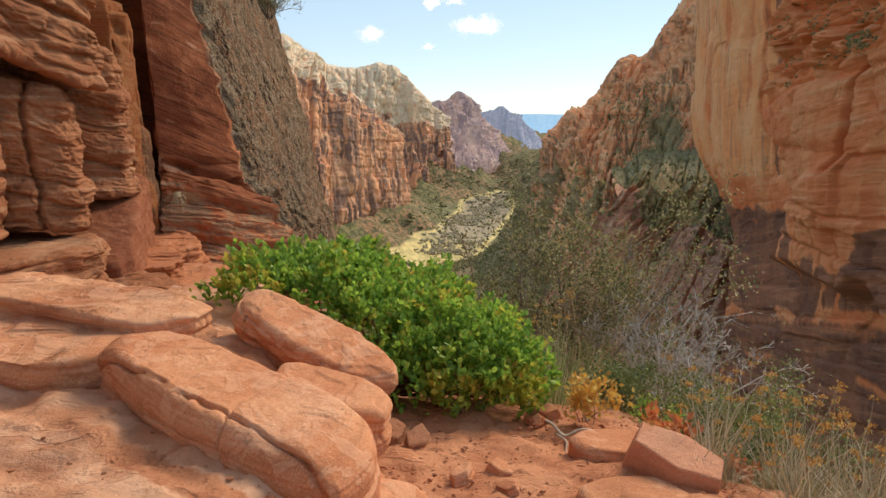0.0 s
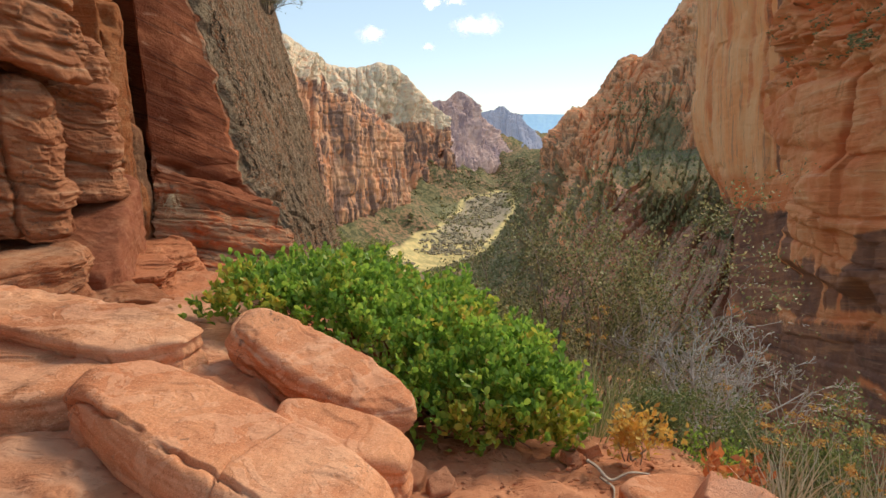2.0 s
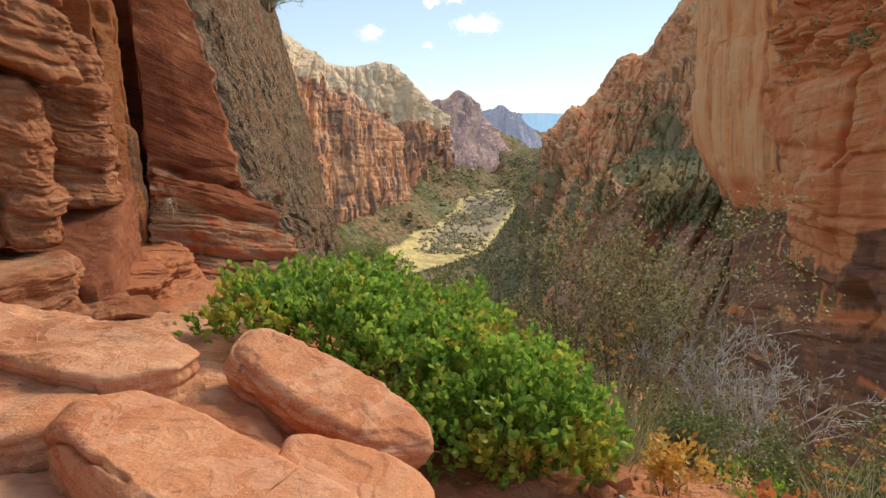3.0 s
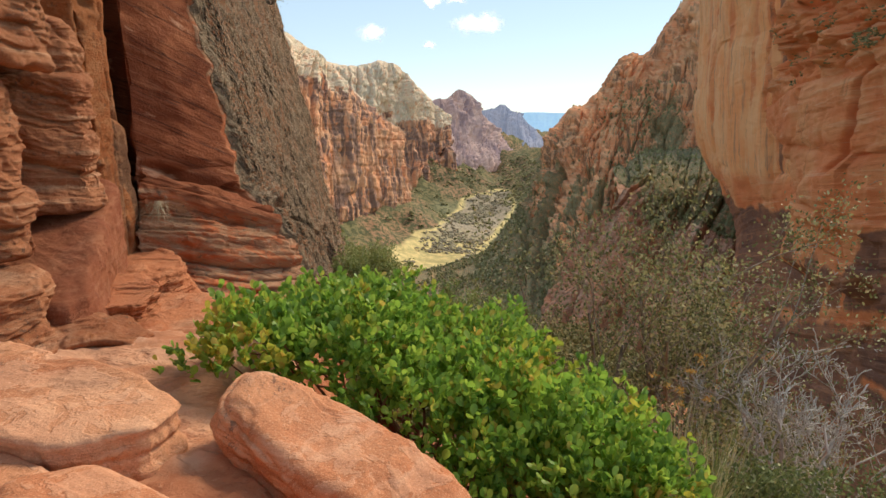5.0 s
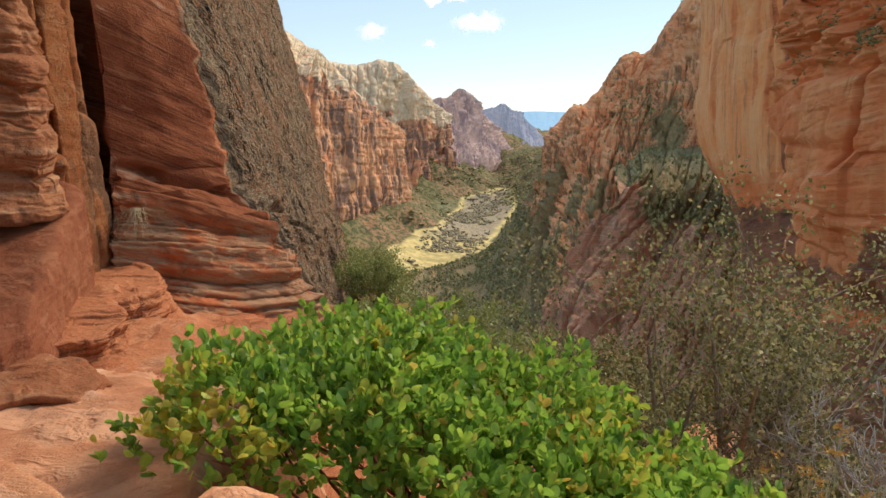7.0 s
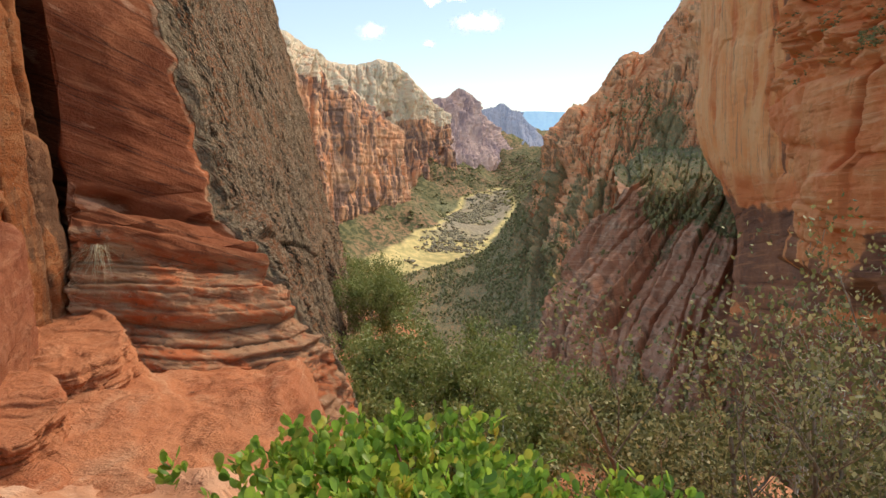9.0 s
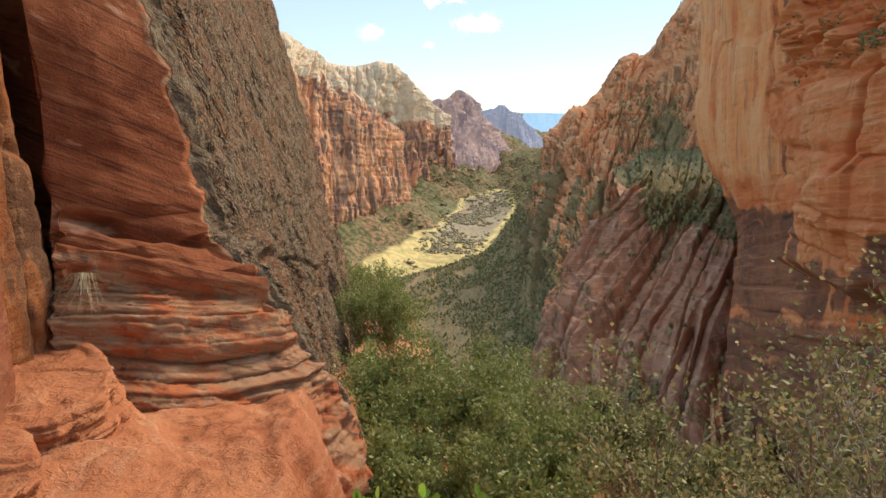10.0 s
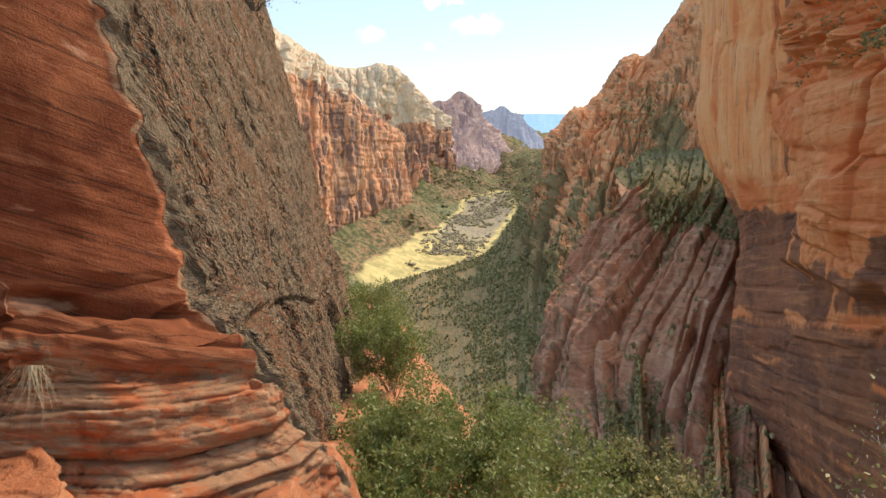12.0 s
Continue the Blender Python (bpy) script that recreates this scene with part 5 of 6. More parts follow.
# small stones on the soil
def stones():
    rng = random.Random(5)
    for k, (x, y, s) in enumerate([(-0.07, 1.78, 0.055), (0.05, 1.52, 0.05), (0.16, 1.44, 0.04), (0.30, 1.99, 0.05), (0.35, 2.06, 0.055), (0.30, 2.0, 0.04), (-0.15, 1.83, 0.07), (0.15, 1.55, 0.045)]):
        o = [(math.cos(a) * s * rng.uniform(0.8, 1.25), math.sin(a) * s * rng.uniform(0.5, 0.9)) for a in [i * math.tau / 5 + rng.uniform(-0.3, 0.3) for i in range(5)]]
        z = float(bench_height(np.array(x), np.array(y)))
        block("stone", o, -0.4 * s, 0.4 * s, SOIL if k % 3 == 0 else BOULDER, "small broken red sandstone lying on the soil", 240 + k, round_top=0.05 * s, round_low=0.05 * s, soft=0.06, taper=0.18,
              bed=0.5 * s, out=0.08 * s, at=pose(x, y, z + 0.2 * s, rng.uniform(-15, 15), rng.uniform(-20, 20), rng.uniform(0, 360)),
              n=44, rows=16, caps=9, fine=0.05 * s, lumps=0.5, category="stone")


stones()

def pebbles():
    """Grit and small stones strewn over the soil and along the boulders."""
    rng = np.random.default_rng(15)
    k = 2200
    x, y = rng.uniform(-0.9, 0.75, k), rng.uniform(1.02, 2.1, k)
    ok = (bench_height(x, y) < 0.20) | (rng.uniform(0, 1, k) < 0.22)
    x, y = x[ok], y[ok]
    v, f = clump(rng, len(x))
    s = (0.003 + 0.009 * rng.uniform(0, 1, len(x)) ** 4)[:, None, None]
    v = v * s * np.array((1.6, 1.2, 0.9)) + np.stack([x, y, bench_height(x, y) + 0.006], -1)[:, None]
    ob = make("pebbles", v.reshape(-1, 3), (f[None] + 12 * np.arange(len(x))[:, None, None]).reshape(-1, 3), SOIL, smooth=False)
    tagged(ob, "red grit and small pebbles strewn over the soil", "gravel", kind="stuff")


pebbles()

# ---- the wall on the left ----
# the leaning face: a red overhanging front, a grey crusted flank, ledges below
def lip_height(x, y):
    """The bed joint under which the leaning wall is undercut; it dips away along the wall."""
    return 0.655 - 0.22 * (x + 1.62) - 0.22 * np.minimum(y - 4.77, 0.3) - 0.28 * np.clip(y - 5.07, 0, 3.2)


def leaning_wall():
    heights = [4.6, 3.4, 2.5, 1.74, 1.22, 0.85, 0.70, 0.62, 0.55, 0.48, 0.38, 0.26, 0.12, -0.02, -0.2, -0.5, -1.1, -2.4]
    base = [(-3.4, 5.3), (-2.5, 4.95), (-2.02, 4.62), (-1.95, 4.50), (-1.70, 4.68), (-1.405, 5.02), (-1.40, 5.15), (-1.565, 5.9), (-1.69, 6.8), (-1.81, 7.8), (-1.95, 9.0), (-2.08, 10.0), (-2.20, 11.0), (-2.6, 11.5), (-4.2, 11.8)]
    rows = []
    for z in heights:
        row = []
        for k, (bx, by) in enumerate(base):
            low = max(0.0, float(lip_height(bx, by)) - z)
            foot = min(0.50 * low + 0.10 * min(1.0, low / 0.05), 0.68)
            lean = -0.29 * max(0.0, z - 0.575)
            away = -0.04 * max(0.0, z - 0.70)
            flank = 0.77 * lean + 0.25 * max(0.0, 0.575 - z)
            front = [(0, 0), (0, 0), (away, -0.3 * foot), (away + 0.2 * foot, -0.7 * foot), (0.55 * lean + 0.5 * foot, -0.8 * foot), (lean + 0.8 * foot, -0.55 * foot), (0.95 * lean + foot, -0.15 * foot)]
            dx, dy = front[k] if k < 7 else (flank, 0)
            row.append((bx + dx, by + dy, z))
        rows.append(row)
    p = loft(rows, 480, 400, smooth=False)
    # round the folds a little
    for _ in range(3):
        p[:, 1:-1] = 0.25 * p[:, :-2] + 0.5 * p[:, 1:-1] + 0.25 * p[:, 2:]
    n = normals(p)
    n = n * np.sign(n[190, 230, 0])
    x, y, z = p[..., 0], p[..., 1], p[..., 2]
    s = np.linspace(0, len(base) - 1, 480)[None, :] + 0 * z
    b = z - lip_height(x, y) + 0.025 * fbm(x * 2, y * 2, z * 2, 302)
    below = step(0.0, -0.05, b)
    foot = below * (0.42 + 0.55 * step(-0.1, -0.55, b)) + 0.2 * step(-0.55, -0.9, b)
    flank = step(4.66, 4.84, s - foot + 0.10 * fbm(x * 5, y * 5, z * 9, 301, 4))
    face = (1 - flank) * below
    upper = (1 - flank) * (1 - below)
    d = 0.03 * fbm(x * 1.4, y * 1.4, z * 1.4, 305, 3) + 0.0025 * fbm(x * 16, y * 16, z * 16, 306, 5, 0.6)
    # the smooth red front: a few broad beds, and a rounded brow over the undercut
    d = d + upper * (0.014 * beds(b + 0.015 * fbm(x * 3, y * 3, 0, 325), 0.30, 303, 0.2) + 0.002 * beds(b * 1.02, 0.07, 304, 0.2) + 0.006 * terrace(1.8 * fbm(x * 1.6, y * 1.6, b * 6, 314, 3)))
    d = d + upper * 0.045 * np.exp(-((b - 0.10) / 0.11) ** 2)
    # the layered foot: two thick rounded beds, then thin ragged ones that step out
    wavy = z - 0.56 + 0.14 * (x + 1.62) + 0.07 * (y - 4.77) + 0.030 * fbm(x * 1.5, y * 1.5, 0.2, 318, 2) + 0.007 * fbm(x * 6, y * 6, z * 2, 319, 3)
    thin = step(-0.20, -0.27, b + 0.03 * vnoise(s * 2, 0.3, 0, 332))
    d = d + face * (1 - thin) * (0.026 * beds(b, 0.13, 311, 0.5) + 0.008 * terrace(2.0 * fbm(x * 2.5, y * 2.5, b * 5, 315, 3)))
    d = d + face * thin * (0.022 * beds(wavy, 0.115, 312, 0.5) + 0.016 * beds(wavy * 1.02, 0.036, 313, 0.4) * (0.4 + 0.6 * step(-0.2, 0.4, vnoise(s * 1.4, wavy * 9, 0, 326))))
    d = d + face * thin * (0.022 * broken(s * 0.6, wavy, 0.085, 0.80, 320) + 0.011 * broken(s * 0.6, wavy, 0.032, 0.30, 321) + 0.006 * terrace(2.2 * fbm(x * 3.4, y * 3.4, b * 13, 327, 4)) + 0.004 * fbm(x * 30, y * 30, z * 45, 331, 3, 0.7))
    # hollows near the corner
    for hx, hb, wide, high, deep in ((4.95, -0.27, 0.22, 0.035, 0.10), (4.3, -0.24, 0.3, 0.02, 0.04), (5.05, -0.13, 0.15, 0.02, 0.05)):
        d = d - deep * np.exp(-((s - hx - 0.3 * foot) / wide) ** 2 - ((b - hb) / high) ** 2)
    # the flank is scored by joints that run down along it
    t = y * 0.9 + 0.55 * z
    d = d + flank * (0.020 * beds(t + 0.08 * fbm(y * 3, z * 3, 0, 307), 0.42, 308, 0.7) + 0.013 * broken((y - z) * 0.8, t + 0.05 * fbm(y * 3, z * 3, 0, 316), 0.15, 0.45, 317) + 0.016 * fbm(y * 7, z * 7, x * 7, 328, 4, 0.6) + 0.008 * fbm(y * 26, z * 26, x * 26, 310, 4, 0.7))
    for at, first, last in ((5.55, 5.0, 6.3), (6.15, 5.1, 8.6), (6.75, 5.6, 7.2), (7.30, 5.4, 8.4), (8.05, 6.0, 8.6)):
        off = (t - at + 0.05 * fbm(y * 2.2, z * 2.2, 0, 323, 3)) / 0.022
        d = d - 0.06 * flank * (1 - below) * np.exp(-off ** 2) * step(first, first + 0.3, y) * step(last, last - 0.3, y) * (0.6 + 0.4 * vnoise(y * 3, z * 3, 0, 324))
    # upright columns in the grey flank under the joint
    d = d + flank * below * (0.05 * broken(z * 0.3, y + 0.06 * z, 0.36, 0.7, 329) + 0.02 * broken(z * 0.4, y, 0.11, 0.3, 330)) - 0.03 * flank * below
    d = d - np.exp(-((b + 0.030) / 0.020) ** 2) * (0.10 * (1 - flank) * (0.40 + 0.60 * step(4.7, 4.0, s)) * step(3.1, 3.9, s) + 0.04 * flank)
    p = p + n * d[..., None]
    crust_patch = 0.30 * step(-0.16, -0.26, b + 0.06 * vnoise(s * 1.5, b * 9, 0, 322))
    ob = sheet("leaning_rock_wall", p, WALL, mask=np.clip(flank * (0.64 + 0.36 * step(4.80, 6.3, s - foot)) + (1 - flank) * crust_patch, 0, 1))
    tagged(ob, "leaning red sandstone wall with a grey lichen-crusted flank and layered ledges at its foot", "cliff", kind="structure")


leaning_wall()

CLIFF = dict(kind="structure", category="cliff", dense=-2.25)
block("rock_fin", [(-2.9, 3.90), (-2.06, 3.98), (-1.885, 4.06), (-1.865, 4.24), (-1.95, 4.44), (-2.9, 4.58)], -0.05, 1.75, FIN,
      "upright orange sandstone fin beside a dark slot", 320, round_top=0.1, bed=0.5, out=0.003, n=200, rows=130, rough=0.004, soft=0.08, crag=0.003, fine=0.005, lumps=0.05,
      cuts=((0.6, 0.8, 0, 2.25, 0.02, 0.05), (1.0, 0.0, 0.03, -1.93, 0.012, 0.05)), lean=(-0.05, 0.0), **CLIFF)
block("rock_fin", [(-2.6, 3.70), (-1.90, 3.74), (-1.79, 3.80), (-1.80, 3.93), (-1.90, 4.03), (-2.6, 4.05)], -0.05, 1.42, FIN,
      "thin rough-edged orange rib between the pillar and the slot", 321, round_top=0.08, bed=0.3, out=0.003, n=180, rows=110, rough=0.010, soft=0.10, crag=0.014, fine=0.01, lumps=0.15, lean=(-0.07, 0.0), **CLIFF)
block("rock_fin", [(-2.6, 4.14), (-2.0, 4.18), (-1.87, 4.27), (-1.865, 4.38), (-1.95, 4.50), (-2.6, 4.62)], -0.05, 1.02, FIN,
      "lower orange rib at the mouth of the dark slot", 322, round_top=0.12, bed=0.3, out=0.003, n=160, rows=80, rough=0.005, soft=0.09, crag=0.004, fine=0.005, lumps=0.06, lean=(-0.08, 0.0), **CLIFF)
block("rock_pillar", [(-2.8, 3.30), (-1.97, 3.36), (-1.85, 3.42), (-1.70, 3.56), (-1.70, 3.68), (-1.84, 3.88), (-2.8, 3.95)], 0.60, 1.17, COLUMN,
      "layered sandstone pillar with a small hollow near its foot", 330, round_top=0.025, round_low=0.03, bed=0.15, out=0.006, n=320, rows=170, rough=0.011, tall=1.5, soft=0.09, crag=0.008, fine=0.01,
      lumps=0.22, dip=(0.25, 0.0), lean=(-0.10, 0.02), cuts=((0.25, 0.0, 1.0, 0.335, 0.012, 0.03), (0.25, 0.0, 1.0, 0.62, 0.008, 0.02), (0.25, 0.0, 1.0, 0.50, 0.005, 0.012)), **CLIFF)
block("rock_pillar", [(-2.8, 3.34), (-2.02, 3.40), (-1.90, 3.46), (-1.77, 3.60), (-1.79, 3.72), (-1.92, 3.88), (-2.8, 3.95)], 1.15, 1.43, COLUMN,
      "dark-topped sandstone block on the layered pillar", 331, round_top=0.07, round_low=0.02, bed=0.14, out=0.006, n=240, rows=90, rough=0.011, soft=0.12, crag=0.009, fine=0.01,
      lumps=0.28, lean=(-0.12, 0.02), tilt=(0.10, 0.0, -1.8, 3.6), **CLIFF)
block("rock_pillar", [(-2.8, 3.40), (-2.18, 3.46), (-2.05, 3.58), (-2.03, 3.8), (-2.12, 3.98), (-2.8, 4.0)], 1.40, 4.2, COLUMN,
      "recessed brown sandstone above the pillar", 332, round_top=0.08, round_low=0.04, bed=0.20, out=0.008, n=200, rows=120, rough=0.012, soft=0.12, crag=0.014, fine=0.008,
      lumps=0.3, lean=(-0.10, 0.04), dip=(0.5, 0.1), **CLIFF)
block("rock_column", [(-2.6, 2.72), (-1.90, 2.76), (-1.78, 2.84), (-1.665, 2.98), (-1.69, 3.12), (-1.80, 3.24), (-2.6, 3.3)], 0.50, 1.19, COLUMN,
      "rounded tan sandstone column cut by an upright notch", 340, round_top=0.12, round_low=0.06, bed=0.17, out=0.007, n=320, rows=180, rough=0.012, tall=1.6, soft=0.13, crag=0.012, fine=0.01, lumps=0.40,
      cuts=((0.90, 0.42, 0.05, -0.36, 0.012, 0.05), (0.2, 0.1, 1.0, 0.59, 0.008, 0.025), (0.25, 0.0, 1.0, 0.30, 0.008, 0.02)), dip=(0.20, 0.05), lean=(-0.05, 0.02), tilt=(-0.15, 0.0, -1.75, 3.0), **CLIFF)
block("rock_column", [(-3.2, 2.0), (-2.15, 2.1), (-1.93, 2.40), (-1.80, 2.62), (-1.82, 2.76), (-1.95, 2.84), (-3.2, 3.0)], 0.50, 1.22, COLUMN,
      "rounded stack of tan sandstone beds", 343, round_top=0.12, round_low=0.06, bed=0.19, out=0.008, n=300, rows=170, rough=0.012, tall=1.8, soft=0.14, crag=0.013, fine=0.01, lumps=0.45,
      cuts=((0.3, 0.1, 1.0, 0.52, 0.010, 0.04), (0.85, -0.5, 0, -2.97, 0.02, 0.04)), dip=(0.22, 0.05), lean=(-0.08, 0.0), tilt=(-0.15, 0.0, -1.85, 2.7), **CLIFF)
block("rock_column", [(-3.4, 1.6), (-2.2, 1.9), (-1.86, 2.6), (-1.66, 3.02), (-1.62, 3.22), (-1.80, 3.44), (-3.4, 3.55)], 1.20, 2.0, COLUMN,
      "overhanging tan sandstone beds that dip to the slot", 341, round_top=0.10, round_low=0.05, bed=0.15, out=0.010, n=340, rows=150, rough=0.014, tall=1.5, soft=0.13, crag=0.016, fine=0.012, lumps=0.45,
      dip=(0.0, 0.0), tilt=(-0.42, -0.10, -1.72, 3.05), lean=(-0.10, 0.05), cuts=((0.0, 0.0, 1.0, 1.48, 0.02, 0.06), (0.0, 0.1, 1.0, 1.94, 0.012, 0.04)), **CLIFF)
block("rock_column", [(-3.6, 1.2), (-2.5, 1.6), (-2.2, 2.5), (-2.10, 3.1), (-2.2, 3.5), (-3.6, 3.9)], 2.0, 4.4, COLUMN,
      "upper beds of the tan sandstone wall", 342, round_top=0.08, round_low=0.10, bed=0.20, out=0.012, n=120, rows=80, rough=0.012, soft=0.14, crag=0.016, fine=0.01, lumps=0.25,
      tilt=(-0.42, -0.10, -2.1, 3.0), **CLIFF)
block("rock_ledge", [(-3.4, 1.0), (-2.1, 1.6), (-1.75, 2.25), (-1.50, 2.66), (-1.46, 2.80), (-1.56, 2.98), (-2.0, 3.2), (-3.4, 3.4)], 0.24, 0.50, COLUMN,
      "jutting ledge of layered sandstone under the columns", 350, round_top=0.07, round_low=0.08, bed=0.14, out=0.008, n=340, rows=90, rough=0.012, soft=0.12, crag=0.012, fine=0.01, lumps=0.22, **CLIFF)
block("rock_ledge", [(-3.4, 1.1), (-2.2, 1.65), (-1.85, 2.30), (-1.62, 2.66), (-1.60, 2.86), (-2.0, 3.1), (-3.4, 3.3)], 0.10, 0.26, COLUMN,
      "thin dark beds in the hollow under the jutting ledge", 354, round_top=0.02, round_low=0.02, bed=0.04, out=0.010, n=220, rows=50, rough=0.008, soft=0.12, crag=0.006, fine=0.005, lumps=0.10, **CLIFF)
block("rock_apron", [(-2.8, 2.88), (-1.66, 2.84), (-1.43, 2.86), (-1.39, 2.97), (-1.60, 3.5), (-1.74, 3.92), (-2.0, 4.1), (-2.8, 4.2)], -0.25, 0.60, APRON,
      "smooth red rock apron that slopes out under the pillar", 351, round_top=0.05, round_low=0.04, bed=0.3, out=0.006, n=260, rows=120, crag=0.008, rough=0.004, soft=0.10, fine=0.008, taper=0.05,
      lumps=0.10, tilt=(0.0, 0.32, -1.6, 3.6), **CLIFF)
block("rock_plate", [(-1.95, 2.75), (-1.6, 2.70), (-1.42, 2.62), (-1.34, 2.76), (-1.18, 2.74), (-1.20, 2.92), (-1.32, 3.04), (-1.5, 3.02), (-1.95, 3.2)], 0.10, 0.29, COLUMN,
      "thin broken plates of sandstone at the wall's foot", 352, round_top=0.02, round_low=0.02, bed=0.03, out=0.012, n=340, rows=60, rough=0.012, soft=0.1, flake=0.012, crag=0.008, fine=0.006, lumps=0.12)
block("rock_plate", [(-2.1, 3.58), (-1.76, 3.62), (-1.60, 3.70), (-1.46, 3.80), (-1.38, 3.98), (-1.48, 4.16), (-1.74, 4.42), (-2.1, 4.55)], -0.15, 0.165, SHELF,
      "thin layered plates of sandstone under the slot", 353, round_top=0.012, round_low=0.02, bed=0.034, out=0.016, n=200, rows=80, rough=0.014, soft=0.10, crag=0.008, fine=0.005, lumps=0.08,
      taper=0.22, flake=0.012, caps=30, dip=(0.06, 0.0))
block("rock_plate", [(-2.1, 3.50), (-1.72, 3.56), (-1.50, 3.66), (-1.43, 3.86), (-1.56, 4.16), (-1.80, 4.42), (-2.1, 4.6)], 0.02, 0.275, SHELF,
      "stack of thin sandstone plates at the mouth of the slot", 355, round_top=0.006, round_low=0.01, bed=0.030, out=0.012, n=380, rows=90, rough=0.012, soft=0.08, crag=0.005, fine=0.004, lumps=0.10,
      flake=0.012, caps=36, taper=0.12, dip=(0.05, 0.0))
block("rock_plate", [(-2.0, 3.06), (-1.66, 3.04), (-1.46, 3.10), (-1.34, 3.22), (-1.36, 3.44), (-1.50, 3.60), (-2.0, 3.66)], 0.06, 0.295, SHELF,
      "broken sandstone plates with ragged dark edges on the shelf", 356, round_top=0.008, round_low=0.01, bed=0.032, out=0.012, n=380, rows=90, rough=0.012, soft=0.08, crag=0.005, fine=0.004, lumps=0.10,
      flake=0.012, caps=36, taper=0.10, dip=(0.05, 0.0))
# what closes the place behind the columns
block("back_wall", [(-9, -6), (-3.0, -4), (-2.7, 0.5), (-2.6, 5.2), (-4.0, 9.4), (-9, 9.5)], -2, 5.5, COLUMN,
      "plain sandstone wall behind the columns", 360, bed=0.5, out=0.1, n=120, rows=60, lumps=0.1, kind="structure", category="cliff")

# ---- plants ----
LEAF = leafy("manzanita leaves", [(0.0, (0.141, 0.288, 0.051)), (0.45, (0.273, 0.474, 0.070)), (0.85, (0.414, 0.586, 0.093)), (0.97, (0.510, 0.577, 0.112)), (1.0, (0.616, 0.446, 0.093))], 0.45, 0.4, 0.5)
TURNING = leafy("turning manzanita leaves", [(0.0, (0.26, 0.42, 0.06)), (0.4, (0.50, 0.54, 0.08)), (0.85, (0.68, 0.58, 0.10)), (1.0, (0.62, 0.34, 0.09))], 0.5, 0.35, 0.45)
OLIVE = leafy("olive leaves", [(0.0, (0.085, 0.090, 0.035)), (0.45, (0.210, 0.205, 0.080)), (0.8, (0.42, 0.40, 0.19)), (1.0, (0.62, 0.50, 0.26))], 0.6, 0.3, 0.3)
GREENER = leafy("shrub oak leaves", [(0.0, (0.168, 0.208, 0.056)), (0.5, (0.264, 0.312, 0.096)), (0.88, (0.384, 0.400, 0.160)), (1.0, (0.464, 0.400, 0.192))], 0.55, 0.35, 0.3)
YELLOW = leafy("yellow leaves", [(0.0, (0.62, 0.26, 0.06)), (0.5, (0.80, 0.46, 0.09)), (1.0, (0.76, 0.58, 0.18))], 0.6, 0.3, 0.35)
RUSSET = leafy("russet leaves", [(0.0, (0.55, 0.15, 0.06)), (0.6, (0.70, 0.25, 0.09)), (1.0, (0.70, 0.36, 0.17))], 0.6, 0.3, 0.3)
HEADS = leafy("dry flower heads", [(0.0, (0.46, 0.20, 0.06)), (0.6, (0.66, 0.36, 0.10)), (1.0, (0.74, 0.50, 0.20))], 0.8, 0.1, 0.2)
STRAW = leafy("straw", [(0.0, (0.28, 0.21, 0.13)), (0.5, (0.50, 0.41, 0.27)), (1.0, (0.72, 0.64, 0.48))], 0.8, 0.2, 0.2)
BLADES = leafy("grass blades", [(0.0, (0.13, 0.19, 0.05)), (0.5, (0.26, 0.31, 0.11)), (0.8, (0.52, 0.46, 0.26)), (1.0, (0.64, 0.55, 0.34))], 0.6, 0.3, 0.3)
GREY_TWIG = twiggy("grey dead wood", (0.38, 0.35, 0.31), (0.58, 0.54, 0.49))
BROWN_TWIG = twiggy("brown twigs", (0.20, 0.15, 0.11), (0.34, 0.27, 0.21))
RED_TWIG = twiggy("red bark", (0.20, 0.07, 0.04), (0.32, 0.13, 0.08))
BLEACHED = twiggy("bleached wood", (0.36, 0.27, 0.20), (0.50, 0.42, 0.34))


def leaf_cloud(name, spots, aim, size, material, parent, seed, slim=0.8, label="", plain=False):
    """Oval leaves with a fold along the middle, one at each spot, their tips along aim."""
    rng = np.random.default_rng(seed)
    k = len(spots)
    rim = [(0.0, 0.0, 0.0), (0.24, 0.16, 0.04), (0.42, 0.42, 0.07), (0.46, 0.66, 0.08), (0.30, 0.90, 0.05), (0.0, 1.0, 0.0)]
    shape = np.array(rim + [(-a, b, c) for a, b, c in rim[4:0:-1]] + [(0.0, 0.5, -0.04)])
    if plain:
        shape = np.array([(0, 0, 0), (0.42, 0.45, 0.07), (0, 1.0, 0), (-0.42, 0.45, 0.07)])
    shape = shape * np.array((slim, 1, 1))
    faces = np.array([(k, (k + 1) % 10, 10) for k in range(10)])
    if plain:
        faces = np.array([(0, 1, 2), (0, 2, 3)])
    aim = aim / np.maximum(np.linalg.norm(aim, axis=1, keepdims=True), 1e-6)
    side = np.cross(aim, rng.normal(0, 1, (k, 3)))
    side /= np.maximum(np.linalg.norm(side, axis=1, keepdims=True), 1e-6)
    up = np.cross(side, aim)
    s = (size * rng.uniform(0.6, 1.2, k))[:, None, None]
    v = (shape[None, :, 0:1] * side[:, None] + shape[None, :, 1:2] * aim[:, None] + shape[None, :, 2:3] * up[:, None]) * s + spots[:, None]
    return make(name, v.reshape(-1, 3), (faces[None] + len(shape) * np.arange(k)[:, None, None]).reshape(-1, 3), material, parent, label)


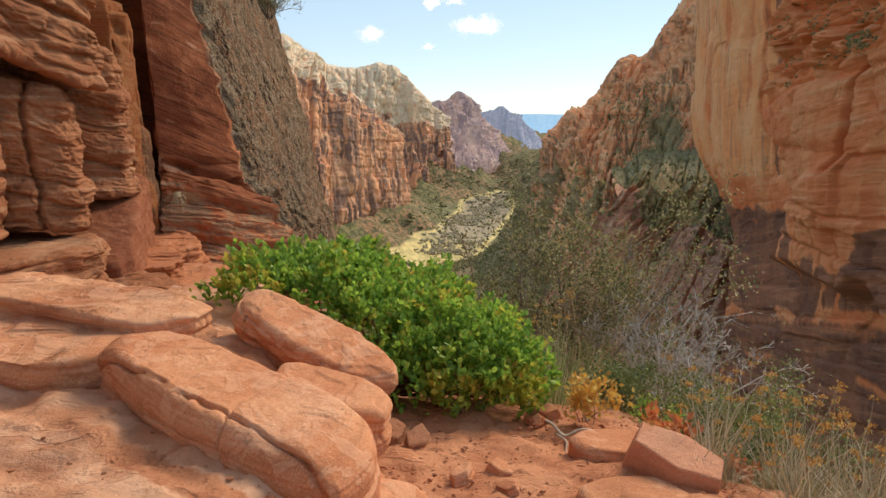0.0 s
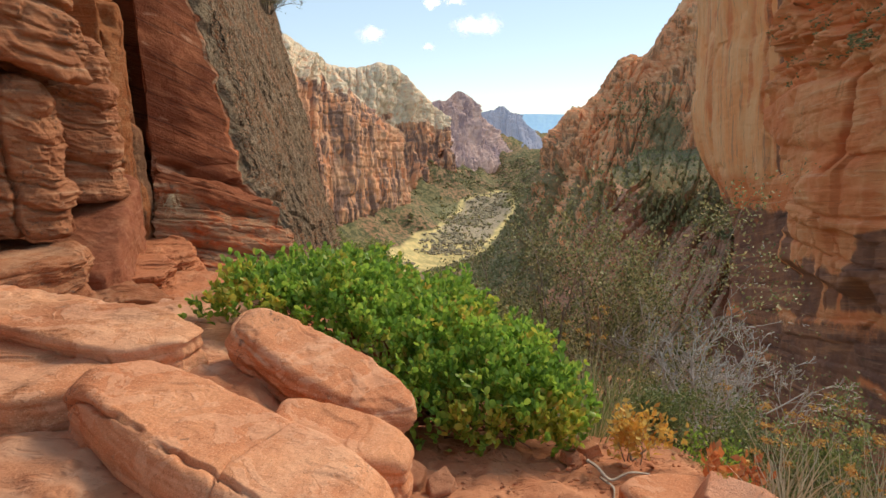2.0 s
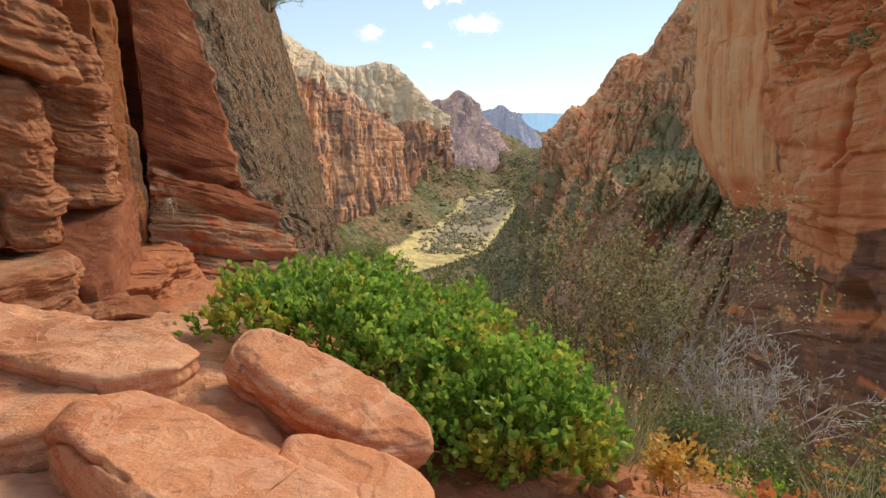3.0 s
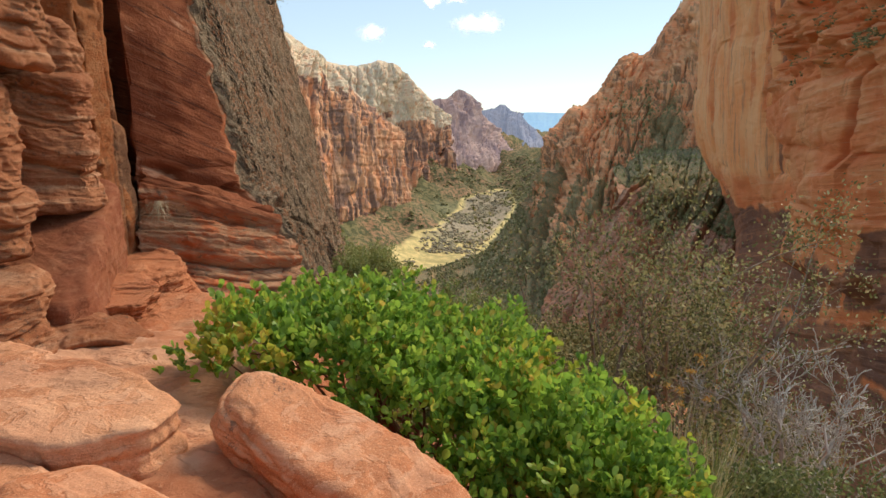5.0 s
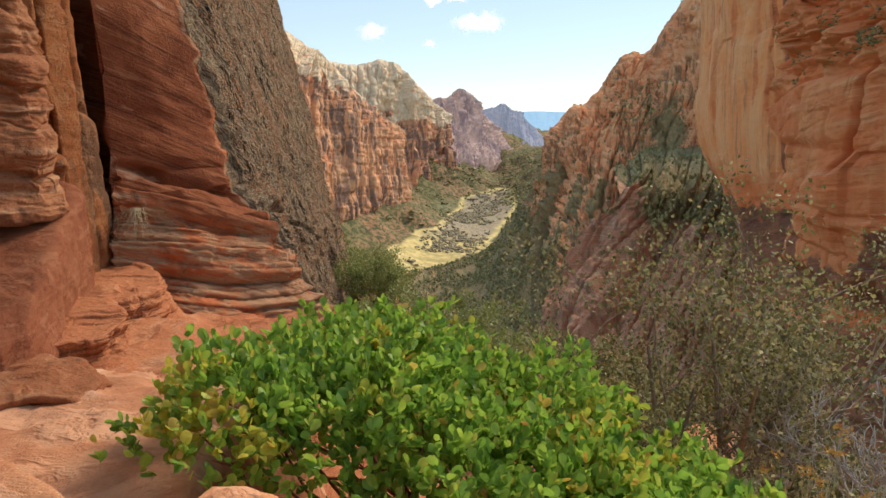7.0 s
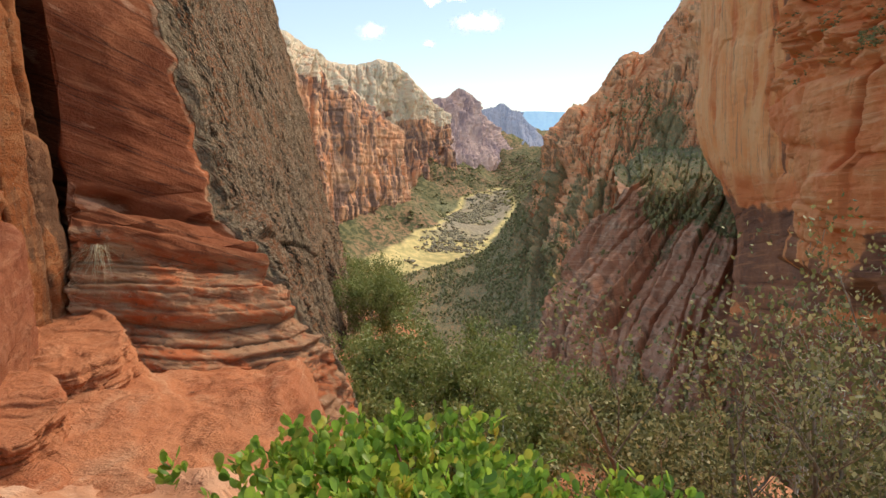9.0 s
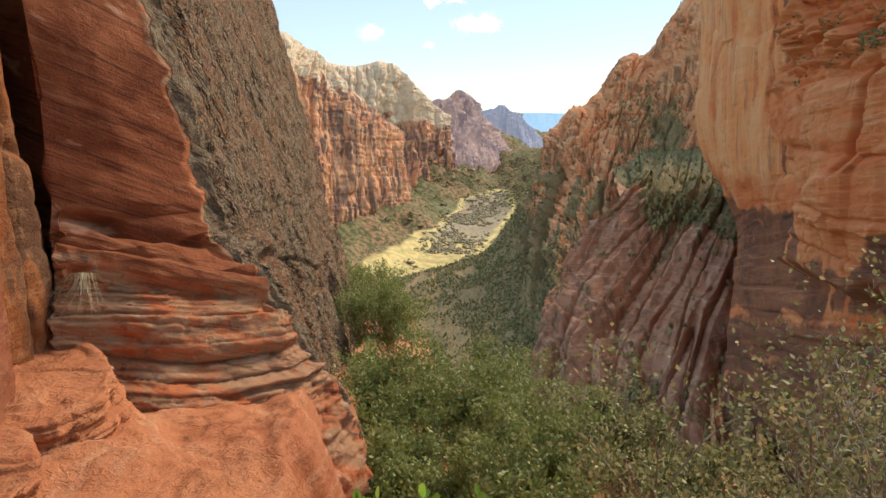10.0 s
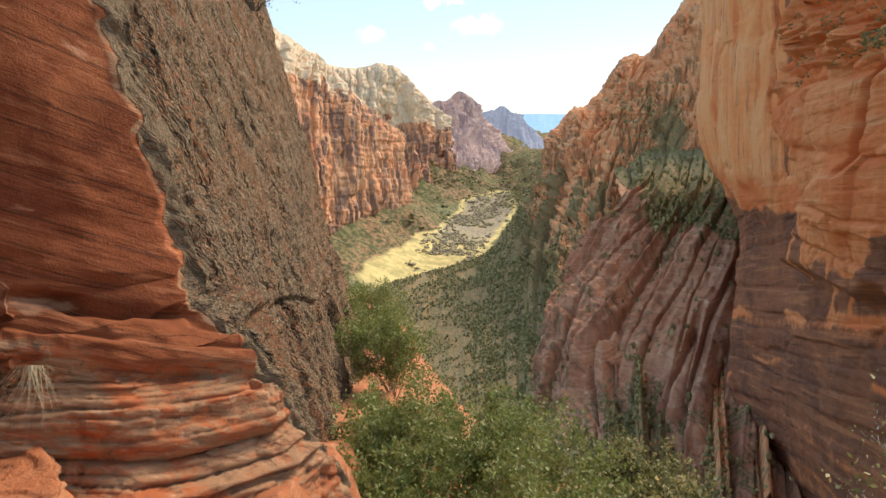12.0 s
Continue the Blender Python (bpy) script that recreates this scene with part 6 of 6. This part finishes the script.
def tubes(name, a, b, ra, rb, material, parent=None, label=""):
    """Tapered three-sided twigs from a to b."""
    a, b = np.asarray(a, float), np.asarray(b, float)
    k = len(a)
    d = b - a
    d /= np.maximum(np.linalg.norm(d, axis=1, keepdims=True), 1e-9)
    s = np.cross(d, np.where(np.abs(d[:, 2:3]) > 0.9, (1.0, 0, 0), (0, 0, 1.0)))
    s /= np.maximum(np.linalg.norm(s, axis=1, keepdims=True), 1e-9)
    u = np.cross(s, d)
    ring = np.stack([s, 0.87 * u - 0.5 * s, -0.87 * u - 0.5 * s], 1)
    v = np.concatenate([a[:, None] + ring * np.asarray(ra)[:, None, None], b[:, None] + ring * np.asarray(rb)[:, None, None]], 1)
    f = np.array([(i, (i + 1) % 3, 3 + (i + 1) % 3, 3 + i) for i in range(3)])
    return make(name, v.reshape(-1, 3), (f[None] + 6 * np.arange(k)[:, None, None]).reshape(-1, 4), material, parent, label)


def branching(rng, stems, height, spread, levels=3, kids=4, bend=0.25, thick=0.010, droop=0.0, steps=4):
    """Stems that fork: segments (a, b, ra, rb) and the tips of the last twigs with their ways."""
    segs, tips = [], []
    todo = []
    for _ in range(stems):
        ang, out = rng.uniform(0, math.tau), rng.uniform(0.15, 1.0) * spread
        way = np.array((math.cos(ang) * out, math.sin(ang) * out, height * rng.uniform(0.65, 1.0)))
        todo.append((np.array((math.cos(ang), math.sin(ang), 0)) * 0.03 * rng.uniform(0, 1), way, thick * rng.uniform(0.6, 1.0), 0))
    while todo:
        at, way, r, level = todo.pop()
        length = np.linalg.norm(way)
        p, w = at, way / length
        for k in range(steps):
            w = w + rng.normal(0, bend, 3) / steps ** 0.5 + np.array((0, 0, -droop * level / steps))
            w /= np.linalg.norm(w)
            q = p + w * length / steps
            f0, f1 = 1 - 0.6 * k / steps, 1 - 0.6 * (k + 1) / steps
            segs.append((p, q, r * f0, r * f1))
            if level < levels - 1 and k >= 1:
                for _ in range(rng.integers(1, kids)):
                    t = rng.normal(0, 1, 3)
                    t[2] = abs(t[2]) * 0.5
                    nw = w * 0.75 + 0.75 * t / np.linalg.norm(t)
                    todo.append((p + (q - p) * rng.uniform(0, 1), nw / np.linalg.norm(nw) * length * rng.uniform(0.32, 0.55), r * f1 * 0.55, level + 1))
            if level >= levels - 2:
                tips.append((q, w, level))
            p = q
    return segs, tips


def shrub(name, label, at, height, spread, stems, leaf, leaf_size, per_tip, seed, wood=BROWN_TWIG, levels=3, kids=4, thick=0.009, bend=0.3, slim=0.7,
          category="shrub", group="", jitter=0.035, fine=0.0009):
    rng = np.random.default_rng(seed)
    ob = empty(name, at)
    tagged(ob, label, category, group)
    segs, tips = branching(rng, stems, height, spread, levels, kids, bend, thick)
    if per_tip > 0.5:
        segs = [q for k, q in enumerate(segs) if q[2] > 0.0011 or k % 4 == 0]
    a, b, ra, rb = (np.array(q) for q in zip(*segs))
    tagged(tubes("twig", a, b, np.maximum(ra, fine), np.maximum(rb, 0.8 * fine), wood, ob), kind="stuff")
    if per_tip:
        t = np.array([q[0] for q in tips])
        w = np.array([q[1] for q in tips])
        n = rng.poisson(per_tip, len(t))
        spots = np.repeat(t, n, 0)
        ways = np.repeat(w, n, 0)
        spots = spots + rng.normal(0, jitter, spots.shape)
        leaf_ob = leaf_cloud("foliage", spots, ways * 0.5 + rng.normal(0, 0.7, spots.shape) + np.array((0, 0, 0.3)), leaf_size, leaf, ob, seed + 1, slim, plain=True)
        tagged(leaf_ob, kind="stuff")
    return ob


def on_bench(x, y, dz=0.0):
    return (x, y, float(bench_height(np.array(x), np.array(y))) + dz)


# the bright green bush in the middle
def manzanita():
    base = np.array((-0.22, 2.5, 0.0))
    lobes = [(-0.72, 2.50, 0.36, 0.20, 0.22, 0.15), (-0.50, 2.55, 0.34, 0.26, 0.28, 0.18), (-0.25, 2.42, 0.23, 0.26, 0.26, 0.18), (-0.02, 2.32, 0.18, 0.25, 0.28, 0.18),
             (0.14, 2.20, 0.15, 0.22, 0.24, 0.17), (0.26, 2.14, 0.10, 0.13, 0.18, 0.14), (-0.50, 2.85, 0.32, 0.34, 0.28, 0.16), (-0.15, 2.75, 0.22, 0.30, 0.28, 0.17), (0.12, 2.5, 0.13, 0.22, 0.24, 0.16),
             (-0.10, 2.12, 0.14, 0.20, 0.12, 0.12), (0.12, 2.03, 0.12, 0.18, 0.10, 0.13)]
    ob = empty("manzanita_bush", tuple(base))
    tagged(ob, "dense bright green manzanita bush with scattered yellow leaves", "bush")
    rng = np.random.default_rng(31)
    spots, aims = [], []
    for cx, cy, cz, rx, ry, rz in lobes:
        area = rx * ry + ry * rz + rx * rz
        # sprays: a rosette of leaves on the end of each shoot
        k = int(3300 * area)
        d = rng.normal(0, 1, (k, 3))
        d[:, 2] = np.where(d[:, 2] < -0.4, -d[:, 2], d[:, 2])
        d /= np.linalg.norm(d, axis=1, keepdims=True)
        bump = 1 + 0.42 * vnoise(d[:, 0] * 3.4 + cx * 9, d[:, 1] * 3.4, d[:, 2] * 3.4, 33)
        tip = np.array((cx, cy, cz)) + d * np.array((rx, ry, rz)) * (rng.uniform(0.70, 1.04, k) * bump)[:, None]
        m = 6
        lift = rng.uniform(-0.035, 0.01, (k, m, 1))
        shoot = d * 0.6 + np.array((0, 0, 0.7)) + rng.normal(0, 0.25, d.shape)
        shoot /= np.linalg.norm(shoot, axis=1, keepdims=True)
        spots.append((tip[:, None] + shoot[:, None] * lift).reshape(-1, 3))
        turn = rng.normal(0, 1, (k, m, 3))
        aims.append((shoot[:, None] * 0.95 + turn / np.linalg.norm(turn, axis=-1, keepdims=True) * 0.75).reshape(-1, 3))
    at, aim = np.vstack(spots), np.vstack(aims)
    turned = vnoise(at[:, 0] * 7, at[:, 1] * 7, at[:, 2] * 7, 35) + 0.5 * vnoise(at[:, 0] * 30, at[:, 1] * 30, at[:, 2] * 30, 36) > 0.57
    tagged(leaf_cloud("foliage", at[~turned] - base, aim[~turned], 0.0250, LEAF, ob, 32, 0.74), kind="stuff")
    tagged(leaf_cloud("yellowing_foliage", at[turned] - base, aim[turned], 0.0245, TURNING, ob, 34, 0.74, "yellowing and orange leaves in loose patches"), kind="stuff")
    # crooked red limbs that run out from the foot to the lobes
    for cx, cy, cz, rx, ry, rz in lobes:
        for _ in range(6):
            end = np.array((cx, cy, cz)) + rng.normal(0, 0.35, 3) * np.array((rx, ry, rz)) - base
            p = rng.normal(0, 0.05, 3) * (1, 1, 0) + np.array((0.1 * (cx - base[0]), 0.1 * (cy - base[1]), -0.04))
            path, rad = [p], 0.011 * 0.8 ** np.arange(8)
            for s in range(7):
                p = p + (end - p) / (7 - s) + rng.normal(0, 0.018, 3)
                path.append(p)
            path = np.array(path)
            tubes("limb", path[:-1], path[1:], rad[:-1], rad[1:], RED_TWIG, ob)


manzanita()

# the tall olive shrubs beyond it
shrub("olive_shrub", "tall open grey-olive shrub with dark crooked stems", (0.64, 3.55, -0.80), 1.12, 0.50, 7, OLIVE, 0.020, 2.6, 61, levels=4, kids=3, jitter=0.030, thick=0.024, fine=0.0012)
shrub("olive_shrub", "tall leaning grey-olive shrub with bare pale tops", (0.92, 3.60, -0.80), 1.16, 0.45, 6, OLIVE, 0.018, 1.9, 62, BLEACHED, levels=4, kids=3, jitter=0.028, thick=0.017, fine=0.0013)
shrub("olive_shrub", "low dark olive shrub behind the green bush", (0.32, 3.1, -0.45), 0.45, 0.26, 10, OLIVE, 0.018, 1.4, 63, levels=4, kids=3, jitter=0.02)
# the grey dead one
shrub("dead_shrub", "bare grey dead shrub with tangled twigs", (1.15, 3.10, -0.50), 0.46, 0.34, 9, OLIVE, 0.012, 0.15, 64, GREY_TWIG, levels=4, kids=3, bend=0.45, thick=0.013, fine=0.0022)
shrub("dead_shrub", "bare grey dead shrub hung over the drop", (1.50, 3.40, -0.72), 0.50, 0.34, 9, OLIVE, 0.016, 0.45, 65, GREY_TWIG, levels=4, kids=3, bend=0.40, thick=0.011, fine=0.0017)

shrub("dead_shrub", "pale thin-stemmed shrub with small olive leaves", (1.5, 4.9, -1.15), 1.02, 0.40, 7, OLIVE, 0.016, 0.8, 66, GREY_TWIG, levels=4, kids=3, thick=0.015, bend=0.35, fine=0.0023)

# shrubs on the slope below, green and olive
GROVE = [(-0.80, 5.9, 0.58, 0.42, 71), (-0.30, 6.3, 0.78, 0.45, 72), (-0.65, 7.3, 0.75, 0.5, 73), (0.25, 5.6, 0.50, 0.45, 74), (0.10, 7.0, 0.52, 0.5, 75),
         (0.85, 5.2, 0.48, 0.45, 76), (0.60, 4.4, 0.46, 0.42, 79), (0.9, 6.4, 0.45, 0.45, 80), (-0.15, 4.9, 0.46, 0.40, 81), (-0.65, 5.1, 0.42, 0.32, 82),
         (-1.0, 8.6, 0.7, 0.45, 83), (-1.35, 10.4, 0.7, 0.45, 84), (-1.9, 12.6, 0.7, 0.5, 85), (1.5, 4.3, 0.6, 0.4, 86), (-0.95, 6.6, 0.62, 0.36, 87), (-0.72, 5.55, 0.5, 0.32, 88)]
for gx, gy, gh, gs, seed in GROVE:
    gl = GREENER if gx < 0.5 else OLIVE
    shrub("slope_shrub", "leafy green shrub oak crowding the slope" if gl is GREENER else "grey-olive shrub with pale twigs crowding the slope",
          on_bench(gx, gy, -0.05), gh, gs, 12, gl, 0.031, 2.1, seed, GREY_TWIG if seed % 3 == 0 else BROWN_TWIG, levels=4, kids=3, jitter=0.025, group="shrubs on the slope")


def tuft(name, label, at, blades, length, spread, material, seed, width=0.003, droop=0.8, category="grass", heads=None, tops=0, crook=0.05):
    """Arching blades or stalks out of one root; heads: the material of flower heads on their ends."""
    rng = np.random.default_rng(seed)
    ob = empty(name, at)
    tagged(ob, label, category)
    steps = 6
    ang = rng.uniform(0, math.tau, blades)
    tilt = rng.uniform(0.05, 1.0, blades) * spread
    ln = length * rng.uniform(0.5, 1.0, blades)
    if heads is not None:
        ln[:tops] = length * rng.uniform(0.9, 1.25, tops)
        tilt[:tops] *= 0.5
    p = np.stack([np.cos(ang), np.sin(ang), 0 * ang], -1) * (rng.uniform(0, 0.25, blades) * spread * length)[:, None]
    way = np.stack([np.cos(ang) * np.sin(tilt), np.sin(ang) * np.sin(tilt), np.cos(tilt)], -1)
    side = np.stack([-np.sin(ang), np.cos(ang), 0 * ang], -1)
    rows = []
    for k in range(steps + 1):
        w = width * (1 - 0.85 * k / steps)
        rows.append(np.stack([p - side * w, p + side * w], 1))
        way = way + np.array((0, 0, -droop / steps)) * tilt[:, None] + rng.normal(0, crook, way.shape)
        way /= np.linalg.norm(way, axis=1, keepdims=True)
        p = p + way * (ln / steps)[:, None]
    v = np.stack(rows, 1).reshape(blades, -1, 3)
    f = np.array([(2 * k, 2 * k + 1, 2 * k + 3, 2 * k + 2) for k in range(steps)])
    single = tops if heads is not None else 0
    rest = v[single:]
    tagged(make("grass_blade", rest.reshape(-1, 3), (f[None] + 2 * (steps + 1) * np.arange(len(rest))[:, None, None]).reshape(-1, 4), material, ob), kind="stuff")
    for k in range(single):
        stalk = make("stalk", v[k], f, material, ob)
        spots = np.repeat(v[k, -1:], 22, 0) + rng.normal(0, 0.007, (22, 3)) * (1, 1, 0.35)
        leaf_cloud("flower_head", spots, rng.normal(0, 1, spots.shape) + np.array((0, 0, 0.5)), 0.0095, heads, stalk, seed * 50 + k, 0.7, "dry orange-yellow flower head" if k == 0 else "", True)
    return ob


tuft("grass_clump", "arching clump of green and straw grass", (0.42, 2.32, -0.12), 420, 0.40, 1.25, BLADES, 101, 0.0022, 1.3)
tuft("grass_clump", "smaller clump of straw-coloured grass", (0.60, 2.55, -0.25), 220, 0.42, 0.9, BLADES, 102, 0.0022, 0.9)
tuft("dry_stalks", "dry stalks with small orange-yellow heads behind the bush", (0.46, 2.50, -0.15), 22, 0.40, 0.35, STRAW, 103, 0.0018, 0.2, "plant", HEADS, 12)
for k, (x, y, h) in enumerate([(0.72, 1.62, 0.26), (0.82, 1.80, 0.32), (0.92, 1.62, 0.32), (1.02, 1.85, 0.34), (1.12, 1.66, 0.32), (1.24, 1.9, 0.36), (0.86, 1.42, 0.22), (1.05, 1.45, 0.24), (1.32, 1.7, 0.30)]):
    tuft("dry_stalks", "thicket of dry grey-straw stalks with small orange heads", on_bench(x, y, -0.02), 70, h, 0.8, STRAW, 110 + k, 0.0026, 0.15, "plant", HEADS, 12, 0.16)
    tuft("grass_clump", "grey-green grass among the dry stalks", on_bench(x + 0.03, y - 0.04, -0.02), 230, h * 0.45, 1.1, BLADES if k % 3 else STRAW, 130 + k, 0.0020, 0.8, crook=0.16)
HERB = leafy("dark herb leaves", [(0.0, (0.09, 0.12, 0.04)), (0.5, (0.16, 0.20, 0.07)), (0.9, (0.28, 0.32, 0.12)), (1.0, (0.42, 0.40, 0.20))], 0.6, 0.3, 0.3)
for k, (x, y, h, w) in enumerate([(0.64, 2.38, 0.15, 0.16), (0.92, 2.32, 0.20, 0.18), (1.18, 2.25, 0.30, 0.24), (1.42, 2.1, 0.30, 0.24), (0.95, 1.98, 0.16, 0.16)]):
    shrub("low_shrub", "low dark green shrub under the dry stalks", on_bench(x, y, -0.02), h, w, 9, HERB, 0.014, 0.9, 170 + k, levels=4, kids=3, thick=0.004, jitter=0.02, group="low shrubs by the lip")
shrub("yellow_plant", "small plant with yellow and orange autumn leaves", (0.47, 1.98, 0.04), 0.11, 0.07, 7, YELLOW, 0.022, 0.8, 151, levels=3, kids=3, thick=0.003, category="plant", jitter=0.012)
shrub("russet_plant", "little plant with drooping russet leaves", (0.64, 1.80, 0.03), 0.11, 0.05, 5, RUSSET, 0.030, 1.6, 152, levels=2, kids=3, thick=0.003, category="plant", jitter=0.012)
shrub("russet_plant", "low russet-leaved sprigs by the block", (0.76, 1.66, 0.0), 0.10, 0.08, 5, RUSSET, 0.022, 1.4, 153, levels=2, kids=3, thick=0.003, category="plant", jitter=0.012)
shrub("green_herb", "low bright green herb under the dead shrub", (0.76, 2.08, -0.10), 0.09, 0.10, 7, LEAF, 0.014, 1.4, 154, levels=3, kids=3, thick=0.003, category="plant", jitter=0.015)
shrub("green_herb", "bright green herb among dry stalks", (1.05, 2.0, -0.08), 0.14, 0.12, 6, GREENER, 0.015, 1.6, 155, levels=3, kids=3, thick=0.003, category="plant", jitter=0.015)
slot_grass = tuft("slot_grass", "dry grass tuft hanging in the rock slot", (-1.80, 4.38, 0.54), 110, 0.26, 0.9, STRAW, 156, 0.0009, 0.9, crook=0.10)
slot_grass.rotation_euler = (radians(158), 0, 0)


def root(name, label, points, r, material):
    p = spline(points, 24)
    tubes_ob = tubes(name, p[:-1], p[1:], np.linspace(r, r * 0.55, 23), np.linspace(r * 0.98, r * 0.5, 23), material)
    tagged(tubes_ob, label, "root")


root("dead_root", "bleached curved root lying on red soil", [(0.33, 1.93, 0.07), (0.34, 1.86, 0.09), (0.37, 1.83, 0.07), (0.42, 1.84, 0.085), (0.48, 1.86, 0.07)], 0.006, BLEACHED)
root("dead_root", "thin bleached root beside the curved one", [(0.35, 1.86, 0.06), (0.37, 1.80, 0.065), (0.36, 1.75, 0.06), (0.38, 1.72, 0.06)], 0.005, BLEACHED)

shrub("wall_top_tree", "sparse dark twigs of a small tree over the wall's rim", (-2.24, 8.80, 2.33), 0.32, 0.34, 13, OLIVE, 0.018, 0.5, 160, BROWN_TWIG, levels=4, kids=3, category="tree", fine=0.0022)
